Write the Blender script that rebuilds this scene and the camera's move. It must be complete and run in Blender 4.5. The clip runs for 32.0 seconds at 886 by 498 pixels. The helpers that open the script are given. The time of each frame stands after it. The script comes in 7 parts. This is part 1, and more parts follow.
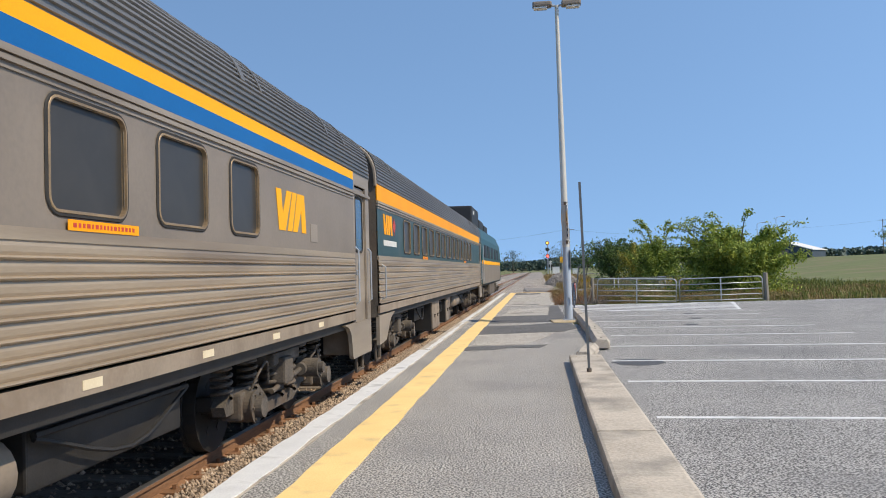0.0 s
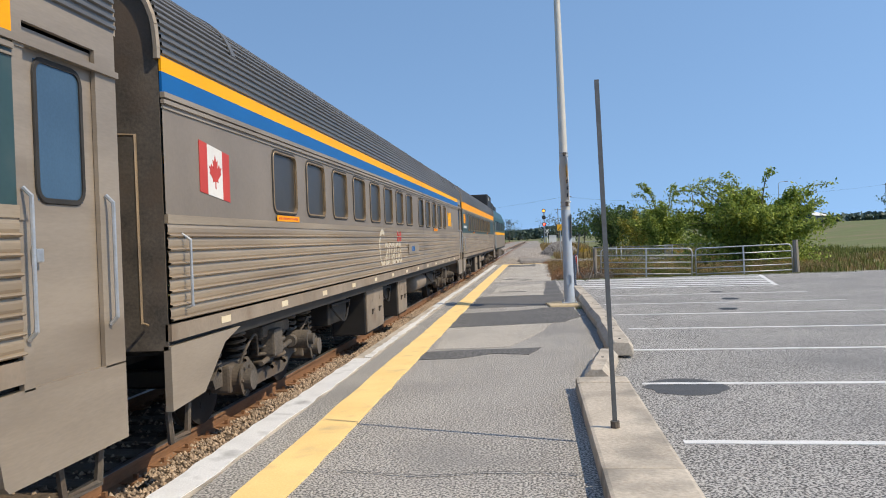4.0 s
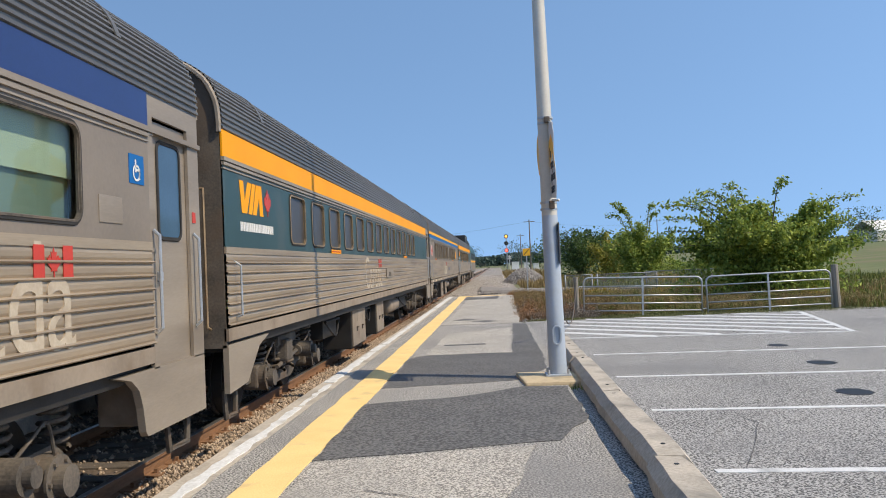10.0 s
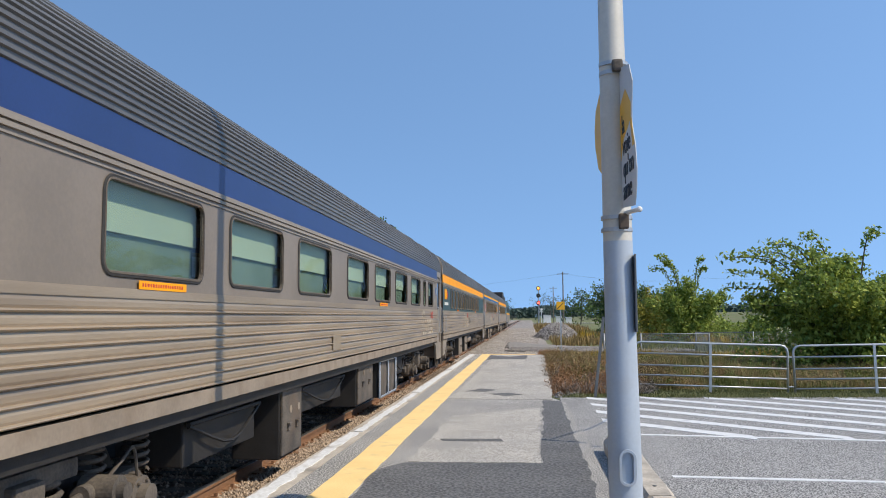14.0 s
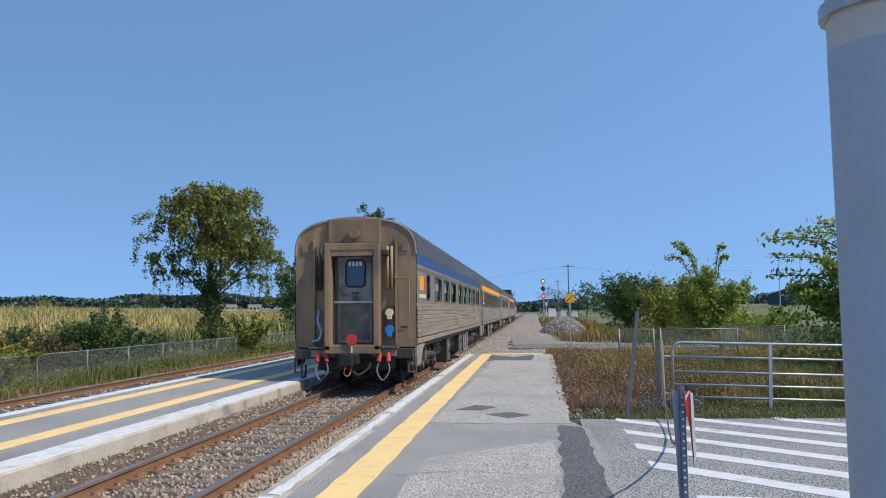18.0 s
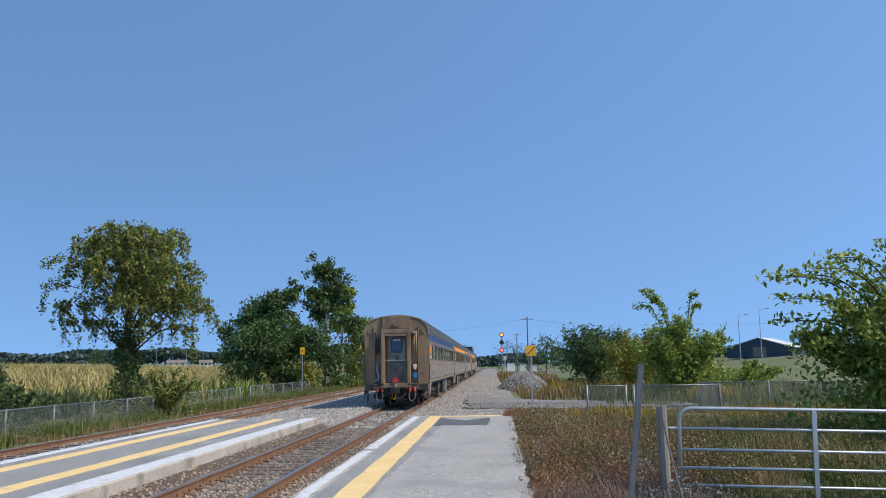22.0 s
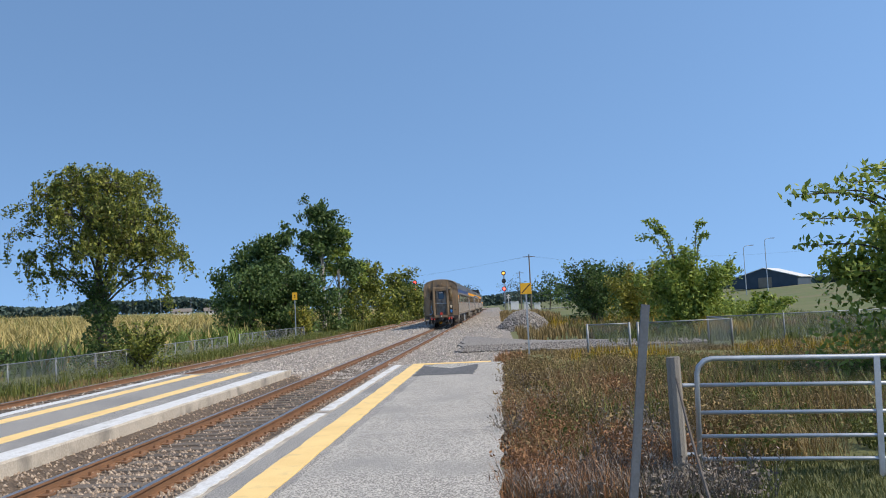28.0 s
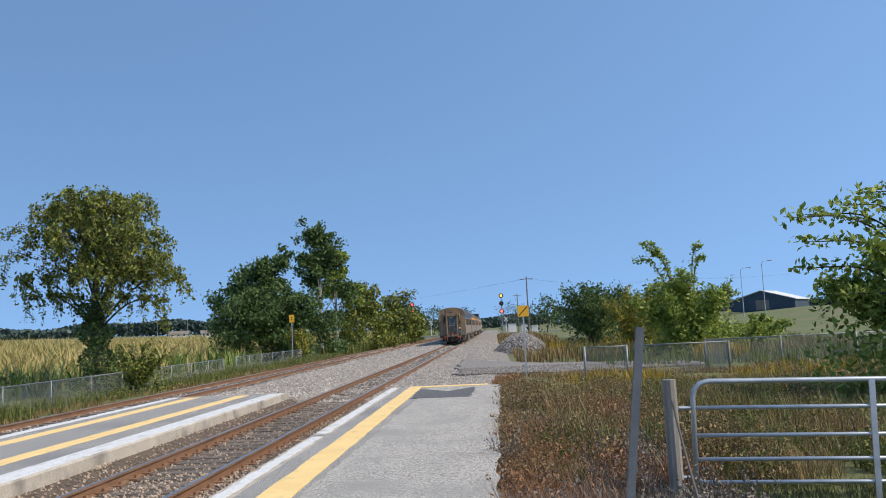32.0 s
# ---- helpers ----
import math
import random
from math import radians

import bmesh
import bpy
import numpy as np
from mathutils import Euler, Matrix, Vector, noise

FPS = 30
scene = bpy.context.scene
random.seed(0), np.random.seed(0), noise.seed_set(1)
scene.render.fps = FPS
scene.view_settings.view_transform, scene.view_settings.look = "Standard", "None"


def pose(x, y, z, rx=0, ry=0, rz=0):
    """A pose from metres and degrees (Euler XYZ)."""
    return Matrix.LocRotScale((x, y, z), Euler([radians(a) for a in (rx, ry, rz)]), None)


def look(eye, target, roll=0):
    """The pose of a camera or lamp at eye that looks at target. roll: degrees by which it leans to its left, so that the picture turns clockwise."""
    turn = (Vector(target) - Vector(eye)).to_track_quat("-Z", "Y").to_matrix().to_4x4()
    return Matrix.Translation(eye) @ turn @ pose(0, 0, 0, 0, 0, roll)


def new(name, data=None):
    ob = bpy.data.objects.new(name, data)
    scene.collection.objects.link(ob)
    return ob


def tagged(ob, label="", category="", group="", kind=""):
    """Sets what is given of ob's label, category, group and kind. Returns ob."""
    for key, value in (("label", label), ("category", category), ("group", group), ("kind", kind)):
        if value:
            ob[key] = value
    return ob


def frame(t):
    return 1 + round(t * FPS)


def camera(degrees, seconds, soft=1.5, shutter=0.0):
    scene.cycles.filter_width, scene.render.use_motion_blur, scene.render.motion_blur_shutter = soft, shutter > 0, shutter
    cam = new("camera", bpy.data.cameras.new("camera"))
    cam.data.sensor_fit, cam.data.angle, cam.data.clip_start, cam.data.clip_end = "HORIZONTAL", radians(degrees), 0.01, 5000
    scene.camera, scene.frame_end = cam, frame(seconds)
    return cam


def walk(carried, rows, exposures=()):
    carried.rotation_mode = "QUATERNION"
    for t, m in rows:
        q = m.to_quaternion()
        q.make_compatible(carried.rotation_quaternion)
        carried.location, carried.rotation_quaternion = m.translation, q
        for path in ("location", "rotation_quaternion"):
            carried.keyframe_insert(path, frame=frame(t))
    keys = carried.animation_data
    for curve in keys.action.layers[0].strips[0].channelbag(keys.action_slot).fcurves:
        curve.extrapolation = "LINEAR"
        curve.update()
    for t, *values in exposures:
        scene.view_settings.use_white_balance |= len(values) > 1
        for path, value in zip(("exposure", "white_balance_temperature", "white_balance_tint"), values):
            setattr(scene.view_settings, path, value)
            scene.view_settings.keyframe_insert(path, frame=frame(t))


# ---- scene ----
cam = camera(56.8, 32.0, 1.0)
PATH = [
    (0, (1.517, -3.111, 1.577), (1.287, -1.125, 1.631), -1.5),
    (0.5, (1.458, -2.502, 1.586), (1.238, -0.515, 1.628), -1.3),
    (1, (1.492, -1.91, 1.594), (1.278, 0.078, 1.643), -1.3),
    (1.5, (1.515, -1.218, 1.58), (1.295, 0.769, 1.617), -1.4),
    (2, (1.578, -0.539, 1.575), (1.352, 1.448, 1.581), -2.0),
    (2.5, (1.583, 0.134, 1.571), (1.353, 2.121, 1.548), -2.2),
    (3, (1.637, 0.841, 1.586), (1.406, 2.827, 1.542), -2.1),
    (3.5, (1.636, 1.485, 1.6), (1.403, 3.471, 1.562), -2.1),
    (5.5, (1.545, 4.137, 1.57), (1.387, 6.131, 1.611), -2.1),
    (6, (1.564, 4.834, 1.557), (1.418, 6.828, 1.609), -2.4),
    (6.5, (1.547, 5.638, 1.479), (1.413, 7.632, 1.546), -2.0),
    (7, (1.571, 6.301, 1.5), (1.44, 8.296, 1.554), -2.0),
    (7.5, (1.583, 6.968, 1.496), (1.448, 8.963, 1.539), -2.3),
    (8, (1.601, 7.572, 1.495), (1.465, 9.566, 1.535), -2.3),
    (8.5, (1.611, 8.184, 1.498), (1.474, 10.179, 1.547), -2.4),
    (9, (1.626, 8.827, 1.586), (1.492, 10.822, 1.625), -2.1),
    (9.5, (1.625, 9.535, 1.55), (1.494, 11.53, 1.595), -2.3),
    (10, (1.612, 10.195, 1.574), (1.481, 12.19, 1.616), -2.4),
    (10.5, (1.616, 10.857, 1.584), (1.483, 12.852, 1.638), -2.3),
    (11, (1.609, 11.494, 1.589), (1.474, 13.487, 1.704), -1.9),
    (11.5, (1.621, 12.149, 1.613), (1.475, 14.131, 1.845), -0.7),
    (12, (1.653, 12.83, 1.614), (1.485, 14.807, 1.864), -0.2),
    (12.5, (1.671, 13.439, 1.607), (1.483, 15.414, 1.857), -0.3),
    (13, (1.668, 14.057, 1.616), (1.464, 16.033, 1.846), -0.0),
    (13.5, (1.709, 14.7, 1.624), (1.502, 16.68, 1.812), -0.3),
    (15.5, (1.572, 16.737, 1.772), (1.369, 18.722, 1.919), -0.0),
    (16, (1.609, 17.234, 1.658), (1.4, 19.215, 1.835), -0.3),
    (16.5, (1.626, 17.788, 1.662), (1.415, 19.769, 1.84), 0.1),
    (17, (1.593, 18.384, 1.671), (1.388, 20.367, 1.837), -0.5),
    (17.5, (1.627, 19.016, 1.669), (1.414, 21.0, 1.795), -0.9),
    (18, (1.617, 19.641, 1.672), (1.401, 21.624, 1.823), -0.7),
    (18.5, (1.625, 20.175, 1.675), (1.407, 22.154, 1.869), -0.8),
    (19, (1.617, 20.835, 1.656), (1.399, 22.81, 1.889), -0.6),
    (19.5, (1.611, 21.607, 1.64), (1.393, 23.577, 1.912), -0.8),
    (20, (1.611, 22.336, 1.64), (1.4, 24.307, 1.905), -0.7),
    (20.5, (1.647, 22.99, 1.631), (1.45, 24.965, 1.884), -0.5),
    (21, (1.722, 23.55, 1.635), (1.555, 25.528, 1.877), -0.5),
    (21.5, (1.766, 23.876, 1.63), (1.624, 25.853, 1.892), -0.7),
    (22, (1.707, 24.159, 1.656), (1.594, 26.136, 1.937), -0.9),
    (22.5, (1.736, 24.722, 1.624), (1.636, 26.698, 1.916), -0.9),
    (23, (1.796, 25.169, 1.643), (1.7, 27.148, 1.915), -0.9),
    (23.5, (1.827, 25.635, 1.673), (1.732, 27.617, 1.918), -1.2),
    (24, (1.873, 26.039, 1.711), (1.778, 28.023, 1.947), -1.1),
    (24.5, (1.926, 26.258, 1.703), (1.828, 28.235, 1.989), -0.3),
    (26.5, (2.165, 27.012, 1.713), (2.066, 28.98, 2.053), 0.1),
    (27, (2.183, 27.038, 1.711), (2.07, 29.02, 1.955), -0.9),
    (27.5, (2.217, 27.069, 1.702), (2.094, 29.059, 1.867), -1.7),
    (28, (2.225, 27.052, 1.695), (2.099, 29.044, 1.833), -2.7),
    (28.5, (2.231, 27.053, 1.694), (2.107, 29.044, 1.834), -3.2),
    (29, (2.234, 27.04, 1.698), (2.111, 29.031, 1.846), -3.3),
    (29.5, (2.235, 27.021, 1.697), (2.113, 29.01, 1.87), -3.1),
    (30, (2.232, 27.001, 1.696), (2.112, 28.988, 1.896), -3.0),
    (30.5, (2.235, 27.022, 1.695), (2.116, 29.006, 1.916), -3.0),
    (31, (2.241, 27.02, 1.692), (2.123, 29.005, 1.91), -2.8),
    (31.5, (2.241, 27.015, 1.69), (2.123, 29.001, 1.893), -2.5),
    (32, (2.24, 27.011, 1.696), (2.123, 28.999, 1.888), -2.7),
]
EXPOSURES = [(0, -0.02, 6850, 10), (3.5, -0.02, 6950, 10), (9, 0.0, 6900, 10), (10.5, 0.0, 6850, 10), (12, 0.0, 6550, 10), (16, -0.06, 6500, 10), (19, -0.16, 6200, 10), (22, -0.18, 6150, 10), (24.5, -0.14, 6500, 10), (27.5, -0.08, 6550, 10), (32, -0.09, 6550, 10)]
walk(cam, [(t, look(eye, target, roll)) for t, eye, target, roll in PATH], EXPOSURES)

# ---- world and light ----
SUN_WAY = Vector((-1.0, 0.37, -1.14))
SUN_EL = math.asin(1.14 / SUN_WAY.length)
world = bpy.data.worlds.new("world")
scene.world = world
world.use_nodes = True
wn = world.node_tree.nodes
sky = wn.new("ShaderNodeTexSky")
sky.sky_type = "NISHITA"
sky.sun_disc = False
sky.sun_elevation = SUN_EL
sky.sun_rotation = math.atan2(1.0, -0.37)
sky.air_density, sky.dust_density, sky.ozone_density = 1.0, 0.15, 3.5
wco, wadd, wtint = wn.new("ShaderNodeTexCoord"), wn.new("ShaderNodeVectorMath"), wn.new("ShaderNodeMix")
wadd.inputs[1].default_value = (0, 0, 0.4)
world.node_tree.links.new(wco.outputs["Generated"], wadd.inputs[0])
world.node_tree.links.new(wadd.outputs[0], sky.inputs[0])
wtint.data_type, wtint.blend_type = "RGBA", "MULTIPLY"
wtint.inputs[0].default_value = 1.0
wtint.inputs[7].default_value = (0.965, 1.02, 0.97, 1)
world.node_tree.links.new(sky.outputs[0], wtint.inputs[6])
world.node_tree.links.new(wtint.outputs[2], wn["Background"].inputs[0])
wn["Background"].inputs[1].default_value = 0.27
sun_data = bpy.data.lights.new("sun", "SUN")
sun_data.energy, sun_data.angle, sun_data.color = 4.6, radians(0.55), (1.0, 0.89, 0.715)
sun = new("sun", sun_data)
sun.matrix_world = look((0, 0, 0), SUN_WAY)


# ---- materials ----
def surf(name, a, b=None, scale=6.0, rough=0.8, metal=0.0, bump=0.0, fine=60.0, fine_mix=0.35, stretch=(1, 1, 1), dirt=None, dirt_scale=0.7, dirt_at=0.58, vary=0.0, spec=0.5, tight=0.14):
    """A surface of two tones, mixed by coarse and fine noise, with stains of a third tone, and bump."""
    m = bpy.data.materials.new(name)
    m.use_nodes = True
    nt = m.node_tree
    n, l = nt.nodes, nt.links
    p = n["Principled BSDF"]
    co = n.new("ShaderNodeTexCoord")
    mp = n.new("ShaderNodeMapping")
    mp.inputs["Scale"].default_value = stretch
    l.new(co.outputs["Object"], mp.inputs[0])
    big, small = n.new("ShaderNodeTexNoise"), n.new("ShaderNodeTexNoise")
    big.inputs["Scale"].default_value, small.inputs["Scale"].default_value = scale, fine
    big.inputs["Detail"].default_value, small.inputs["Detail"].default_value = 5, 3
    for t in (big, small):
        l.new(mp.outputs[0], t.inputs[0])
    mix = n.new("ShaderNodeMix")
    mix.inputs[0].default_value = fine_mix
    l.new(big.outputs[0], mix.inputs[2])
    l.new(small.outputs[0], mix.inputs[3])
    ramp = n.new("ShaderNodeValToRGB")
    ramp.color_ramp.elements[0].position, ramp.color_ramp.elements[1].position = 0.5 - tight, 0.5 + tight
    b = b or tuple(c * 0.75 for c in a)
    ramp.color_ramp.elements[0].color, ramp.color_ramp.elements[1].color = (*b, 1), (*a, 1)
    l.new(mix.outputs[0], ramp.inputs[0])
    out = ramp.outputs[0]
    if dirt:
        d = n.new("ShaderNodeTexNoise")
        d.inputs["Scale"].default_value, d.inputs["Detail"].default_value = dirt_scale, 6
        l.new(mp.outputs[0], d.inputs[0])
        r = n.new("ShaderNodeMapRange")
        r.inputs[1].default_value, r.inputs[2].default_value = dirt_at - 0.1, dirt_at + 0.12
        l.new(d.outputs[0], r.inputs[0])
        dm = n.new("ShaderNodeMix")
        dm.data_type = "RGBA"
        l.new(r.outputs[0], dm.inputs[0])
        l.new(out, dm.inputs[6])
        dm.inputs[7].default_value = (*dirt, 1)
        out = dm.outputs[2]
    if vary:
        oi = n.new("ShaderNodeObjectInfo")
        isl = n.new("ShaderNodeNewGeometry")
        add = n.new("ShaderNodeMath")
        l.new(oi.outputs["Random"], add.inputs[0])
        l.new(isl.outputs["Random Per Island"], add.inputs[1])
        fr = n.new("ShaderNodeMath")
        fr.operation = "FRACT"
        l.new(add.outputs[0], fr.inputs[0])
        vr = n.new("ShaderNodeMapRange")
        vr.inputs[3].default_value, vr.inputs[4].default_value = 1 - vary, 1 + vary
        l.new(fr.outputs[0], vr.inputs[0])
        hs = n.new("ShaderNodeHueSaturation")
        l.new(vr.outputs[0], hs.inputs["Value"])
        l.new(out, hs.inputs["Color"])
        out = hs.outputs[0]
    l.new(out, p.inputs["Base Color"])
    p.inputs["Roughness"].default_value, p.inputs["Metallic"].default_value = rough, metal
    p.inputs["Specular IOR Level"].default_value = spec
    if bump:
        bp = n.new("ShaderNodeBump")
        bp.inputs["Strength"].default_value, bp.inputs["Distance"].default_value = min(1.0, bump), 0.02
        l.new(mix.outputs[0], bp.inputs["Height"])
        l.new(bp.outputs[0], p.inputs["Normal"])
    return m


def glow(name, col, strength):
    m = bpy.data.materials.new(name)
    m.use_nodes = True
    p = m.node_tree.nodes["Principled BSDF"]
    p.inputs["Base Color"].default_value = (*col, 1)
    p.inputs["Emission Color"].default_value = (*col, 1)
    p.inputs["Emission Strength"].default_value = strength
    return m


def leafy(name, a, b, trans=0.25):
    """Leaves: two tones by piece, a little light through them."""
    m = bpy.data.materials.new(name)
    m.use_nodes = True
    nt = m.node_tree
    n, l = nt.nodes, nt.links
    p = n["Principled BSDF"]
    g = n.new("ShaderNodeNewGeometry")
    ramp = n.new("ShaderNodeValToRGB")
    ramp.color_ramp.elements[0].color, ramp.color_ramp.elements[1].color = (*a, 1), (*b, 1)
    l.new(g.outputs["Random Per Island"], ramp.inputs[0])
    l.new(ramp.outputs[0], p.inputs["Base Color"])
    p.inputs["Roughness"].default_value = 0.55
    p.inputs["Specular IOR Level"].default_value = 0.3
    t = n.new("ShaderNodeBsdfTranslucent")
    l.new(ramp.outputs[0], t.inputs[0])
    mx = n.new("ShaderNodeMixShader")
    mx.inputs[0].default_value = trans
    l.new(p.outputs[0], mx.inputs[1])
    l.new(t.outputs[0], mx.inputs[2])
    l.new(mx.outputs[0], n["Material Output"].inputs[0])
    return m


M = {
    "asphalt": surf("asphalt", (0.5, 0.475, 0.44), (0.09, 0.087, 0.082), 0.8, 0.92, 0, 0.55, 56, 0.92, tight=0.075, dirt=(0.2, 0.195, 0.19), dirt_scale=0.35, dirt_at=0.62),
    "lot": surf("lot", (0.46, 0.445, 0.425), (0.06, 0.059, 0.057), 0.7, 0.92, 0, 0.55, 54, 0.92, tight=0.075, dirt=(0.17, 0.168, 0.168), dirt_scale=0.25, dirt_at=0.63),
    "dark_patch": surf("dark_patch", (0.16, 0.157, 0.155), (0.06, 0.06, 0.061), 1.0, 0.93, 0, 0.5, 32, 0.85, tight=0.08),
    "oil": surf("oil", (0.1, 0.1, 0.1), (0.045, 0.045, 0.046), 4, 0.7, 0, 0.4, 50, 0.6),
    "pale_patch": surf("pale_patch", (0.58, 0.54, 0.48), (0.19, 0.175, 0.155), 0.9, 0.92, 0, 0.5, 56, 0.92, tight=0.07, dirt=(0.3, 0.285, 0.26), dirt_scale=0.6, dirt_at=0.6),
    "concrete": surf("concrete", (0.56, 0.495, 0.41), (0.37, 0.32, 0.26), 1.5, 0.9, 0, 0.5, 32, 0.5, dirt=(0.22, 0.2, 0.17), dirt_scale=1.8, dirt_at=0.59),
    "white_line": surf("white_line", (0.74, 0.74, 0.73), (0.55, 0.55, 0.55), 3, 0.8, 0, 0.25, 70, 0.5, dirt=(0.3, 0.3, 0.3), dirt_scale=3, dirt_at=0.66),
    "white_worn": surf("white_worn", (0.78, 0.78, 0.77), (0.55, 0.54, 0.52), 4, 0.85, 0, 0.35, 40, 0.5, (1, 0.5, 1), dirt=(0.36, 0.33, 0.29), dirt_scale=4, dirt_at=0.63),
    "yellow_line": surf("yellow_line", (0.9, 0.64, 0.27), (0.8, 0.55, 0.22), 2, 0.8, 0, 0.3, 60, 0.45, dirt=(0.6, 0.44, 0.22), dirt_scale=3.5, dirt_at=0.66),
    "rail": surf("rail", (0.3, 0.16, 0.085), (0.18, 0.098, 0.055), 8, 0.75, 0.2, 0.2, 60, 0.4, (1, 0.2, 1)),
    "rail_top": surf("rail_top", (0.5, 0.48, 0.46), (0.35, 0.32, 0.3), 8, 0.4, 0.9, 0.05),
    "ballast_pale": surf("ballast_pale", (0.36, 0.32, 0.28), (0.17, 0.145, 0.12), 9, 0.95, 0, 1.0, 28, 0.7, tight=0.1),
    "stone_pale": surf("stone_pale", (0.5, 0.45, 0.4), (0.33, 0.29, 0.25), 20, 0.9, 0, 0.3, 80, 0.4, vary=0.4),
    "gravel": surf("gravel", (0.31, 0.28, 0.25), (0.15, 0.135, 0.12), 4, 0.95, 0, 0.8, 22, 0.7, tight=0.1),
    "gravel_stone": surf("gravel_stone", (0.28, 0.255, 0.23), (0.15, 0.135, 0.125), 20, 0.9, 0, 0.3, 80, 0.4, vary=0.4),
    "tie": surf("tie", (0.2, 0.165, 0.135), (0.09, 0.075, 0.062), 5, 0.95, 0, 0.6, 50, 0.5, (1, 8, 4), vary=0.3),
    # Darker than its stones: the shade in their gaps is in this colour.
    "ballast": surf("ballast", (0.16, 0.118, 0.085), (0.05, 0.037, 0.028), 9, 0.95, 0, 1.0, 28, 0.6),
    "stone": surf("stone", (0.43, 0.34, 0.26), (0.25, 0.185, 0.135), 20, 0.9, 0, 0.3, 80, 0.4, vary=0.45),
    "ground": surf("ground", (0.15, 0.165, 0.052), (0.1, 0.12, 0.035), 0.35, 0.95, 0, 0.6, 5, 0.5, dirt=(0.19, 0.15, 0.075), dirt_scale=0.12, dirt_at=0.58),
    "steel": surf("steel", (0.44, 0.35, 0.25), (0.31, 0.245, 0.175), 1.2, 0.45, 0.35, 0.03, 40, 0.25, (1, 0.25, 3), dirt=(0.26, 0.2, 0.145), dirt_scale=1.1, dirt_at=0.63),
    "steel_dull": surf("steel_dull", (0.34, 0.285, 0.225), (0.25, 0.21, 0.168), 1.5, 0.5, 0.2, 0.03, 40, 0.25, (1, 0.3, 2), dirt=(0.2, 0.16, 0.12), dirt_scale=1.2, dirt_at=0.6),
    "roof_steel": surf("roof_steel", (0.24, 0.225, 0.205), (0.15, 0.142, 0.132), 0.8, 0.45, 0.5, 0.03, 30, 0.3, (1, 0.15, 1)),
    "rear_steel": surf("rear_steel", (0.36, 0.24, 0.13), (0.2, 0.14, 0.085), 1.4, 0.6, 0.2, 0.06, 30, 0.3, (1.5, 1, 0.4), dirt=(0.16, 0.12, 0.085), dirt_scale=1.6, dirt_at=0.6),
    "dark_steel": surf("dark_steel", (0.03, 0.027, 0.025), (0.016, 0.015, 0.014), 4, 0.65, 0.2, 0.1),
    "grime": surf("grime", (0.15, 0.125, 0.1), (0.06, 0.052, 0.045), 3, 0.85, 0.1, 0.2, 40, 0.4, dirt=(0.12, 0.085, 0.06), dirt_scale=2.0, dirt_at=0.58),
    "box_tan": surf("box_tan", (0.29, 0.235, 0.18), (0.21, 0.17, 0.13), 2.0, 0.75, 0.05, 0.1, 30, 0.3, dirt=(0.18, 0.13, 0.09), dirt_scale=2.5, dirt_at=0.6),
    "blue": surf("blue", (0.004, 0.12, 0.36), (0.004, 0.105, 0.32), 1, 0.5, spec=0.25),
    "yellow": surf("yellow", (0.92, 0.42, 0.01), (0.85, 0.38, 0.01), 1, 0.55, spec=0.2),
    "orange_band": surf("orange_band", (0.9, 0.36, 0.008), (0.82, 0.32, 0.008), 1, 0.55, spec=0.2),
    "navy": surf("navy", (0.02, 0.045, 0.16), (0.017, 0.038, 0.13), 1, 0.42),
    "green": surf("green", (0.03, 0.068, 0.07), (0.024, 0.056, 0.058), 1.2, 0.45, 0, 0, 30, 0.3, dirt=(0.07, 0.085, 0.08), dirt_scale=1.2, dirt_at=0.64),
    "grey_band": surf("grey_band", (0.235, 0.195, 0.155), (0.185, 0.155, 0.125), 1.2, 0.5, 0.05, 0.02, 30, 0.3),
    "teal": surf("teal", (0.018, 0.075, 0.08), (0.014, 0.06, 0.064), 1.2, 0.45),
    "black": surf("black", (0.02, 0.02, 0.021), (0.013, 0.013, 0.014), 3, 0.6),
    "rubber": surf("rubber", (0.03, 0.028, 0.026), (0.018, 0.017, 0.016), 6, 0.8, 0, 0.1),
    "red": surf("red", (0.55, 0.05, 0.03), (0.45, 0.04, 0.025), 3, 0.5),
    "white": surf("white", (0.72, 0.71, 0.68), (0.62, 0.61, 0.58), 3, 0.6),
    "cream": surf("cream", (0.7, 0.62, 0.45), (0.6, 0.5, 0.34), 5, 0.7),
    "pole_blue": surf("pole_blue", (0.42, 0.47, 0.53), (0.36, 0.41, 0.47), 2, 0.5, 0.1, 0.03, 40, 0.3, dirt=(0.34, 0.35, 0.36), dirt_scale=2.0, dirt_at=0.66),
    "pole_cream": surf("pole_cream", (0.6, 0.57, 0.5), (0.5, 0.475, 0.42), 2, 0.5, 0.1, 0.03, 40, 0.3, dirt=(0.4, 0.38, 0.33), dirt_scale=2.0, dirt_at=0.64),
    "galv": surf("galv", (0.5, 0.52, 0.54), (0.38, 0.4, 0.42), 6, 0.45, 0.6, 0.03),
    "post_dark": surf("post_dark", (0.15, 0.16, 0.165), (0.1, 0.105, 0.11), 6, 0.55, 0.4, 0.05),
    "wood_grey": surf("wood_grey", (0.3, 0.27, 0.23), (0.19, 0.17, 0.145), 4, 0.9, 0, 0.4, 50, 0.5, (6, 6, 0.6)),
}


# ---- building tools ----
def empty(name, m=None, **tags):
    ob = new(name)
    if m is not None:
        ob.matrix_basis = m
    return tagged(ob, **tags)


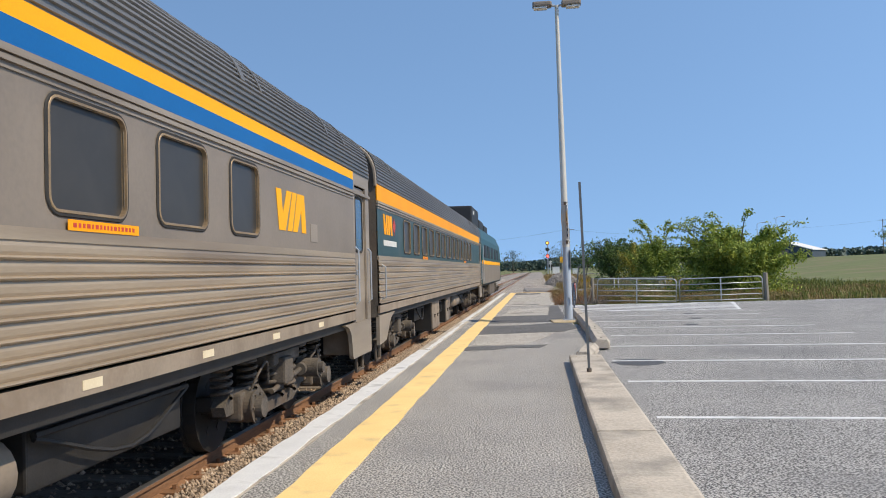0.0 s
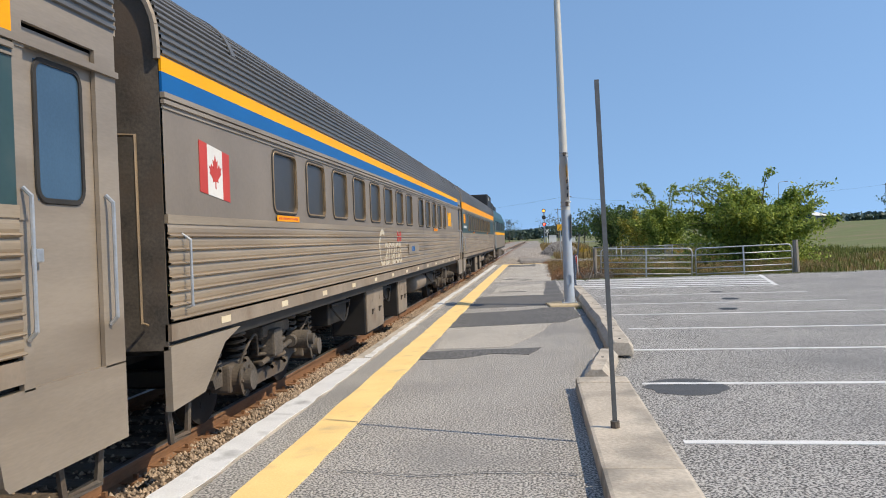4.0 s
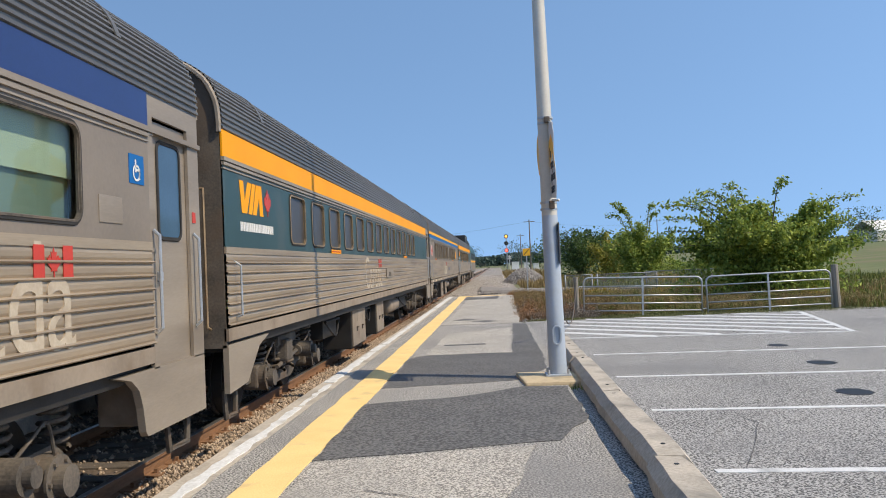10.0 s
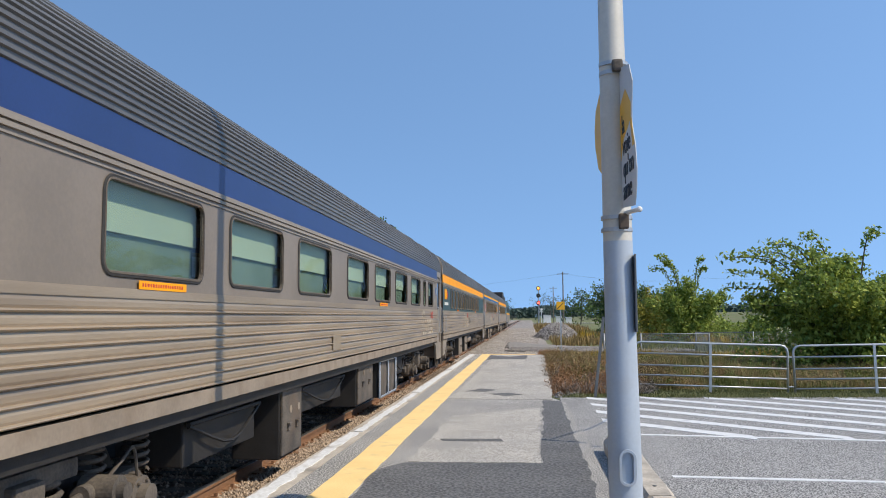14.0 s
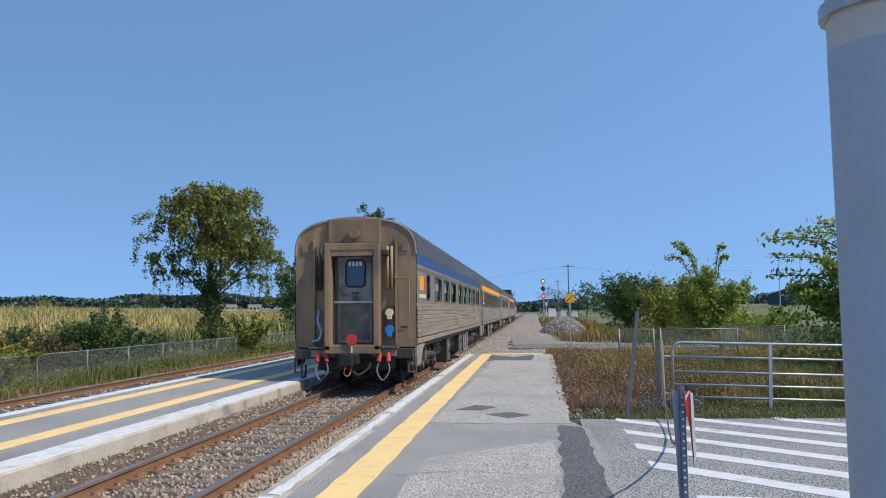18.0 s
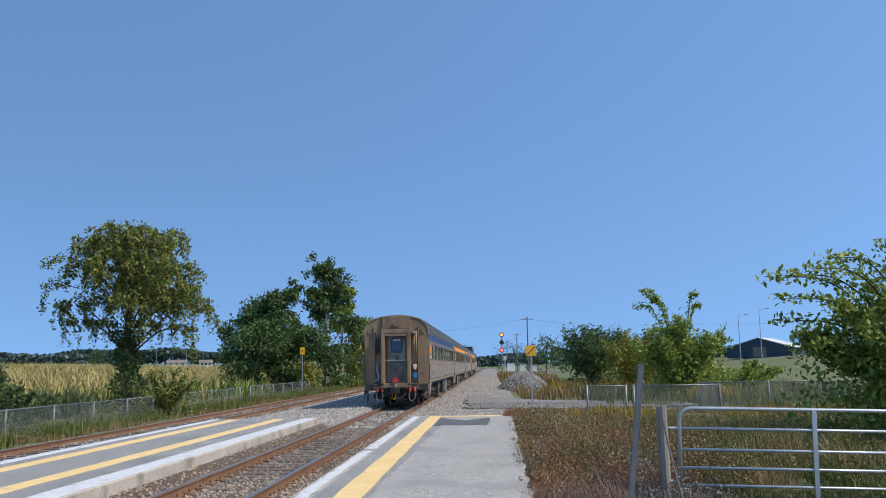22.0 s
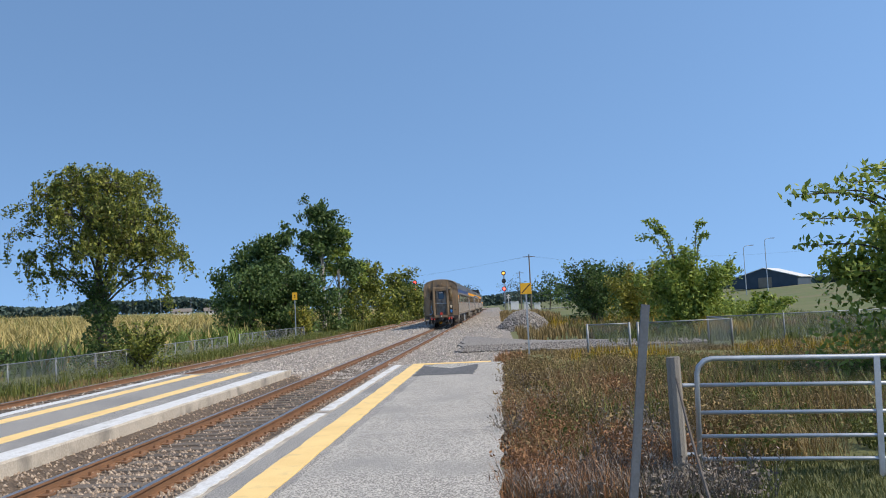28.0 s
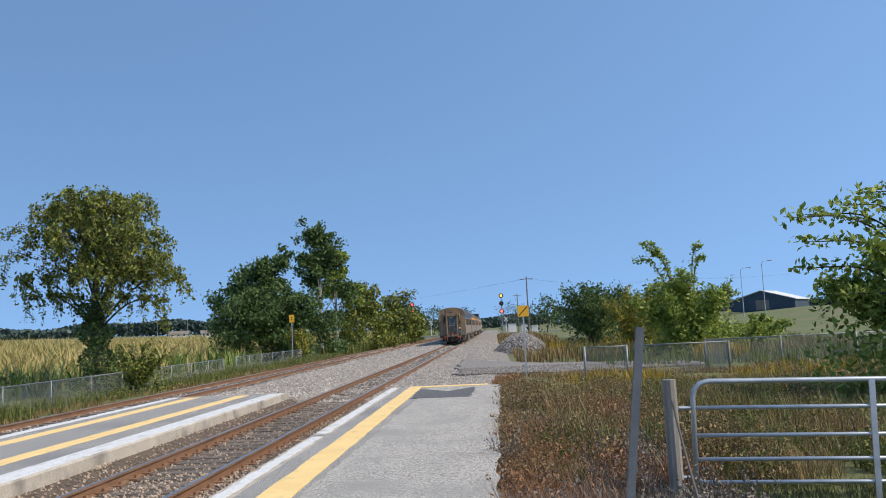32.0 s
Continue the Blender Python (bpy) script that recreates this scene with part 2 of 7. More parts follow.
def part(name, bm, material, parent=None, label="", smooth=False):
    """Links a bmesh as one mesh object under a thing or a part."""
    me = bpy.data.meshes.new(name)
    bm.to_mesh(me)
    bm.free()
    me.materials.append(M[material] if isinstance(material, str) else material)
    if smooth:
        me.polygons.foreach_set("use_smooth", [True] * len(me.polygons))
    ob = new(name, me)
    if parent:
        ob.parent = parent
    if label:
        ob["label"] = label
    return ob


def raw(name, verts, faces, material, parent=None, label="", smooth=False):
    me = bpy.data.meshes.new(name)
    me.from_pydata([tuple(v) for v in verts], [], faces)
    me.materials.append(M[material] if isinstance(material, str) else material)
    me.update()
    if smooth:
        me.polygons.foreach_set("use_smooth", [True] * len(me.polygons))
    ob = new(name, me)
    if parent:
        ob.parent = parent
    if label:
        ob["label"] = label
    return ob


def again(ob, name, parent, m):
    """Another part on the same mesh."""
    o = new(name, ob.data)
    o.parent = parent
    o.matrix_basis = m
    return o


def box(bm, x0, x1, y0, y1, z0, z1, bevel=0.0, m=None):
    b = bmesh.ops.create_cube(bm, size=1.0)["verts"]
    bmesh.ops.transform(bm, verts=b, matrix=Matrix.Translation(((x0 + x1) / 2, (y0 + y1) / 2, (z0 + z1) / 2)) @ Matrix.Diagonal((abs(x1 - x0), abs(y1 - y0), abs(z1 - z0), 1)))
    if bevel:
        e = list({e for v in b for e in v.link_edges})
        r = bmesh.ops.bevel(bm, geom=e, offset=bevel, segments=2, affect="EDGES", profile=0.6)
        b = list({v for f in r["faces"] for v in f.verts} | {v for v in b if v.is_valid})
    if m is not None:
        bmesh.ops.transform(bm, verts=b, matrix=m)
    return bm


def cyl(bm, a, b, r, seg=12, r2=None, caps=True):
    a, b = Vector(a), Vector(b)
    d = b - a
    v = bmesh.ops.create_cone(bm, cap_ends=caps, segments=seg, radius1=r, radius2=r if r2 is None else r2, depth=d.length)["verts"]
    bmesh.ops.transform(bm, verts=v, matrix=Matrix.Translation((a + b) / 2) @ d.to_track_quat("Z", "Y").to_matrix().to_4x4())
    return bm


def pipe(bm, pts, r, seg=8):
    """A bent tube through points, in one skin."""
    pts = [Vector(p) for p in pts]
    n, rings = len(pts), []
    d = (pts[1] - pts[0]).normalized()
    u = d.orthogonal().normalized()
    for i, p in enumerate(pts):
        a = (pts[i] - pts[i - 1]).normalized() if i else d
        b = (pts[i + 1] - pts[i]).normalized() if i < n - 1 else a
        t = (a + b).normalized() if (a + b).length > 1e-6 else a
        u = (u - t * u.dot(t)).normalized()
        w = t.cross(u)
        k = 1 / max(0.5, t.dot(a))
        rings.append([bm.verts.new(p + (u * math.cos(q) + w * math.sin(q)) * r * k) for q in (2 * math.pi * c / seg for c in range(seg))])
    for x, y in zip(rings, rings[1:]):
        for c in range(seg):
            bm.faces.new((x[c], x[(c + 1) % seg], y[(c + 1) % seg], y[c]))
    bm.faces.new(rings[0][::-1])
    bm.faces.new(rings[-1])
    return bm


def arc(pts, n=6):
    """A smooth line through points (Catmull-Rom)."""
    p = [Vector(q) for q in pts]
    p = [2 * p[0] - p[1], *p, 2 * p[-1] - p[-2]]
    out = []
    for i in range(1, len(p) - 2):
        for k in range(n):
            t = k / n
            out.append(0.5 * (2 * p[i] + (p[i + 1] - p[i - 1]) * t + (2 * p[i - 1] - 5 * p[i] + 4 * p[i + 1] - p[i + 2]) * t * t + (3 * p[i] - p[i - 1] - 3 * p[i + 1] + p[i + 2]) * t**3))
    return out + [p[-2]]


def sweep_y(profile, y0, y1, closed=False):
    """Verts and faces of a profile of (x, z) drawn out along y."""
    n = len(profile)
    verts = [(x, y0, z) for x, z in profile] + [(x, y1, z) for x, z in profile]
    faces = [(i, (i + 1) % n, n + (i + 1) % n, n + i) for i in range(n if closed else n - 1)]
    if closed:
        faces += [tuple(range(n))[::-1], tuple(range(n, 2 * n))]
    return verts, faces


def prism(name, outline, z0, z1, material, parent=None, label=""):
    """A flat slab with an outline of (x, y)."""
    n = len(outline)
    verts = [(x, y, z0) for x, y in outline] + [(x, y, z1) for x, y in outline]
    faces = [(i, (i + 1) % n, n + (i + 1) % n, n + i) for i in range(n)] + [tuple(range(n))[::-1], tuple(range(n, 2 * n))]
    return raw(name, verts, faces, material, parent, label)


def rag(outline, step=0.35, amp=0.03, seed=1):
    """An outline with uneven edges."""
    rnd = random.Random(seed)
    out = []
    for (x0, y0), (x1, y1) in zip(outline, outline[1:] + outline[:1]):
        k = max(1, int(math.hypot(x1 - x0, y1 - y0) / step))
        for i in range(k):
            out.append((x0 + (x1 - x0) * i / k + rnd.uniform(-amp, amp), y0 + (y1 - y0) * i / k + rnd.uniform(-amp, amp)))
    return out


def rounded(w, h, r, n=5):
    """A rounded rectangle of (u, v) about its centre."""
    out = []
    for cx, cy, a0 in ((w / 2 - r, h / 2 - r, 0), (-w / 2 + r, h / 2 - r, 90), (-w / 2 + r, -h / 2 + r, 180), (w / 2 - r, -h / 2 + r, 270)):
        for i in range(n):
            a = radians(a0 + 90 * i / (n - 1))
            out.append((cx + r * math.cos(a), cy + r * math.sin(a)))
    return out


def words(name, text, size, m, material, parent, label="", shear=0.0, depth=0.003, squeeze=1.0):
    """Writing as a mesh in the built-in font."""
    cu = bpy.data.curves.new(name, "FONT")
    cu.body, cu.size, cu.shear, cu.extrude = text, size, shear, depth
    cu.align_x, cu.align_y = "CENTER", "CENTER"
    cu.resolution_u = 6
    tmp = bpy.data.objects.new(name, cu)
    scene.collection.objects.link(tmp)
    me = bpy.data.meshes.new_from_object(tmp.evaluated_get(bpy.context.evaluated_depsgraph_get()))
    bpy.data.objects.remove(tmp)
    bpy.data.curves.remove(cu)
    me.transform(Matrix.Diagonal((squeeze, 1, 1, 1)))
    me.materials.clear()
    me.materials.append(M[material])
    ob = new(name, me)
    ob.parent = parent
    ob.matrix_basis = m
    if label:
        ob["label"] = label
    return ob


# ---- the ground, tracks and platforms ----
RAIL_Z = -0.23
TRACK_X, TRACK2_X = -2.71, -9.55


def ground_height(x, y):
    """Lawn by the car park, a shallow ditch beside the line, fields on either side."""
    if x > 2.15:
        rise = 3.4 * min(1.0, max(0.0, (x - 34) / 50)) * min(1.0, max(0.0, (y - 40) / 60))
        return -0.075 - 0.15 * min(1.0, max(0.0, (y - 32.9) / 2.6)) - 0.1 * min(1.0, max(0.0, (y - 38) / 14)) - 0.15 * min(1, max(0, (y - 60) / 40)) + rise
    if x > -12.5:
        return -0.62
    return -0.55 - 0.25 * min(1.0, (-12.5 - x) / 4) + 0.029 * min(230.0, max(0.0, -20 - x))


def make_ground():
    xs = [-3000, -1200, -500, -250, -140, -90, -60, -40, -30, -24, -20, -17, -15, -13.5, -12.5, -11.5, -5, 0, 1.9, 2.2, 3.2, 5, 8, 11, 14, 18, 24, 34, 44, 54, 64, 74, 84, 140, 250, 500, 1200, 3000]
    ys = [-400, -200, -100, -60, -40, -20, -10, 0, 10, 20, 30, 32.9, 34.2, 35.5, 37, 42, 48, 52, 56, 62, 70, 80, 95, 115, 140, 180, 250, 400, 700, 1400, 4500]
    verts, faces = [], []
    rnd = random.Random(3)
    for y in ys:
        for x in xs:
            verts.append((x, y, ground_height(x, y) + (rnd.uniform(-0.03, 0.03) if x < -13 or (x > 5 and y > 40) else 0)))
    w = len(xs)
    for j in range(len(ys) - 1):
        for i in range(w - 1):
            a = j * w + i
            faces.append((a, a + 1, a + 1 + w, a + w))
    tagged(raw("ground", verts, faces, "ground", smooth=True), "dry grass and weeds beside the railway line", "ground", kind="structure")


make_ground()

# Ballast bed: one sheet across both tracks, humped under each and with a shoulder.
bed = [(-12.6, -0.6), (-11.3, -0.42), (-10.6, -0.4), (-8.5, -0.4), (-7.6, -0.34), (-4.05, -0.2), (-3.95, -0.22), (-3.72, -0.36), (-3.5, -0.4), (-1.95, -0.4), (-1.75, -0.37), (-0.85, -0.36), (0.4, -0.34), (2.2, -0.3), (3.0, -0.36)]
v, f = sweep_y([p for p in bed if p[0] < -0.8], -60, 51.6)
ballast = tagged(raw("ballast_bed", v, f, "ballast", smooth=False), "brown-grey crushed stone ballast under the tracks", "ballast", kind="structure")
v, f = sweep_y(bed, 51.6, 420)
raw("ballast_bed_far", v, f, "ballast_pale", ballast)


def rails(cx, y0, y1, label):
    for side in (-0.7525, 0.7525):
        x = cx + side
        r = empty("rail", pose(x, 0, RAIL_Z), label=label, category="rail", group="rails", kind="structure")
        web = [(-0.07, -0.165), (0.07, -0.165), (0.07, -0.15), (0.012, -0.13), (0.012, -0.045), (0.036, -0.035), (0.036, -0.004), (-0.036, -0.004), (-0.036, -0.035), (-0.012, -0.045), (-0.012, -0.13), (-0.07, -0.15)]
        vv, ff = sweep_y(web, y0, y1, True)
        raw("rail_web", vv, ff, "rail", r)
        vv, ff = sweep_y([(-0.034, -0.004), (0.034, -0.004), (0.03, 0.0), (-0.03, 0.0)], y0, y1, True)
        raw("rail_head", vv, ff, "rail_top", r, "worn bright running surface")


rails(TRACK_X, -60, 420, "rusty steel rail of the platform track")
rails(TRACK2_X, -60, 420, "rusty steel rail of the second track")

# Right platform: asphalt on a concrete edge.
PLAT_X0, PLAT_X1, PLAT_END = -0.95, 2.45, 51.5
platform = tagged(prism("platform", rag([(PLAT_X0 + 0.3, -60), (PLAT_X1, -60), (PLAT_X1, 27.5), (2.38, 27.5), (2.38, 31.3), (2.04, 32.6), (2.03, PLAT_END), (PLAT_X0 + 0.3, PLAT_END)], 0.5, 0.012, 5), -0.55, 0.0, "asphalt"), "grey patched asphalt station platform", "platform", kind="structure")
v, f = sweep_y([(PLAT_X0, -0.6), (PLAT_X0 + 0.3, -0.6), (PLAT_X0 + 0.3, 0.004), (PLAT_X0 + 0.02, 0.004), (PLAT_X0, -0.016)], -60, PLAT_END, True)
raw("platform_edge", v, f, "concrete", platform, "worn concrete platform edge")


def stripe(name, x0, x1, y0, y1, z, material, parent, seed, label="", amp=0.012, step=0.4):
    return prism(name, rag([(x0, y0), (x1, y0), (x1, y1), (x0, y1)], step, amp, seed), z - 0.02, z, material, parent, label)


stripe("edge_stripe", PLAT_X0 + 0.03, PLAT_X0 + 0.27, -60, 13.2, 0.014, "white_line", platform, 11, "worn white painted edge stripe", 0.016, 0.25)
for k, (y0, y1, x0, x1) in enumerate(((13.3, 19.6, -0.8, -0.7), (19.7, 21.4, -0.8, -0.74), (21.6, 27.0, -0.89, -0.75), (27.1, 33.0, -0.84, -0.73), (33.2, 40.6, -0.87, -0.71), (41.0, 51.3, -0.89, -0.71))):
    stripe("edge_stripe", x0, x1, y0, y1, 0.014, "white_worn", platform, 110 + k, "flaking remains of the white edge stripe", 0.022, 0.16)
stripe("warning_stripe", -0.36, 0.0, -60, 50.99, 0.018, "yellow_line", platform, 12, "yellow painted warning stripe", 0.012)
stripe("end_stripe", -0.36, 1.95, 51.0, 51.45, 0.016, "yellow_line", platform, 13, "yellow painted stripe across the platform end")

# Island platform between the tracks.
ISL0, ISL1, ISL_END = -7.5, -4.03, 51.2
island = tagged(prism("island_platform", rag([(ISL0 + 0.05, -60), (ISL1 - 0.05, -60), (ISL1 - 0.05, ISL_END - 0.05), (ISL0 + 0.05, ISL_END - 0.05)], 0.8, 0.005, 6), -0.5, 0.0, "asphalt"), "asphalt island platform with concrete walls between the tracks", "platform", kind="structure")
for x0, x1 in ((ISL1 - 0.25, ISL1), (ISL0, ISL0 + 0.25)):
    v, f = sweep_y([(x0, -0.62), (x1, -0.62), (x1, -0.02), (x1 - 0.02, 0.004), (x0 + 0.02, 0.004), (x0, -0.02)], -60, ISL_END, True)
    raw("concrete_wall", v, f, "concrete", island, "stained concrete platform wall")
prism("end_wall", [(ISL0, ISL_END), (ISL1, ISL_END), (ISL1, ISL_END + 0.15), (ISL0, ISL_END + 0.15)], -0.6, 0.004, "concrete", island)
stripe("edge_stripe", ISL1 - 0.46, ISL1 - 0.04, -60, 51.05, 0.01, "white_worn", island, 14, "white painted edge stripe", 0.015)
stripe("edge_stripe", ISL0 + 0.015, ISL0 + 0.26, -60, 51.05, 0.01, "white_line", island, 15, "white painted edge stripe", 0.015)
stripe("warning_stripe", -5.42, -5.06, -60, 50.9, 0.006, "yellow_line", island, 16, "yellow painted warning stripe")
stripe("warning_stripe", -6.88, -6.52, -60, 50.9, 0.006, "yellow_line", island, 17, "yellow painted warning stripe")

# Car park.
lot = tagged(prism("car_park", [(PLAT_X1, -60), (60, -60), (60, 35.0), (11.0, 33.4), (6.0, 32.95), (2.3, 32.75), (2.3, 31.4), (2.37, 31.2), (2.37, 27.4), (2.45, 27.4)], -0.4, -0.004, "lot"), "grey asphalt car park with white bay lines", "car park", kind="structure")
for k, y in enumerate((5.85, 8.65, 11.2, 13.85, 16.45, 19.0, 21.55, 24.3)):
    x0 = 2.72 if y < 12 else 2.8 if y < 14 else 3.17
    prism("bay_line", rag([(x0, y - 0.05), (8.45, y - 0.35), (8.45, y - 0.25), (x0, y + 0.05)], 0.3, 0.008, 30 + k), -0.004, 0.002, "white_line", lot)
for k in range(9):
    c = 29.0 + 1.22 * k
    # a bar at about 43 degrees, kept between the front line, the kerb side and the far edge of the paving
    x0 = max(2.85, 2.85 + (c - 32.85) / 0.93)
    x1 = min(2.85 + (c - 27.2) / 0.93, (2.85 + (c - 26.8 + 47.2) / 0.93) / (1 + 5.56 / 0.93))
    y0, y1 = c - 0.93 * (x0 - 2.85), c - 0.93 * (x1 - 2.85)
    prism("hatch_line", rag([(x0, y0 - 0.2), (x1, y1 - 0.2), (x1, y1 + 0.2), (x0, y0 + 0.2)], 0.5, 0.012, 50 + k), -0.004, 0.002, "white_line", lot)
prism("hatch_border", rag([(3.05, 27.35), (8.5, 26.75), (8.5, 26.87), (3.05, 27.47)], 0.4, 0.008, 61), -0.004, 0.003, "white_line", lot)
prism("hatch_border", rag([(8.45, 26.8), (8.57, 26.8), (9.65, 32.6), (9.5, 32.6)], 0.4, 0.01, 62), -0.004, 0.0035, "white_line", lot)
lot.location.z = -0.035

# Patches and cracks in the paving.
PATCHES = [
    ("dark_patch", [(0.01, 16.93), (1.3, 17.25), (2.14, 17.5), (2.22, 18.0), (2.44, 18.3), (2.44, 20.6), (1.84, 20.7), (1.2, 20.05), (-0.02, 19.7)], 0.008),
    ("pale_patch", [(0.1, 14.05), (1.18, 14.12), (1.55, 15.42), (1.89, 17.3), (0.01, 16.9)], 0.006),
    ("dark_patch", [(0.02, 13.75), (1.2, 13.95), (1.62, 14.0), (1.5, 13.3), (1.0, 13.5), (0.6, 13.1), (0.02, 13.0)], 0.008),
    ("dark_patch", [(0.02, 20.9), (1.8, 21.3), (2.3, 22.4), (2.3, 31.6), (1.95, 31.8), (1.8, 24.75), (0.27, 24.7), (0.02, 24.3)], 0.004),
    ("pale_patch", [(0.27, 24.72), (0.4, 29.1), (1.86, 30.4), (1.79, 24.76)], 0.006),
    ("pale_patch", [(0.05, 32.0), (0.3, 51.0), (2.3, 51.0), (2.15, 31.9), (1.2, 31.9)], 0.0075),
    ("dark_patch", [(0.26, 33.6), (0.6, 34.3), (0.95, 33.95), (0.7, 33.5)], 0.012),
    ("dark_patch", [(0.85, 33.0), (1.2, 33.25), (1.55, 32.9), (1.2, 32.5)], 0.012),
    ("dark_patch", [(0.05, 47.3), (1.56, 47.2), (1.57, 50.4), (0.9, 49.2), (0.05, 50.4)], 0.012),
    ("dark_patch", [(0.55, 26.3), (1.3, 26.35), (1.3, 26.5), (0.5, 26.45)], 0.012),
]
for k, (mat, out, z) in enumerate(PATCHES):
    prism("paving_patch", rag(out, 0.3, 0.035, 80 + k), z - 0.02, z, mat, platform)
CRACKS = [[(0.0, 7.75), (0.8, 7.62), (1.5, 7.7), (1.95, 7.6)], [(0.6, 16.0), (1.55, 15.4)], [(-0.4, 16.95), (0.0, 16.9)], [(-0.36, 21.6), (1.0, 21.75), (1.9, 21.4)], [(1.2, 12.9), (1.9, 12.6), (2.4, 12.9)], [(0.1, 28.0), (0.9, 28.3), (1.6, 28.1)], [(0.3, 38.0), (1.2, 38.4), (2.2, 38.1)], [(0.4, 43.1), (2.1, 42.8)]]
LOT_CRACKS = [[(4.4, 12.6), (4.1, 13.2), (4.3, 13.9), (3.9, 14.6), (4.2, 15.6)], [(6.0, 9.0), (6.4, 10.5), (6.1, 12.0), (6.8, 14.0)], [(3.4, 16.5), (4.0, 18.2), (3.9, 19.5)], [(7.2, 16.0), (7.6, 18.0), (7.1, 20.5)], [(5.0, 5.0), (5.4, 6.8), (5.1, 8.2)]]
rnd = random.Random(21)
for lines, z, owner, nm in ((CRACKS, 0.0135, platform, "paving_crack"), (LOT_CRACKS, -0.0005, lot, "paving_crack")):
    for line in lines:
        pts = []
        for (xa, ya), (xb, yb) in zip(line, line[1:]):
            for i in range(6):
                pts.append((xa + (xb - xa) * i / 6 + rnd.uniform(-0.03, 0.03), ya + (yb - ya) * i / 6 + rnd.uniform(-0.03, 0.03)))
        verts, faces = [], []
        for i, (x, y) in enumerate(pts):
            w = rnd.uniform(0.003, 0.008)
            a = math.atan2(pts[min(i + 1, len(pts) - 1)][1] - pts[max(i - 1, 0)][1], pts[min(i + 1, len(pts) - 1)][0] - pts[max(i - 1, 0)][0])
            verts += [(x - w * math.sin(a), y + w * math.cos(a), z), (x + w * math.sin(a), y - w * math.cos(a), z)]
        for i in range(len(pts) - 1):
            faces.append((2 * i, 2 * i + 1, 2 * i + 3, 2 * i + 2))
        raw(nm, verts, faces, "dark_patch", owner)
for k, (x, y, rx, ry) in enumerate(((6.2, 22.35, 0.19, 0.24), (5.57, 19.77, 0.19, 0.24), (3.15, 11.0, 0.42, 0.5), (7.4, 8.5, 0.17, 0.22), (6.4, 24.8, 0.16, 0.2))):
    out = [(x + rx * math.cos(a * 0.35) * (1 + 0.1 * math.sin(3 * a)), y + ry * math.sin(a * 0.35)) for a in range(18)]
    prism("oil_stain" if k == 2 else "drain_cover", out, -0.01, -0.0005 if k == 2 else 0.001, "oil" if k == 2 else "black", lot)


# ---- the train ----
HALF = 12.6
PITCH = 25.9
ROOF = [(1.52, 3.31), (1.518, 3.44), (1.49, 3.64), (1.37, 3.87), (1.12, 4.05), (0.8, 4.15), (0.4, 4.22), (0.0, 4.24)]


def roof_line(n=4):
    pts = arc([(x, 0, z) for x, z in ROOF], n)
    right = [(p.x, p.z) for p in pts]
    return right + [(-x, z) for x, z in right[-2::-1]]


def ribbed_roof():
    """The roof's cross-section with ribs pressed into it."""
    line = [Vector((x, 0, z)) for x, z in roof_line(8)]
    run = [0.0]
    for a, b in zip(line, line[1:]):
        run.append(run[-1] + (b - a).length)
    total, out = run[-1], []
    ribs = int(total / 0.058)
    for k in range(ribs):
        for s, lift in ((0.0, 0.0), (0.34, 0.0), (0.46, 0.02), (0.84, 0.02)):
            d = total * (k + s) / ribs
            i = max(j for j in range(len(run)) if run[j] <= d + 1e-9)
            i = min(i, len(line) - 2)
            a, b = line[i], line[i + 1]
            p = a.lerp(b, (d - run[i]) / (run[i + 1] - run[i]))
            t = (b - a).normalized()
            nrm = Vector((t.z, 0, -t.x))
            p = p + nrm * lift
            out.append((p.x, p.z))
    return out


RIBBED = ribbed_roof()


def fluted(z0, z1, n):
    out = []
    h = (z1 - z0) / n
    for k in range(n):
        z = z0 + k * h
        for s, x in ((0.0, 0.001), (0.06, 0.022), (0.13, 0.032), (0.2, 0.025), (0.25, 0.003), (0.42, 0.01), (0.72, 0.011), (0.95, 0.004)):
            out.append((1.52 + x, z + s * h))
    out.append((1.524, z1 + 0.01))
    return out


def slab(name, x, y0, y1, z0, z1, material, parent, label="", thick=0.02, bevel=0.0):
    """A panel on the car's side at x (outer face)."""
    bm = bmesh.new()
    s = 1 if x > 0 else -1
    box(bm, x - s * thick, x, y0, y1, z0, z1, bevel)
    return part(name, bm, material, parent, label)


def ring(name, w, h, r, width, depth, material, parent, m, label=""):
    """A rounded frame; its plane is (y, z), facing +x."""
    o, i = rounded(w, h, r), rounded(w - 2 * width, h - 2 * width, max(0.02, r - width))
    n = len(o)
    verts = [(depth * 0.4, u, q) for u, q in o] + [(depth, u * 0.985, q * 0.985) for u, q in o] + [(depth, u, q) for u, q in i] + [(-0.02, u, q) for u, q in i]
    faces = []
    for a in range(3):
        for k in range(n):
            faces.append((a * n + k, a * n + (k + 1) % n, (a + 1) * n + (k + 1) % n, (a + 1) * n + k))
    ob = raw(name, verts, faces, material, parent, label)
    ob.matrix_basis = m
    return ob


WHEELS = []


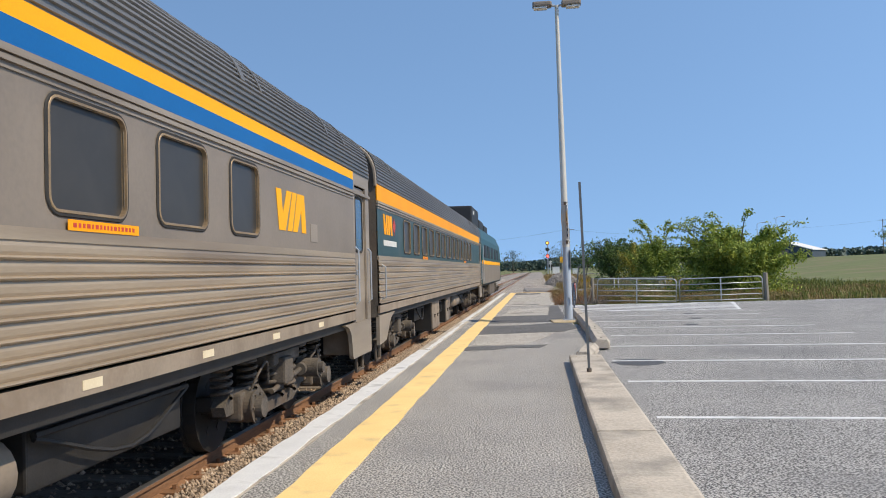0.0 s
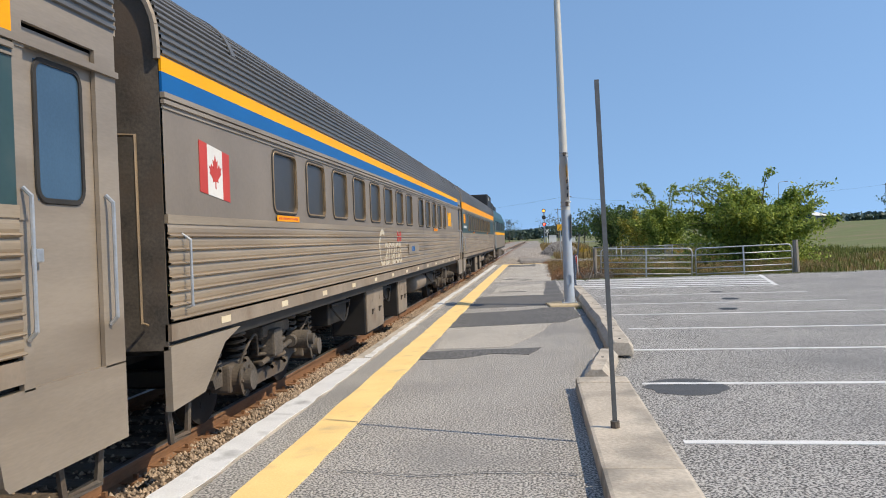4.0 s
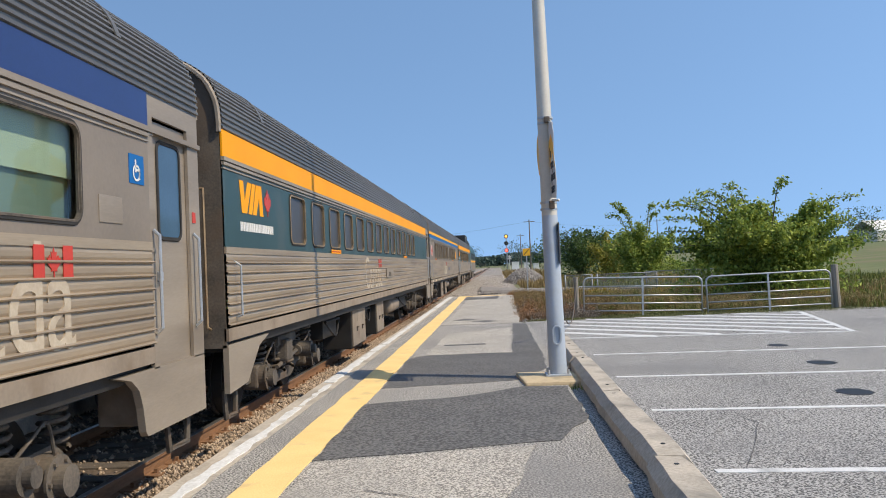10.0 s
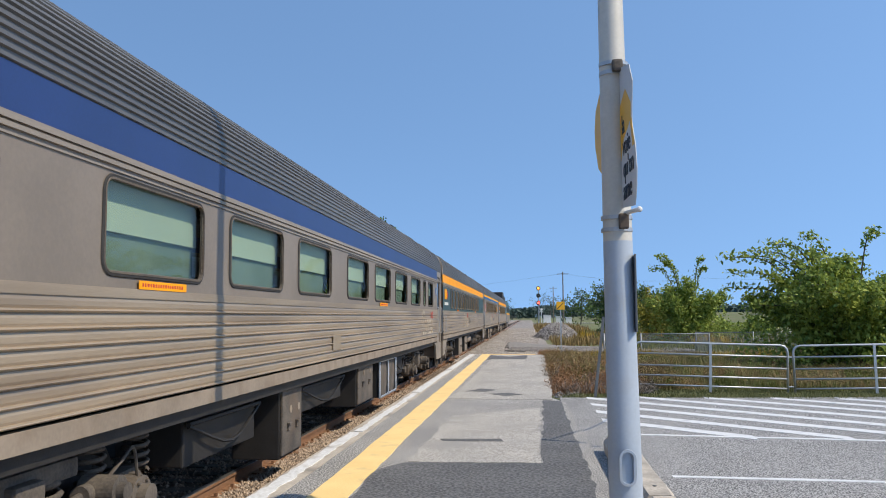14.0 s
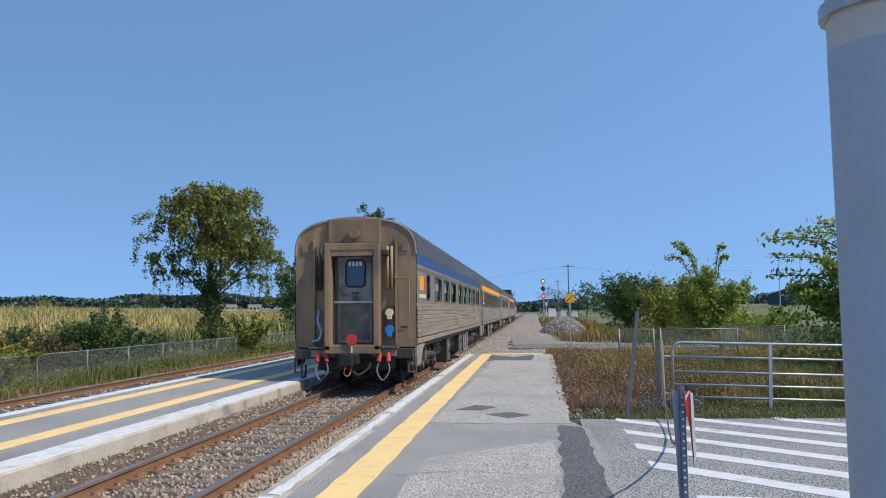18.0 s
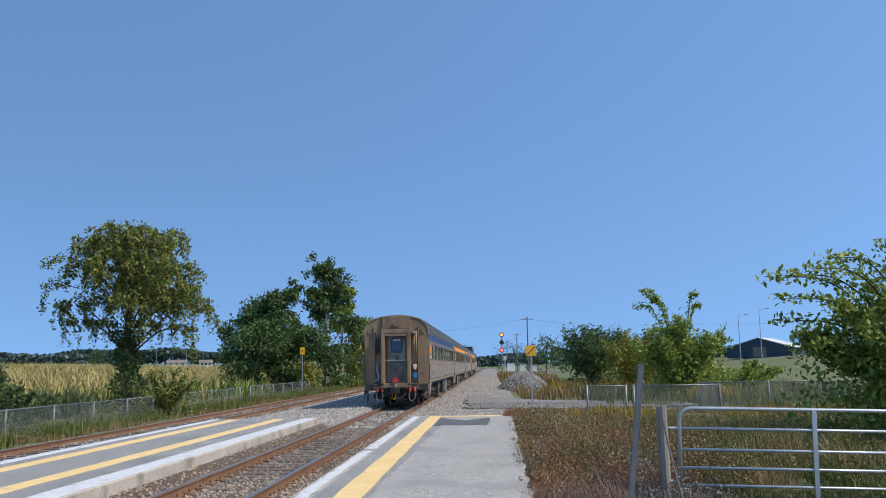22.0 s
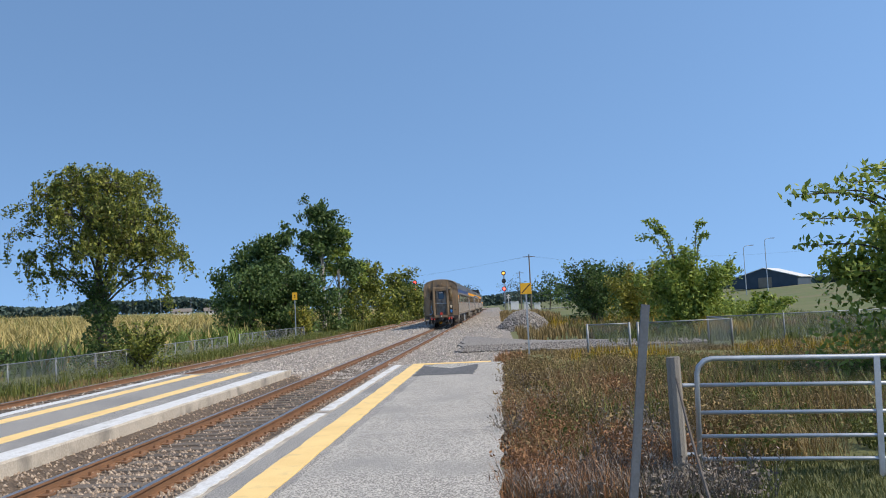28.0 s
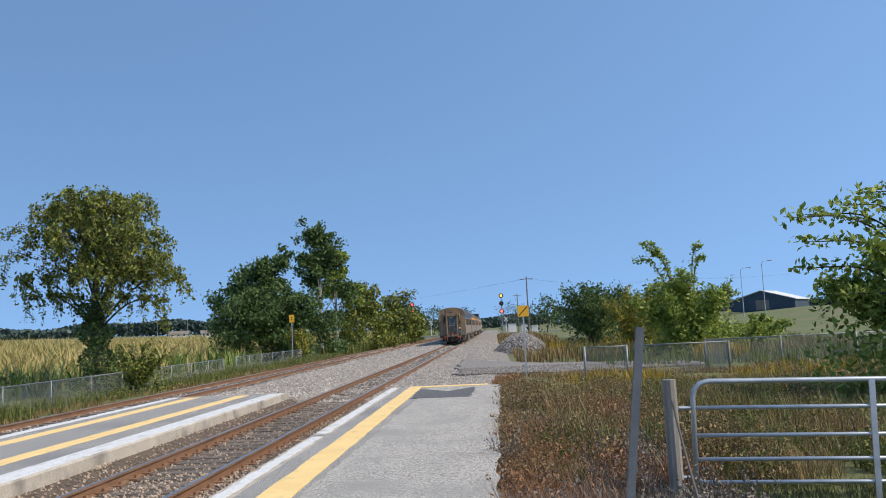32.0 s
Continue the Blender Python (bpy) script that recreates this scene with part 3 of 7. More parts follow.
def truck(car, y, mirror=1):
    """A four-wheel truck with outside frames."""
    t = empty("truck")
    t.parent = car
    t.matrix_basis = pose(0, y, 0)
    for s in (1, -1):
        bm = bmesh.new()
        prof = [(-1.75, 0.52), (-1.55, 0.66), (-0.75, 0.62), (-0.45, 0.42), (0.45, 0.42), (0.75, 0.62), (1.55, 0.66), (1.75, 0.52), (1.7, 0.42), (0.9, 0.42), (0.5, 0.26), (-0.5, 0.26), (-0.9, 0.42), (-1.7, 0.42)]
        x0, x1 = s * 0.98, s * 1.12
        va = [bm.verts.new((x0, a, b)) for a, b in prof]
        vb = [bm.verts.new((x1, a, b)) for a, b in prof]
        n = len(prof)
        for k in range(n):
            bm.faces.new((va[k], va[(k + 1) % n], vb[(k + 1) % n], vb[k]))
        bm.faces.new(va)
        bm.faces.new(vb[::-1])
        part("side_frame", bm, "grime", t)
        for a in (-1.3, 1.3):
            bm = bmesh.new()
            cyl(bm, (s * 1.0, a, 0.46), (s * 1.28, a, 0.46), 0.16, 28)
            cyl(bm, (s * 1.28, a, 0.46), (s * 1.3, a, 0.46), 0.175, 28)
            cyl(bm, (s * 1.3, a, 0.46), (s * 1.38, a, 0.46), 0.11, 24)
            for c6 in range(6):
                d6 = radians(60 * c6)
                cyl(bm, (s * 1.3, a + 0.14 * math.cos(d6), 0.46 + 0.14 * math.sin(d6)), (s * 1.32, a + 0.14 * math.cos(d6), 0.46 + 0.14 * math.sin(d6)), 0.016, 6)
            box(bm, s * 0.98, s * 1.2, a - 0.2, a + 0.2, 0.34, 0.62, 0.03)
            part("journal_box", bm, "grime", t)
            for q in (-0.36, 0.36):
                coil("spring", (s * 1.06, a + q, 0.6), 0.1, 0.3, 4, 0.02, t)
        for q in (-0.24, 0.24):
            coil("bolster_spring", (s * 1.1, q, 0.42), 0.12, 0.36, 4, 0.026, t)
        bm = bmesh.new()
        box(bm, s * 0.9, s * 1.22, -0.5, 0.5, 0.78, 0.92, 0.03)
        part("bolster", bm, "grime", t)
        bm = bmesh.new()
        box(bm, s * 1.12, s * 1.3, -0.34, -0.02, 0.55, 0.86, 0.03)
        part("valve_box", bm, "grime", t)
        bm = bmesh.new()
        cyl(bm, (s * 1.12, 0.75, 0.62), (s * 1.4, 0.75, 0.62), 0.12, 26)
        cyl(bm, (s * 1.4, 0.75, 0.62), (s * 1.46, 0.75, 0.62), 0.07, 20)
        part("brake_cylinder", bm, "grime", t)
        bm = bmesh.new()
        cyl(bm, (s * 1.2, 0.55, 0.62), (s * 1.2, 0.95, 0.62), 0.075, 24)
        cyl(bm, (s * 1.2, -0.55, 0.5), (s * 1.2, 0.55, 0.62), 0.03, 10)
        pipe(bm, arc([(s * 1.2, 0.9, 0.66), (s * 1.26, 1.05, 0.8), (s * 1.22, 1.3, 0.85), (s * 1.2, 1.42, 0.6)], 4), 0.014, 6)
        pipe(bm, arc([(s * 1.22, -1.3, 0.6), (s * 1.3, -1.2, 0.82), (s * 1.24, -0.8, 0.86), (s * 1.18, -0.6, 0.6)], 4), 0.014, 6)
        part("brake_gear", bm, "grime", t)
    for a in (-1.3, 1.3):
        bm = bmesh.new()
        for s in (-1, 1):
            cyl(bm, (s * 0.69, 0, 0), (s * 0.82, 0, 0), 0.46, 28)
            cyl(bm, (s * 0.66, 0, 0), (s * 0.69, 0, 0), 0.49, 28)
            cyl(bm, (s * 0.82, 0, 0), (s * 0.9, 0, 0), 0.14, 12)
            for k in range(6):
                a6 = radians(60 * k)
                cyl(bm, (s * 0.82, 0.26 * math.cos(a6), 0.26 * math.sin(a6)), (s * 0.826, 0.26 * math.cos(a6), 0.26 * math.sin(a6)), 0.05, 8)
        cyl(bm, (-0.7, 0, 0), (0.7, 0, 0), 0.09, 12)
        w = part("wheelset", bm, "dark_steel", t, "steel wheels on one axle")
        w.matrix_basis = pose(0, a, 0.46)
        WHEELS.append((w, a))
    for a, b, z0, z1 in ((-0.3, 0.3, 0.42, 0.8), (-1.72, -1.58, 0.46, 0.62), (1.58, 1.72, 0.46, 0.62)):
        bm = bmesh.new()
        box(bm, -0.98, 0.98, a, b, z0, z1, 0.02)
        part("transom", bm, "dark_steel", t)
    return t


def coil(name, at, r, h, turns, wire, parent):
    """A coil spring as one bent wire."""
    n, seg = turns * 10, 5
    verts, faces = [], []
    for i in range(n + 1):
        a = 2 * math.pi * turns * i / n
        c = Vector((at[0] + r * math.cos(a), at[1] + r * math.sin(a), at[2] + h * i / n))
        out = Vector((math.cos(a), math.sin(a), 0))
        for k in range(seg):
            b = 2 * math.pi * k / seg
            verts.append(c + out * wire * math.cos(b) + Vector((0, 0, wire * math.sin(b))))
    for i in range(n):
        for k in range(seg):
            faces.append((i * seg + k, i * seg + (k + 1) % seg, (i + 1) * seg + (k + 1) % seg, (i + 1) * seg + k))
    return raw(name, verts, faces, "grime", parent, smooth=True)


def side_window(car, y, z, w, h, pane, light=False, side=1):
    x = 1.52 * side
    m = pose(x, y, z, 0, 0, 0 if side > 0 else 180)
    win = empty("window")
    win.parent = car
    win.matrix_basis = m
    ring("window_gasket", w + 0.09, h + 0.09, 0.13, 0.03, 0.012, "rubber", win, Matrix())
    ring("window_frame", w + 0.05, h + 0.05, 0.1, 0.02, 0.016, "grime" if light else "trim", win, Matrix())
    bm = bmesh.new()
    box(bm, -0.026, -0.02, -w / 2 - 0.02, w / 2 + 0.02, -h / 2 - 0.02, h / 2 + 0.02)
    part("pane", bm, pane, win, "" if not light else "clear greenish glass")
    if light:
        # Panel tones hold blinds and seats plus daylight from the far windows.
        bm = bmesh.new()
        box(bm, -0.12, -0.1, -w / 2 - 0.1, w / 2 + 0.1, -h * 0.04, h / 2 + 0.1)
        part("blind", bm, "blind", win, "pale green panel for a blind and daylight behind it")
        bm = bmesh.new()
        box(bm, -0.15, -0.13, -w / 2 - 0.1, w / 2 + 0.1, -h / 2 - 0.1, h * 0.1)
        part("seat_back", bm, "seat", win, "dark green panel for seats in the dimmer lower window")


M["trim"] = surf("trim", (0.36, 0.25, 0.14), (0.22, 0.16, 0.1), 4, 0.5, 0.3, 0.02)
M["glass_dark"] = surf("glass_dark", (0.05, 0.047, 0.043), (0.04, 0.038, 0.035), 1.5, 0.35, 0, 0, 10, 0.3, spec=0.25)
M["glass_brown"] = surf("glass_brown", (0.06, 0.055, 0.052), (0.05, 0.046, 0.044), 1.5, 0.35, 0, 0, 10, 0.3, spec=0.25)
M["blind"] = surf("blind", (0.58, 0.62, 0.54), (0.54, 0.58, 0.5), 0.5, 0.8, fine_mix=0.05)
M["seat"] = surf("seat", (0.26, 0.31, 0.28), (0.19, 0.24, 0.21), 1.2, 0.8, fine_mix=0.05)


def clear_glass():
    m = bpy.data.materials.new("clear_glass")
    m.use_nodes = True
    n, l = m.node_tree.nodes, m.node_tree.links
    tr, gl, mx = n.new("ShaderNodeBsdfTransparent"), n.new("ShaderNodeBsdfGlossy"), n.new("ShaderNodeMixShader")
    tr.inputs[0].default_value = (0.84, 0.89, 0.84, 1)
    gl.inputs["Roughness"].default_value = 0.03
    mx.inputs[0].default_value = 0.07
    l.new(tr.outputs[0], mx.inputs[1])
    l.new(gl.outputs[0], mx.inputs[2])
    l.new(mx.outputs[0], n["Material Output"].inputs[0])
    return m


M["glass_clear"] = clear_glass()


def end_wall(car, y, face, paint="grime"):
    """A car's end: wall with rounded top, collision posts and the diaphragm round the door."""
    line = [(1.5, 1.05)] + [(x * 0.985, z - 0.015) for x, z in roof_line(3)] + [(-1.5, 1.05)]
    n = len(line)
    y0, y1 = y - face * 0.03, y
    verts = [(x, y0, z) for x, z in line] + [(x, y1, z) for x, z in line]
    faces = [(i, (i + 1) % n, n + (i + 1) % n, n + i) for i in range(n)] + [tuple(range(n)), tuple(range(n, 2 * n))]
    raw("end_wall", verts, faces, paint, car, "stained steel end wall")
    bm = bmesh.new()
    for a, b in zip(line[1:-1], line[2:-1]):
        pa, pb = Vector((a[0], y + face * 0.01, a[1])), Vector((b[0], y + face * 0.01, b[1]))
        if (pa - pb).length > 0.01:
            cyl(bm, pa, pb, 0.03, 6)
    part("roof_edge", bm, "steel_dull", car)
    bm = bmesh.new()
    for s in (-1, 1):
        box(bm, s * 0.5, s * 0.62, y, y + face * 0.22, 1.0, 3.38, 0.02)
    box(bm, -0.62, 0.62, y, y + face * 0.22, 3.26, 3.46, 0.03)
    box(bm, -0.62, 0.62, y, y + face * 0.2, 0.95, 1.1, 0.02)
    part("diaphragm", bm, "rubber", car, "black rubber gangway frame")


def on_side(y, z, x=1.545, side=1):
    """A pose on the car's right side: local x runs forward, local y up."""
    return Matrix.Translation((x * side, y, z)) @ (Matrix(((0, 0, 1), (1, 0, 0), (0, 1, 0))) if side > 0 else Matrix(((0, 0, -1), (-1, 0, 0), (0, 1, 0)))).to_4x4()


def flat(name, pts, thick, m, material, parent, label=""):
    """A flat shape with a little thickness in the plane of m."""
    n = len(pts)
    verts = [(x, y, 0) for x, y in pts] + [(x, y, thick) for x, y in pts]
    faces = [(i, (i + 1) % n, n + (i + 1) % n, n + i) for i in range(n)] + [tuple(range(n))[::-1], tuple(range(n, 2 * n))]
    ob = raw(name, verts, faces, material, parent, label)
    ob.matrix_basis = m
    return ob


LEAF = [(0, 0.5), (0.08, 0.3), (0.2, 0.36), (0.16, 0.1), (0.32, 0.24), (0.36, 0.14), (0.5, 0.16), (0.42, 0.02), (0.46, -0.04), (0.2, -0.22), (0.22, -0.3), (0.03, -0.27), (0.03, -0.5), (-0.03, -0.5), (-0.03, -0.27), (-0.22, -0.3), (-0.2, -0.22), (-0.46, -0.04), (-0.42, 0.02), (-0.5, 0.16), (-0.36, 0.14), (-0.32, 0.24), (-0.16, 0.1), (-0.2, 0.36), (-0.08, 0.3)]


def emblem(car, y, z, w, h, material, leaf=None, bar=None, side=1):
    """The railway's mark as plain slanted shapes."""
    e = empty("emblem")
    e.parent = car
    e.matrix_basis = on_side(y, z, 1.522 if side else 1.522)
    s = w / 1.0
    for pts in ([(-0.5, 0.5), (-0.34, 0.5), (-0.3, -0.1), (-0.16, 0.5), (0.0, 0.5), (-0.22, -0.5), (-0.42, -0.5)], [(0.03, 0.5), (0.17, 0.5), (-0.01, -0.5), (-0.15, -0.5)], [(0.2, 0.5), (0.44, 0.5), (0.5, -0.5), (0.34, -0.5), (0.32, 0.1), (0.18, -0.5), (0.03, -0.5)]):
        flat("emblem_stroke", [(x * s, q * h) for x, q in pts], 0.004, Matrix(), material, e)
    if leaf:
        flat("emblem_leaf", [(x * 0.34 * s + 0.72 * s, q * 0.95 * h) for x, q in LEAF], 0.004, Matrix(), "red", e, "red leaf shape")
    if bar:
        rnd = random.Random(4)
        x = -0.5 * s
        while x < 0.92 * s:
            wd = rnd.uniform(0.035, 0.07) * s
            flat("lettering_bar", [(x, -0.78 * h), (x + wd, -0.78 * h), (x + wd, -1.06 * h), (x, -1.06 * h)], 0.004, Matrix(), bar, e)
            x += wd + 0.018


def wordmark(car, y, z, size, paint="decal"):
    """The country's name in pale letters over the flutes, with a small flag on it."""
    mark = empty("wordmark")
    mark.parent = car
    mark.matrix_basis = on_side(y, z, 1.532)
    x = -1.42 * size
    for ch in "Canada":
        ob = words("letter", ch, size, Matrix(), paint, mark, depth=0.004, squeeze=0.86)
        xs = [q.co.x for q in ob.data.vertices]
        ob.matrix_basis = Matrix.Translation((x - min(xs), 0, 0))
        x += max(xs) - min(xs) + 0.05 * size
    for x0, x1 in ((x - 0.52 * size, x - 0.4 * size), (x - 0.18 * size, x - 0.06 * size)):
        flat("flag_bar", [(x0, 0.14 * size), (x1, 0.14 * size), (x1, 0.36 * size), (x0, 0.36 * size)], 0.005, Matrix(), "red", mark)
    flat("flag_leaf", [(q * 0.16 * size + x - 0.29 * size, r * 0.19 * size + 0.25 * size) for q, r in LEAF], 0.005, Matrix(), "red", mark)


def underside(car, spec, lid="box_tan"):
    """Equipment hung below the floor: boxes with lids, tanks, tubes."""
    for kind, y0, y1, z0 in spec:
        if kind == "box":
            b = empty("equipment_box")
            b.parent = car
            for s in (1, -1):
                # Near-black case: the shade under the floor is put into its colour.
                bm = bmesh.new()
                box(bm, s * 0.75, s * 1.34, y0, y1, z0, 1.02, 0.015)
                part("case", bm, "dark_steel", b)
                bm = bmesh.new()
                box(bm, s * 1.34, s * 1.375, y0 + 0.03, y1 - 0.03, z0 + 0.04, 0.98, 0.012)
                d = part("cover", bm, lid, b, "dusty steel cover")
                for k in (0.3, 0.7):
                    bm = bmesh.new()
                    yy = y0 + (y1 - y0) * k
                    box(bm, s * 1.375, s * 1.42, yy - 0.06, yy + 0.06, z0 + 0.4, z0 + 0.425, 0.006)
                    box(bm, s * 1.375, s * 1.395, yy - 0.045, yy + 0.045, z0 + 0.33, z0 + 0.4, 0.004)
                    part("latch", bm, "grime", d)
                    bm = bmesh.new()
                    cyl(bm, (s * 1.375, yy + 0.1, z0 + 0.58), (s * 1.379, yy + 0.1, z0 + 0.58), 0.05, 16)
                    part("cover_cap", bm, "box_tan", d)
        elif kind == "tank":
            for s in (1, -1):
                bm = bmesh.new()
                r = 0.225
                v0 = bmesh.ops.create_uvsphere(bm, u_segments=20, v_segments=10, radius=r)["verts"]
                bmesh.ops.rotate(bm, verts=v0, cent=(0, 0, 0), matrix=Matrix.Rotation(radians(90), 3, "X"))
                for q in v0:
                    q.co.y = q.co.y * 0.55 + (y1 - 0.15 if q.co.y > 0.001 else y0 + 0.15)
                    q.co.x += s * 1.08
                    q.co.z += 0.73
                part("air_tank", bm, "box_tan", car, "dusty round-ended steel tank", smooth=True)
                for yy in (y0 + 0.35, y1 - 0.35):
                    bm = bmesh.new()
                    box(bm, s * 1.0, s * 1.2, yy - 0.03, yy + 0.03, 0.86, 1.02)
                    part("tank_strap", bm, "grime", car)
        elif kind == "fan":
            for s in (1, -1):
                bm = bmesh.new()
                for a, b in (((y0, z0), (y1, z0)), ((y0, 0.98), (y1, 0.98)), ((y0, z0), (y0, 0.98)), ((y1, z0), (y1, 0.98)), (((y0 + y1) / 2, z0), ((y0 + y1) / 2, 0.98))):
                    cyl(bm, (s * 1.36, *a), (s * 1.36, *b), 0.025, 6)
                part("cooler_frame", bm, "galv", car)
                bm = bmesh.new()
                box(bm, s * 0.8, s * 1.33, y0, y1, z0, 0.98)
                part("cooler", bm, "dark_steel", car)
                for yy in ((3 * y0 + y1) / 4, (y0 + 3 * y1) / 4):
                    bm = bmesh.new()
                    cyl(bm, (s * 1.33, yy, (z0 + 0.98) / 2), (s * 1.35, yy, (z0 + 0.98) / 2), (y1 - y0) * 0.2, 18)
                    part("cooler_fan", bm, "grime", car)
        else:
            for s in (1, -1):
                # Pipework tone holds that shade too, so spaces between boxes read black.
                bm = bmesh.new()
                rnd = random.Random(int(y0 * 10))
                y = y0
                box(bm, s * 0.7, s * 1.2, y0, y1, z0 + 0.1, 1.0, 0.02)
                pipe(bm, [(s * 1.25, y0, 0.9), (s * 1.25, y1, 0.9)], 0.025, 6)
                pipe(bm, arc([(s * 1.25, y0, 0.88), (s * 1.3, (y0 + y1) / 2, 0.62), (s * 1.25, y1, 0.88)], 4), 0.018, 6)
                part("pipework", bm, "dark_steel", car)


def vestibule(car, y0, tone, door_tone):
    """The entrance end: side door with a window, a step box under it, corner rails."""
    y1 = HALF
    dy0, dy1 = y0 + 0.1, y0 + 0.86
    for s in (1, -1):
        for a, b, za, zb in ((y0, dy0, 1.07, 3.31), (dy1, y1, 1.07, 3.31), (dy0, dy1, 3.14, 3.31)):
            slab("vestibule_panel", s * 1.52, a, b, za, zb, tone, car, "", 0.03)
        d = slab("side_door", s * 1.485, dy0 - 0.02, dy1 + 0.02, 0.98, 3.12, tone, car, "closed steel side door", 0.03)
        ring("door_window_frame", 0.52, 0.86, 0.1, 0.035, 0.014, "rubber", d, pose(s * 1.485, (dy0 + dy1) / 2, 2.55, 0, 0, 0 if s > 0 else 180))
        slab("door_pane", s * 1.489, (dy0 + dy1) / 2 - 0.235, (dy0 + dy1) / 2 + 0.235, 2.14, 2.96, "door_glass", d, "blue-tinted door glass", 0.003)
        bm = bmesh.new()
        box(bm, s * 1.485, s * 1.53, dy0 + 0.05, dy0 + 0.12, 1.78, 1.86, 0.01)
        part("door_handle", bm, "galv", d)
        for yy in (dy0 - 0.06, dy1 + 0.06):
            bm = bmesh.new()
            pipe(bm, [(s * 1.53, yy, 1.35), (s * 1.58, yy, 1.4), (s * 1.58, yy, 2.15), (s * 1.53, yy, 2.2)], 0.013, 6)
            part("grab_rail", bm, "galv", car)
        bm = bmesh.new()
        box(bm, s * 1.0, s * 1.44, dy0 - 0.05, dy1 + 0.1, 0.6, 0.98, 0.02)
        part("step_box", bm, "box_tan", car, "curved tan step well")
        for zz in (2.02, 2.98):
            slab("panel_seam", s * 1.53, y0, dy0, zz, zz + 0.03, "steel_dull", car, "", 0.012)


def roof_fittings(car):
    line = [(x + 0.012, z + 0.012) for x, z in roof_line(4) if 0.75 < x < 1.5]
    for y, wide in ((HALF - 1.55, 0.07), (HALF - 2.5, 0.07), (HALF - 5.6, 0.1), (HALF - 5.1, 0.05), (-HALF + 1.6, 0.1)):
        verts, faces = [], []
        n = len(line)
        for q in (-wide / 2, wide / 2):
            for lift in (0.0, 0.014):
                verts += [(x + lift * 0.8, y + q, z + lift * 0.6) for x, z in line]
        for i in range(n - 1):
            for r0, r1 in ((1, 3), (0, 1), (3, 2)):
                faces.append((r0 * n + i, r0 * n + i + 1, r1 * n + i + 1, r1 * n + i))
        faces += [(0, n, 3 * n, 2 * n), (n - 1, 2 * n - 1, 4 * n - 1, 3 * n - 1)]
        raw("roof_hatch", verts, faces, "roof_steel", car, "curved roof step" if wide < 0.1 else "curved roof vent")
    bm = bmesh.new()
    y = HALF - 5.3
    pipe(bm, [(0.75, y, 4.12), (0.75, y, 4.34), (0.75, y + 0.5, 4.34), (0.75, y + 0.5, 4.12)], 0.014, 6)
    part("roof_rail", bm, "black", car)
    bm = bmesh.new()
    y = HALF - 4.3
    pipe(bm, arc([(0.75, y, 4.12), (0.75, y + 0.1, 4.28), (0.73, y + 0.3, 4.23), (0.73, y + 0.45, 4.28), (0.7, y + 0.6, 4.14)], 3), 0.018, 6)
    part("roof_aerial", bm, "black", car)
    # aprons below the sill at the car's ends
    for s in (1, -1):
        for nm, pts, mat in (("corner_apron", [(-HALF, 1.08), (-HALF + 1.5, 1.08), (-HALF + 1.1, 0.98), (-HALF + 0.62, 0.62), (-HALF, 0.58)], "steel_dull"), ("step_apron", [(HALF, 1.08), (HALF - 1.8, 1.08), (HALF - 1.55, 1.03), (HALF - 1.42, 0.94), (HALF - 1.36, 0.8), (HALF - 1.32, 0.6), (HALF - 1.28, 0.56), (HALF, 0.56)], "steel_dull")):
            n = len(pts)
            verts = [(s * 1.52, q, z) for q, z in pts] + [(s * 1.46, q, z) for q, z in pts]
            faces = [(i, (i + 1) % n, n + (i + 1) % n, n + i) for i in range(n)] + [tuple(range(n)), tuple(range(n, 2 * n))]
            raw(nm, verts, faces, mat, car, "dusty steel apron below the sill")
        bm = bmesh.new()
        pipe(bm, [(s * 1.4, HALF - 0.15, 0.6), (s * 1.4, HALF - 0.2, 0.3), (s * 1.4, HALF - 0.6, 0.3), (s * 1.4, HALF - 0.65, 0.6)], 0.025, 6)
        part("stirrup_step", bm, "grime", car)
        bm = bmesh.new()
        pipe(bm, [(s * 1.4, -HALF + 0.15, 0.6), (s * 1.4, -HALF + 0.2, 0.3), (s * 1.4, -HALF + 0.5, 0.3), (s * 1.4, -HALF + 0.55, 0.6)], 0.025, 6)
        part("stirrup_step", bm, "grime", car)


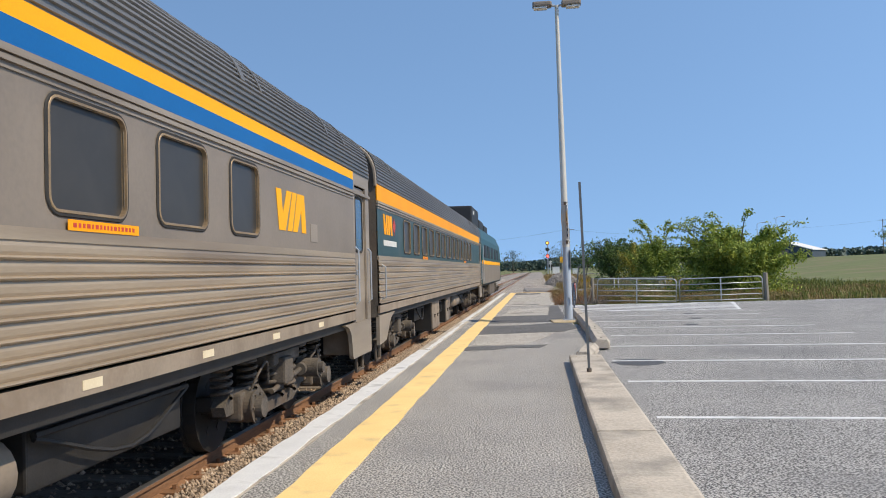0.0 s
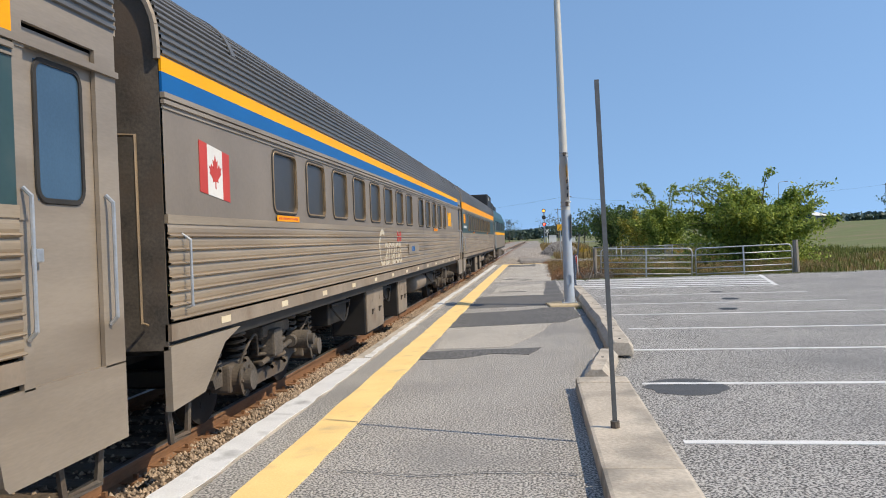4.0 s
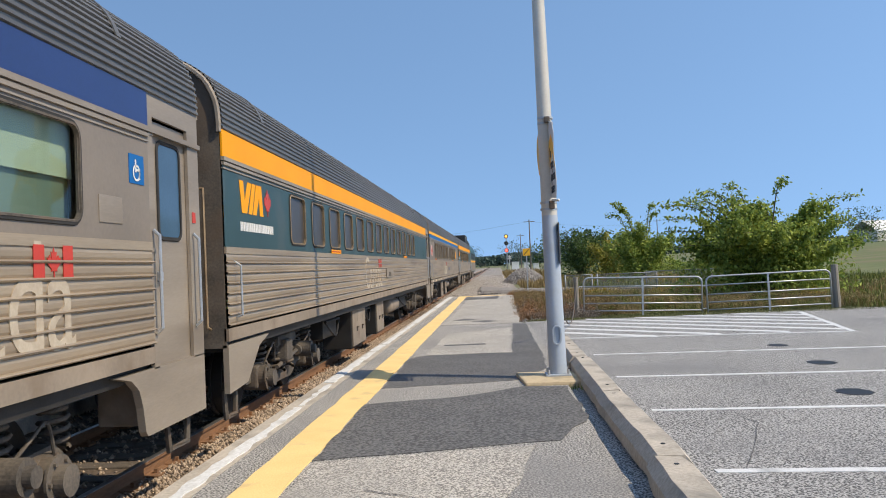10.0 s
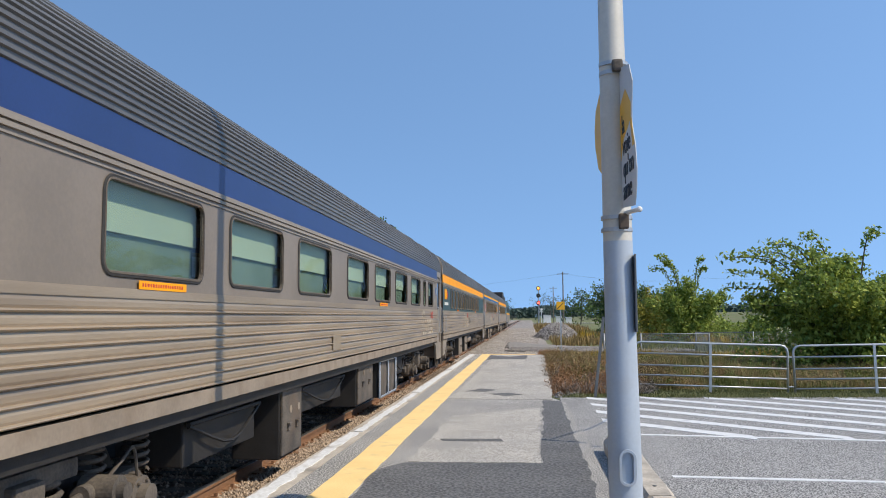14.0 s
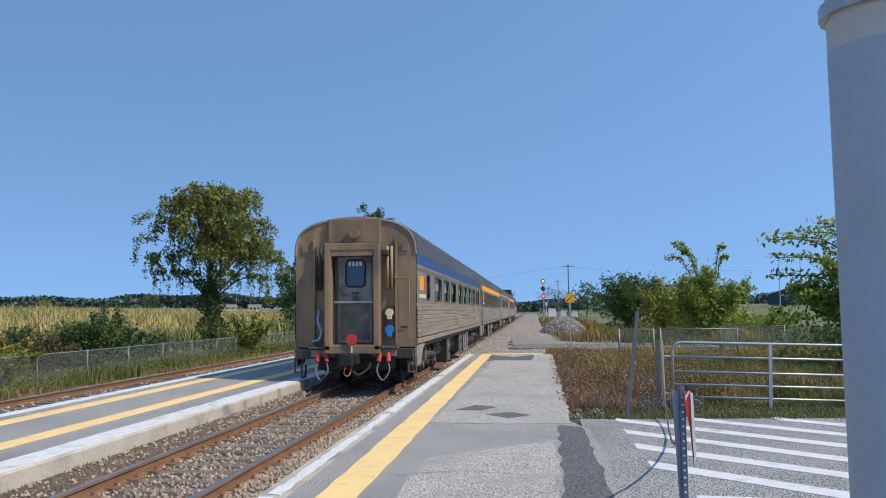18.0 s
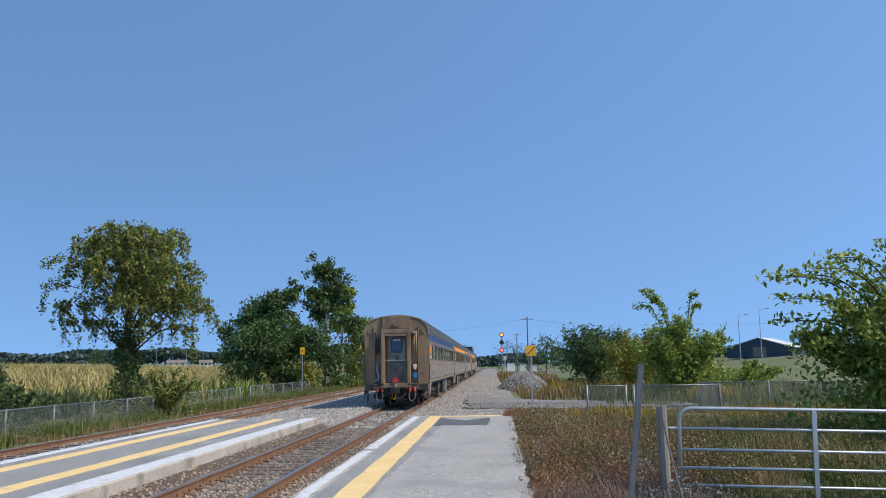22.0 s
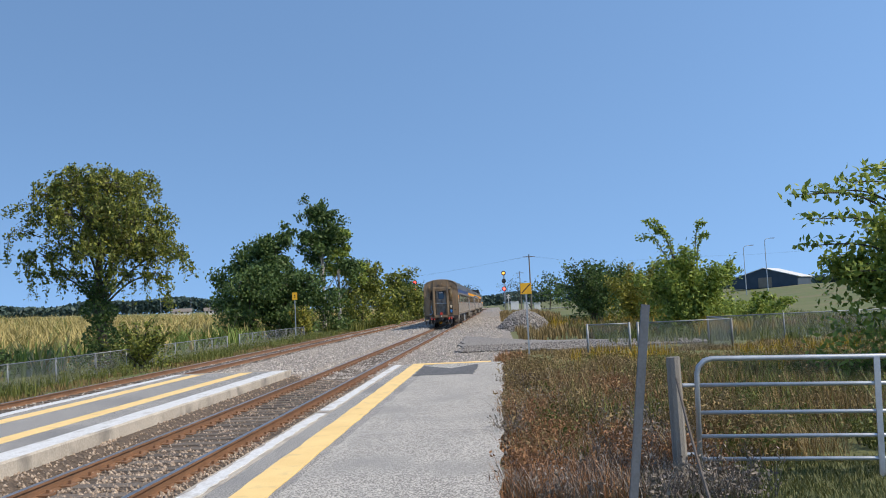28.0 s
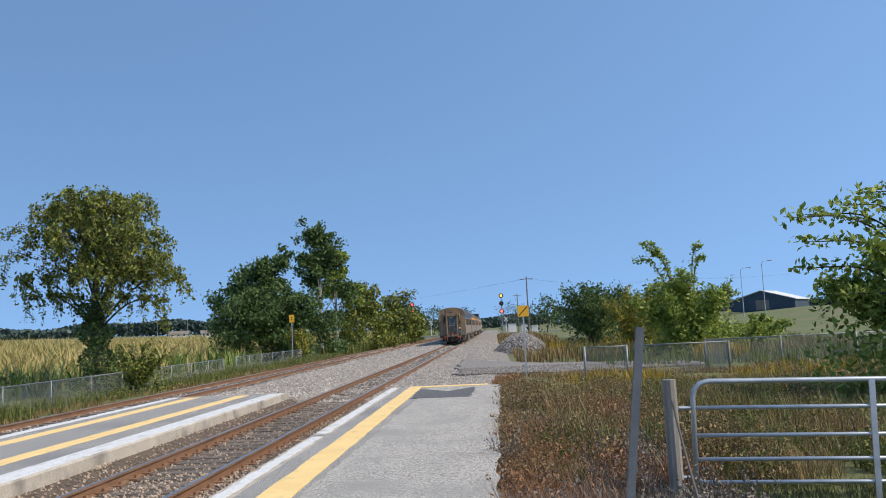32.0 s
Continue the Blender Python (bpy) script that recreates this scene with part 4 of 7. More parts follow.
def passenger_car(y, band, waist, pane, windows, under, label, tone="steel_dull"):
    car = empty("passenger_car", pose(TRACK_X, y, RAIL_Z), label=label, category="train car", group="passenger cars of the train")
    v, f = sweep_y(RIBBED, -HALF, HALF)
    raw("roof", v, f, "roof_steel", car, "ribbed grey steel roof")
    yv = HALF - 1.12
    for s in (1, -1):
        prof = [(s * x, z) for x, z in fluted(1.27, 2.03, 7)]
        v, f = sweep_y(prof, -HALF, yv)
        raw("fluted_panel", v, f, "steel", car, "dusty fluted stainless-steel lower side")
        slab("belt_rail", s * 1.535, -HALF, yv, 2.03, 2.1, "steel", car, "", 0.03)
        slab("sill", s * 1.53, -HALF, yv, 1.12, 1.25, "box_tan", car, "flat dusty sill with small pale plates", 0.05)
        slab("drip_rail", s * 1.545, -HALF, HALF, 3.0, 3.042, "steel_dull", car, "", 0.04)
        slab("drip_rail", s * 1.54, -HALF, yv, 2.955, 2.985, "steel_dull", car, "", 0.03)
        slab("window_cap", s * 1.532, -HALF, yv, 2.915, 2.93, "steel_dull", car, "", 0.02)
        ws = sorted(windows)
        edges = [-HALF]
        for cy, w, *_ in ws:
            edges += [cy - w / 2, cy + w / 2]
        edges.append(yv)
        zt, zb = 2.85, 2.22
        verts, faces = [], []
        for k in range(0, len(edges), 2):
            verts += [(s * 1.52, edges[k], zb), (s * 1.52, edges[k + 1], zb), (s * 1.52, edges[k + 1], zt), (s * 1.52, edges[k], zt)]
            faces.append(tuple(range(len(verts) - 4, len(verts))))
        for za, zc in ((2.1, zb), (zt, 3.0)):
            verts += [(s * 1.52, -HALF, za), (s * 1.52, yv, za), (s * 1.52, yv, zc), (s * 1.52, -HALF, zc)]
            faces.append(tuple(range(len(verts) - 4, len(verts))))
        raw("window_band", verts, faces, waist, car)
        for z0, z1, col in band:
            slab("colour_band", s * 1.526, -HALF, yv, z0, z1, col, car, "", 0.02)
        for cy, w, kind in ws:
            side_window(car, cy, 2.535, w, 0.63, pane if kind != "light" else "glass_clear", kind == "light", s)
        for k in range(13 if band is BLUE_BAND else 0):
            slab("sill_plate", s * 1.535, -HALF + 1.0 + 1.75 * k, -HALF + 1.22 + 1.75 * k, 1.155, 1.215, "cream", car, "", 0.006)
        rnd = random.Random(7)
        for yy in (-9.5, 4.43) if band is BLUE_BAND else (-6.8, 3.9) if band is ORANGE_BAND else (-8.0, 1.9):
            e = slab("safety_sticker", s * 1.541, yy - 0.42, yy + 0.42, 2.1, 2.165, "orange_band", car, "orange safety sticker with small print", 0.004)
            yb = yy - 0.37
            while yb < yy + 0.35:
                wd = rnd.uniform(0.015, 0.035)
                slab("print_bar", s * 1.543, yb, yb + wd, 2.12, 2.146, "red", e, "", 0.002)
                yb += wd + 0.022
    bm = bmesh.new()
    box(bm, -1.45, 1.45, -HALF + 0.1, HALF - 0.1, 1.0, 1.1)
    part("underframe", bm, "dark_steel", car)
    bm = bmesh.new()
    box(bm, -0.35, 0.35, -HALF, HALF, 0.72, 1.0)
    part("centre_sill", bm, "dark_steel", car)
    # Walls facing a gap use darker grime to hold the gap's shade.
    end_wall(car, -HALF, -1, "rear_steel" if band is NAVY_BAND else "grime")
    end_wall(car, HALF, 1)
    vestibule(car, yv, tone, tone)
    truck(car, -9.1)
    truck(car, 9.1)
    underside(car, under, "grime" if band is NAVY_BAND else "box_tan")
    roof_fittings(car)
    bm = bmesh.new()
    cyl(bm, (0, HALF, 0.86), (0, HALF + 0.3, 0.86), 0.12, 10)
    box(bm, -0.15, 0.15, HALF + 0.2, HALF + 0.34, 0.7, 1.0, 0.02)
    part("coupler", bm, "dark_steel", car)
    for s in (1, -1):
        bm = bmesh.new()
        pipe(bm, [(s * 1.53, -HALF + 0.25, 1.35), (s * 1.6, -HALF + 0.25, 1.38), (s * 1.6, -HALF + 0.25, 1.9), (s * 1.53, -HALF + 0.25, 1.95)], 0.012, 6)
        part("corner_grab", bm, "galv", car)
        bm = bmesh.new()
        pipe(bm, [(s * 1.35, -HALF - 0.02, 1.25), (s * 1.35, -HALF - 0.12, 1.28), (s * 1.35, -HALF - 0.12, 2.7), (s * 1.0, -HALF - 0.12, 2.72), (s * 1.0, -HALF - 0.02, 2.72)], 0.012, 6)
        part("end_handrail", bm, "trim", car)
    return car


def even(first, step, count, w, kind=""):
    return [(first + step * k, w, kind) for k in range(count)]


BLUE_BAND = [(3.2, 3.318, "yellow"), (3.042, 3.2, "blue")]
ORANGE_BAND = [(3.042, 3.325, "orange_band")]
NAVY_BAND = [(3.042, 3.325, "navy")]
REAR0 = -67.08
M["decal"] = surf("decal", (0.6, 0.53, 0.41), (0.47, 0.41, 0.32), 3, 0.6)
M["decal_worn"] = surf("decal_worn", (0.52, 0.45, 0.35), (0.4, 0.34, 0.26), 3, 0.6, dirt=(0.36, 0.29, 0.215), dirt_scale=5, dirt_at=0.52)
M["door_glass"] = surf("door_glass", (0.05, 0.1, 0.16), (0.04, 0.08, 0.13), 2, 0.1)
UNDER1 = [("misc", -6.6, -5.4, 0.5), ("box", -4.6, -3.0, 0.22), ("misc", -2.6, -1.6, 0.55), ("box", -1.3, -0.1, 0.24), ("tank", 2.0, 4.0, 0), ("misc", 4.1, 6.2, 0.45)]
UNDER2 = [("box", -4.3, -3.4, 0.15), ("misc", -6.8, -4.8, 0.4), ("misc", -3.0, -0.4, 0.45), ("box", 0.2, 1.6, 0.3), ("fan", 2.4, 4.4, 0.25), ("misc", 4.8, 6.4, 0.4)]
LIGHT = "light"
car_d = passenger_car(REAR0 + HALF, NAVY_BAND, "grey_band", "glass_dark", [(-10.4, 0.62, LIGHT), *even(-8.06, 2.38, 3, 1.68, LIGHT), *even(-0.5, 2.37, 4, 1.68, LIGHT), (8.4, 0.48, LIGHT), (9.79, 1.12, LIGHT)], UNDER2, "dusty stainless-steel passenger car with a navy band, last of the train")
car_c = passenger_car(REAR0 + HALF + PITCH, ORANGE_BAND, "green", "glass_brown", even(-9.44, 1.32, 13, 0.84), UNDER1, "dusty stainless-steel passenger car with orange and dark green bands")
car_a = passenger_car(REAR0 + HALF + 2 * PITCH, BLUE_BAND, "grey_band", "glass_dark", [*even(-9.54, 1.32, 8, 0.84), *even(1.6, 1.34, 4, 0.84), (6.95, 0.7, "")], UNDER1, "dusty stainless-steel passenger car with yellow and blue bands")
car_b = passenger_car(REAR0 + HALF + 3 * PITCH, ORANGE_BAND, "green", "glass_brown", even(-9.44, 1.32, 13, 0.84), UNDER1, "dusty stainless-steel passenger car with orange band, behind the engine")
CARS = [car_d, car_c, car_a, car_b]
emblem(car_d, -11.75, 2.62, 0.85, 0.36, "orange_band", True, "cream")
wordmark(car_d, 9.2, 1.68, 1.0, "decal_worn")
emblem(car_c, -11.62, 2.67, 0.9, 0.36, "orange_band", True, "white")
wordmark(car_c, -2.3, 1.68, 1.0, "decal_worn")
slab("side_plate", 1.556, -0.55, 0.7, 1.58, 1.81, "steel_dull", car_c, "plain steel side plate", 0.008)
emblem(car_a, 8.41, 2.51, 1.1, 0.44, "yellow")
slab("side_plate", 1.552, -0.7, 0.8, 1.55, 1.78, "steel_dull", car_a, "plain steel side plate", 0.008)
wordmark(car_a, -2.65, 1.68, 1.0)
for owner, y0 in ((car_c, -0.2), (car_a, -0.3)):
    for k in range(4):
        slab("number_bar", 1.556, y0 + 0.13 * k, y0 + 0.13 * k + 0.08, 1.61, 1.72, "black" if owner is car_c else "blue", owner, "", 0.004)
slab("side_plate", 1.552, -2.4, -1.9, 1.4, 1.62, "steel", car_d, "plain steel side plate", 0.008)
flag = empty("flag_sign")
flag.parent = car_a
flag.matrix_basis = on_side(-11.6, 2.5, 1.522)
for x0, x1, col in ((-0.34, -0.17, "red"), (-0.17, 0.17, "white"), (0.17, 0.34, "red")):
    flat("flag_panel", [(x0, -0.22 - x0 * 0.1), (x1, -0.22 - x1 * 0.1), (x1, 0.22 - x1 * 0.1), (x0, 0.22 - x0 * 0.1)], 0.004, Matrix(), col, flag)
flat("flag_leaf", [(x * 0.28, q * 0.3) for x, q in LEAF], 0.007, Matrix(), "red", flag)
emblem(car_b, -11.62, 2.67, 0.9, 0.36, "orange_band", True, "white")
slab("side_hatch", 1.526, 9.15, 9.45, 2.2, 2.42, "steel_dull", car_a, "small rounded hatch", 0.008, 0.003)
slab("side_hatch", 1.526, 10.1, 10.5, 2.2, 2.4, "green", car_c, "small rounded hatch", 0.008, 0.003)
slab("side_hatch", 1.528, 10.62, 10.98, 2.22, 2.42, "steel_dull", car_d, "small oval hatch", 0.01, 0.004)
access = slab("access_sign", 1.526, 11.12, 11.38, 2.55, 2.78, "blue", car_d, "small blue and white wheelchair sign", 0.006)
ring("access_sign_mark", 0.13, 0.13, 0.06, 0.016, 0.003, "white", access, pose(1.528, 11.24, 2.635), "white wheel outline")
slab("access_sign_mark", 1.531, 11.215, 11.235, 2.64, 2.74, "white", access, "", 0.003)
slab("access_sign_mark", 1.531, 11.235, 11.29, 2.65, 2.668, "white", access, "", 0.003)
slab("access_sign_mark", 1.531, 11.285, 11.3, 2.585, 2.655, "white", access, "", 0.003)
for k in range(3):
    bm = bmesh.new()
    pipe(bm, arc([(1.05 - 0.16 * k, HALF - 0.02, 1.9), (1.1 - 0.16 * k, HALF + 0.18, 1.5 - 0.1 * k), (1.05 - 0.16 * k, HALF + 0.42, 1.9)], 5), 0.03, 8)
    part("gangway_hose", bm, "yellow", car_d, "yellow hose between the cars", smooth=True)
for z in (2.3,):
    slab("door_sticker", 1.526, HALF - 0.2, HALF - 0.12, z, z + 0.1, "red", car_d, "small red notice", 0.004)


def rear_details(car):
    """What the last car shows at its open end."""
    y = -HALF
    def bit(name, mat, fn, label="", smooth=False):
        bm = bmesh.new()
        fn(bm)
        return part(name, bm, mat, car, label, smooth)
    # heavy door surround, in four pieces round the recess
    for x0, x1, z0, z1 in ((-0.68, -0.52, 0.98, 3.42), (0.52, 0.68, 0.98, 3.42), (-0.68, 0.68, 3.38, 3.57), (-0.68, 0.68, 0.9, 1.12)):
        bit("door_surround", "rear_steel", lambda bm: box(bm, x0, x1, y - 0.42, y - 0.2, z0, z1, 0.03))
    for x in (-0.53, 0.53):
        bit("recess_side", "rear_steel", lambda bm: box(bm, x - 0.02, x + 0.02, y - 0.4, y - 0.0, 1.1, 3.4))
    bit("recess_head", "rear_steel", lambda bm: box(bm, -0.53, 0.53, y - 0.4, y - 0.02, 3.26, 3.4))
    bit("end_door", "door_steel", lambda bm: box(bm, -0.42, 0.42, y - 0.06, y - 0.035, 1.15, 3.27, 0.01), "worn steel end door")
    ring("door_window_frame", 0.52, 0.7, 0.11, 0.04, 0.02, "rubber", car, Matrix.Translation((0.02, y - 0.062, 2.85)) @ Matrix.Rotation(radians(-90), 4, "Z"))
    bit("door_pane", "door_glass", lambda bm: box(bm, -0.2, 0.24, y - 0.068, y - 0.062, 2.54, 3.16), "dark blue door glass")
    bit("door_lower_panel", "door_panel", lambda bm: box(bm, -0.36, 0.36, y - 0.075, y - 0.06, 1.22, 2.1, 0.006))
    bit("door_rail", "galv", lambda bm: box(bm, -0.5, 0.5, y - 0.14, y - 0.1, 2.12, 2.17, 0.008))
    for k in range(4):
        bit("number_bar", "white", lambda bm: box(bm, -0.15 + 0.09 * k, -0.09 + 0.09 * k, y - 0.074, y - 0.07, 3.03, 3.13))
        bit("number_bar", "black", lambda bm: box(bm, -0.07 + 0.045 * k, -0.04 + 0.045 * k, y - 0.074, y - 0.06, 2.34, 2.39))
        bit("number_bar", "black", lambda bm: box(bm, 1.12 + 0.045 * k, 1.15 + 0.045 * k, y - 0.034, y - 0.028, 1.5, 1.56))
    bit("crown_panel", "rear_steel", lambda bm: box(bm, -0.66, 0.66, y - 0.1, y - 0.02, 3.58, 4.2, 0.03), "raised panel over the door")
    lamp = bit("marker_lamp", "rear_steel", lambda bm: (cyl(bm, (0, y - 0.1, 3.82), (0, y - 0.2, 3.82), 0.15, 24), cyl(bm, (0, y - 0.2, 3.82), (0, y - 0.24, 3.82), 0.11, 24)), "round end lamp", False)
    for x in (-1.02, 1.02):
        bit("end_rib", "rear_steel", lambda bm: box(bm, x - 0.025, x + 0.025, y - 0.09, y - 0.02, 1.1, 3.72, 0.008))
    for x0 in (-0.94, -0.84, 0.82, 0.92):
        bit("end_pipe", "end_pipe" if x0 > 0 else "rear_dark", lambda bm: cyl(bm, (x0, y - 0.1, 2.45), (x0, y - 0.1, 3.5), 0.036, 10), "", True)
    for x in (-1.25, 1.25):
        bit("end_plate", "rear_steel", lambda bm: box(bm, x - 0.08, x + 0.08, y - 0.04, y - 0.02, 3.38, 3.6, 0.006))
    bit("lamp_bracket", "rear_dark", lambda bm: (box(bm, 0.68, 0.86, y - 0.26, y - 0.08, 3.26, 3.4, 0.02), cyl(bm, (0.8, y - 0.26, 3.33), (0.8, y - 0.32, 3.33), 0.06, 12)))
    bit("socket_plate", "rear_dark", lambda bm: box(bm, 0.76, 0.98, y - 0.07, y - 0.02, 1.3, 2.05, 0.01))
    bit("socket", "cream", lambda bm: (cyl(bm, (0.86, y - 0.07, 1.88), (0.86, y - 0.14, 1.88), 0.1, 18), box(bm, 0.8, 0.92, y - 0.15, y - 0.12, 1.72, 1.84, 0.01)), "cream socket cap")
    bit("socket", "sky_blue", lambda bm: (cyl(bm, (0.86, y - 0.07, 1.47), (0.86, y - 0.14, 1.47), 0.11, 18), box(bm, 0.79, 0.93, y - 0.15, y - 0.12, 1.3, 1.42, 0.01)), "blue socket cap")
    bit("cable", "sky_blue_pale", lambda bm: pipe(bm, arc([(-0.88, y - 0.08, 1.95), (-0.9, y - 0.16, 1.7), (-0.8, y - 0.2, 1.45), (-0.86, y - 0.2, 1.25), (-1.02, y - 0.18, 1.2)], 5), 0.035, 8), "pale blue cable loop", True)
    bit("marker_disc", "red", lambda bm: cyl(bm, (0.0, y - 0.44, 1.24), (0.0, y - 0.47, 1.24), 0.135, 24), "round red marker disc")
    bit("disc_stem", "white", lambda bm: box(bm, -0.018, 0.018, y - 0.46, y - 0.44, 0.8, 1.12))
    bit("buffer_beam", "rear_dark", lambda bm: box(bm, -1.45, 1.45, y - 0.22, y, 0.78, 1.02, 0.02), "dark greasy buffer beam")
    for x in (-0.75, 0.75):
        bit("step_plate", "grime", lambda bm: box(bm, x - 0.34, x + 0.34, y - 0.34, y - 0.02, 1.02, 1.08, 0.01))
        bit("beam_flap", "box_tan", lambda bm: box(bm, x - 0.3, x + 0.3, y - 0.25, y - 0.22, 0.84, 1.0, 0.008))
        bit("corner_step", "grime", lambda bm: pipe(bm, [(x * 1.75, y - 0.06, 0.8), (x * 1.75, y - 0.06, 0.45), (x * 2.0, y - 0.06, 0.45), (x * 2.0, y - 0.06, 0.8)], 0.02, 6))
        for q in (-0.1, 0.1):
            bit("hose_head", "red", lambda bm: cyl(bm, (x + q, y - 0.28, 0.92), (x + q * 1.2, y - 0.34, 0.72), 0.06, 10), "faded red cable plug")
        bit("jumper_cable", "cable", lambda bm: pipe(bm, arc([(x - 0.1, y - 0.33, 0.75), (x - 0.16, y - 0.36, 0.5), (x - 0.02, y - 0.38, 0.28), (x + 0.14, y - 0.36, 0.5), (x + 0.1, y - 0.33, 0.75)], 5), 0.02, 8), "grey looped jumper cable", True)
    bit("coupler", "dark_steel", lambda bm: (box(bm, -0.18, 0.18, y - 0.62, y, 0.66, 0.9, 0.04), box(bm, -0.24, 0.1, y - 0.82, y - 0.55, 0.62, 0.94, 0.05)), "rear coupler")
    bit("brake_hose", "rubber", lambda bm: pipe(bm, arc([(0.35, y - 0.2, 0.8), (0.42, y - 0.4, 0.6), (0.2, y - 0.55, 0.42), (0.05, y - 0.6, 0.5)], 5), 0.03, 8))
    bit("chain", "yellow", lambda bm: pipe(bm, arc([(-0.12, y - 0.5, 0.66), (-0.16, y - 0.55, 0.45), (-0.05, y - 0.55, 0.4), (0.02, y - 0.52, 0.6)], 4), 0.014, 6), "yellow cord")
    bit("draw_gear", "dark_steel", lambda bm: box(bm, -0.9, 0.9, y - 0.15, y + 0.5, 0.5, 0.78, 0.03))


M["rear_dark"] = surf("rear_dark", (0.06, 0.048, 0.04), (0.038, 0.032, 0.028), 3, 0.7, 0.1, 0.05)
M["door_steel"] = surf("door_steel", (0.38, 0.34, 0.285), (0.25, 0.22, 0.185), 2.5, 0.5, 0.4, 0.05, dirt=(0.1, 0.085, 0.07), dirt_scale=2.5, dirt_at=0.55)
M["door_panel"] = surf("door_panel", (0.17, 0.16, 0.13), (0.08, 0.075, 0.06), 2.5, 0.55, 0.1, 0.05, dirt=(0.3, 0.28, 0.24), dirt_scale=3.0, dirt_at=0.66)
M["end_pipe"] = surf("end_pipe", (0.38, 0.28, 0.15), (0.28, 0.2, 0.11), 3, 0.6, 0.1)
M["sky_blue"] = surf("sky_blue", (0.03, 0.2, 0.5), (0.025, 0.16, 0.42), 3, 0.5)
M["sky_blue_pale"] = surf("sky_blue_pale", (0.3, 0.42, 0.55), (0.22, 0.33, 0.45), 3, 0.6)
M["cable"] = surf("cable", (0.2, 0.19, 0.18), (0.14, 0.13, 0.125), 5, 0.7)
rear_details(car_d)


def engine():
    """The diesel engine at the head: flat-sided hood, teal over yellow and grey."""
    e = empty("locomotive", pose(TRACK_X, 0, RAIL_Z), label="dark teal and grey diesel locomotive pulling the train", category="locomotive")
    L = 10.2
    line = [(1.5, 1.1), (1.5, 2.9), (1.46, 3.4), (1.2, 4.0), (0.7, 4.25), (-0.7, 4.25), (-1.2, 4.0), (-1.46, 3.4), (-1.5, 2.9), (-1.5, 1.1)]
    v, f = sweep_y(line, -L, L - 1.6, True)
    raw("body", v, f, "teal", e, "teal body")
    v, f = sweep_y([(x * 0.96, z if z < 3 else z * 0.97) for x, z in line], L - 1.6, L, True)
    raw("cab", v, f, "teal", e, "teal cab nose")
    for s in (1, -1):
        slab("side_band", s * 1.506, -L + 0.2, L - 2, 2.1, 2.3, "yellow", e, "", 0.01)
        slab("side_band", s * 1.507, -L + 0.2, L - 2, 1.12, 2.08, "grey_band", e, "", 0.01)
        for y in (-8.4, -5.6, -2.4, 1.0, 4.2):
            slab("side_grille", s * 1.515, y, y + 1.9, 2.45, 3.1, "black", e, "", 0.02)
        bm = bmesh.new()
        box(bm, s * 0.6, s * 1.4, -2.6, 2.6, 0.35, 1.05, 0.1)
        part("fuel_tank", bm, "grime", e)
        bm = bmesh.new()
        pipe(bm, [(s * 1.56, -L + 0.3, 1.2), (s * 1.56, -L + 0.3, 3.0)], 0.02, 6)
        part("grab_rail", bm, "galv", e)
    for y0, y1, h in ((-L + 0.2, -L + 4.6, 5.0), (-L + 5.2, -L + 8.4, 4.6), (-1, 2, 4.5)):
        bm = bmesh.new()
        box(bm, -1.05, 1.05, y0, y1, 4.05, h, 0.08)
        part("roof_housing", bm, "black", e, "dark roof fan housing")
    for k in range(3):
        slab("number_bar", 1.06, -L + 0.9 + 0.3 * k, -L + 1.1 + 0.3 * k, 4.6, 4.8, "white", e, "", 0.01)
    bm = bmesh.new()
    box(bm, -1.4, 1.4, -L, L, 1.0, 1.12)
    part("frame", bm, "black", e)
    truck(e, -6.4)
    truck(e, 6.4)
    return e


locomotive = engine()


# ---- things on the platform and car park ----
M["banner"] = surf("banner", (0.62, 0.62, 0.61), (0.56, 0.56, 0.56), 2, 0.6)
M["sign_yellow"] = surf("sign_yellow", (0.85, 0.45, 0.02), (0.78, 0.4, 0.02), 3, 0.5)
M["ink"] = surf("ink", (0.03, 0.035, 0.05), (0.025, 0.03, 0.04), 3, 0.6)
M["cream_edge"] = surf("cream_edge", (0.6, 0.48, 0.3), (0.45, 0.36, 0.24), 3, 0.9, 0, 0.4, 30, 0.4, dirt=(0.25, 0.21, 0.15), dirt_scale=3, dirt_at=0.6)
M["post_blue"] = surf("post_blue", (0.12, 0.16, 0.22), (0.09, 0.12, 0.17), 5, 0.55, 0.3)
M["flap_grey"] = surf("flap_grey", (0.3, 0.31, 0.33), (0.24, 0.25, 0.27), 4, 0.6)


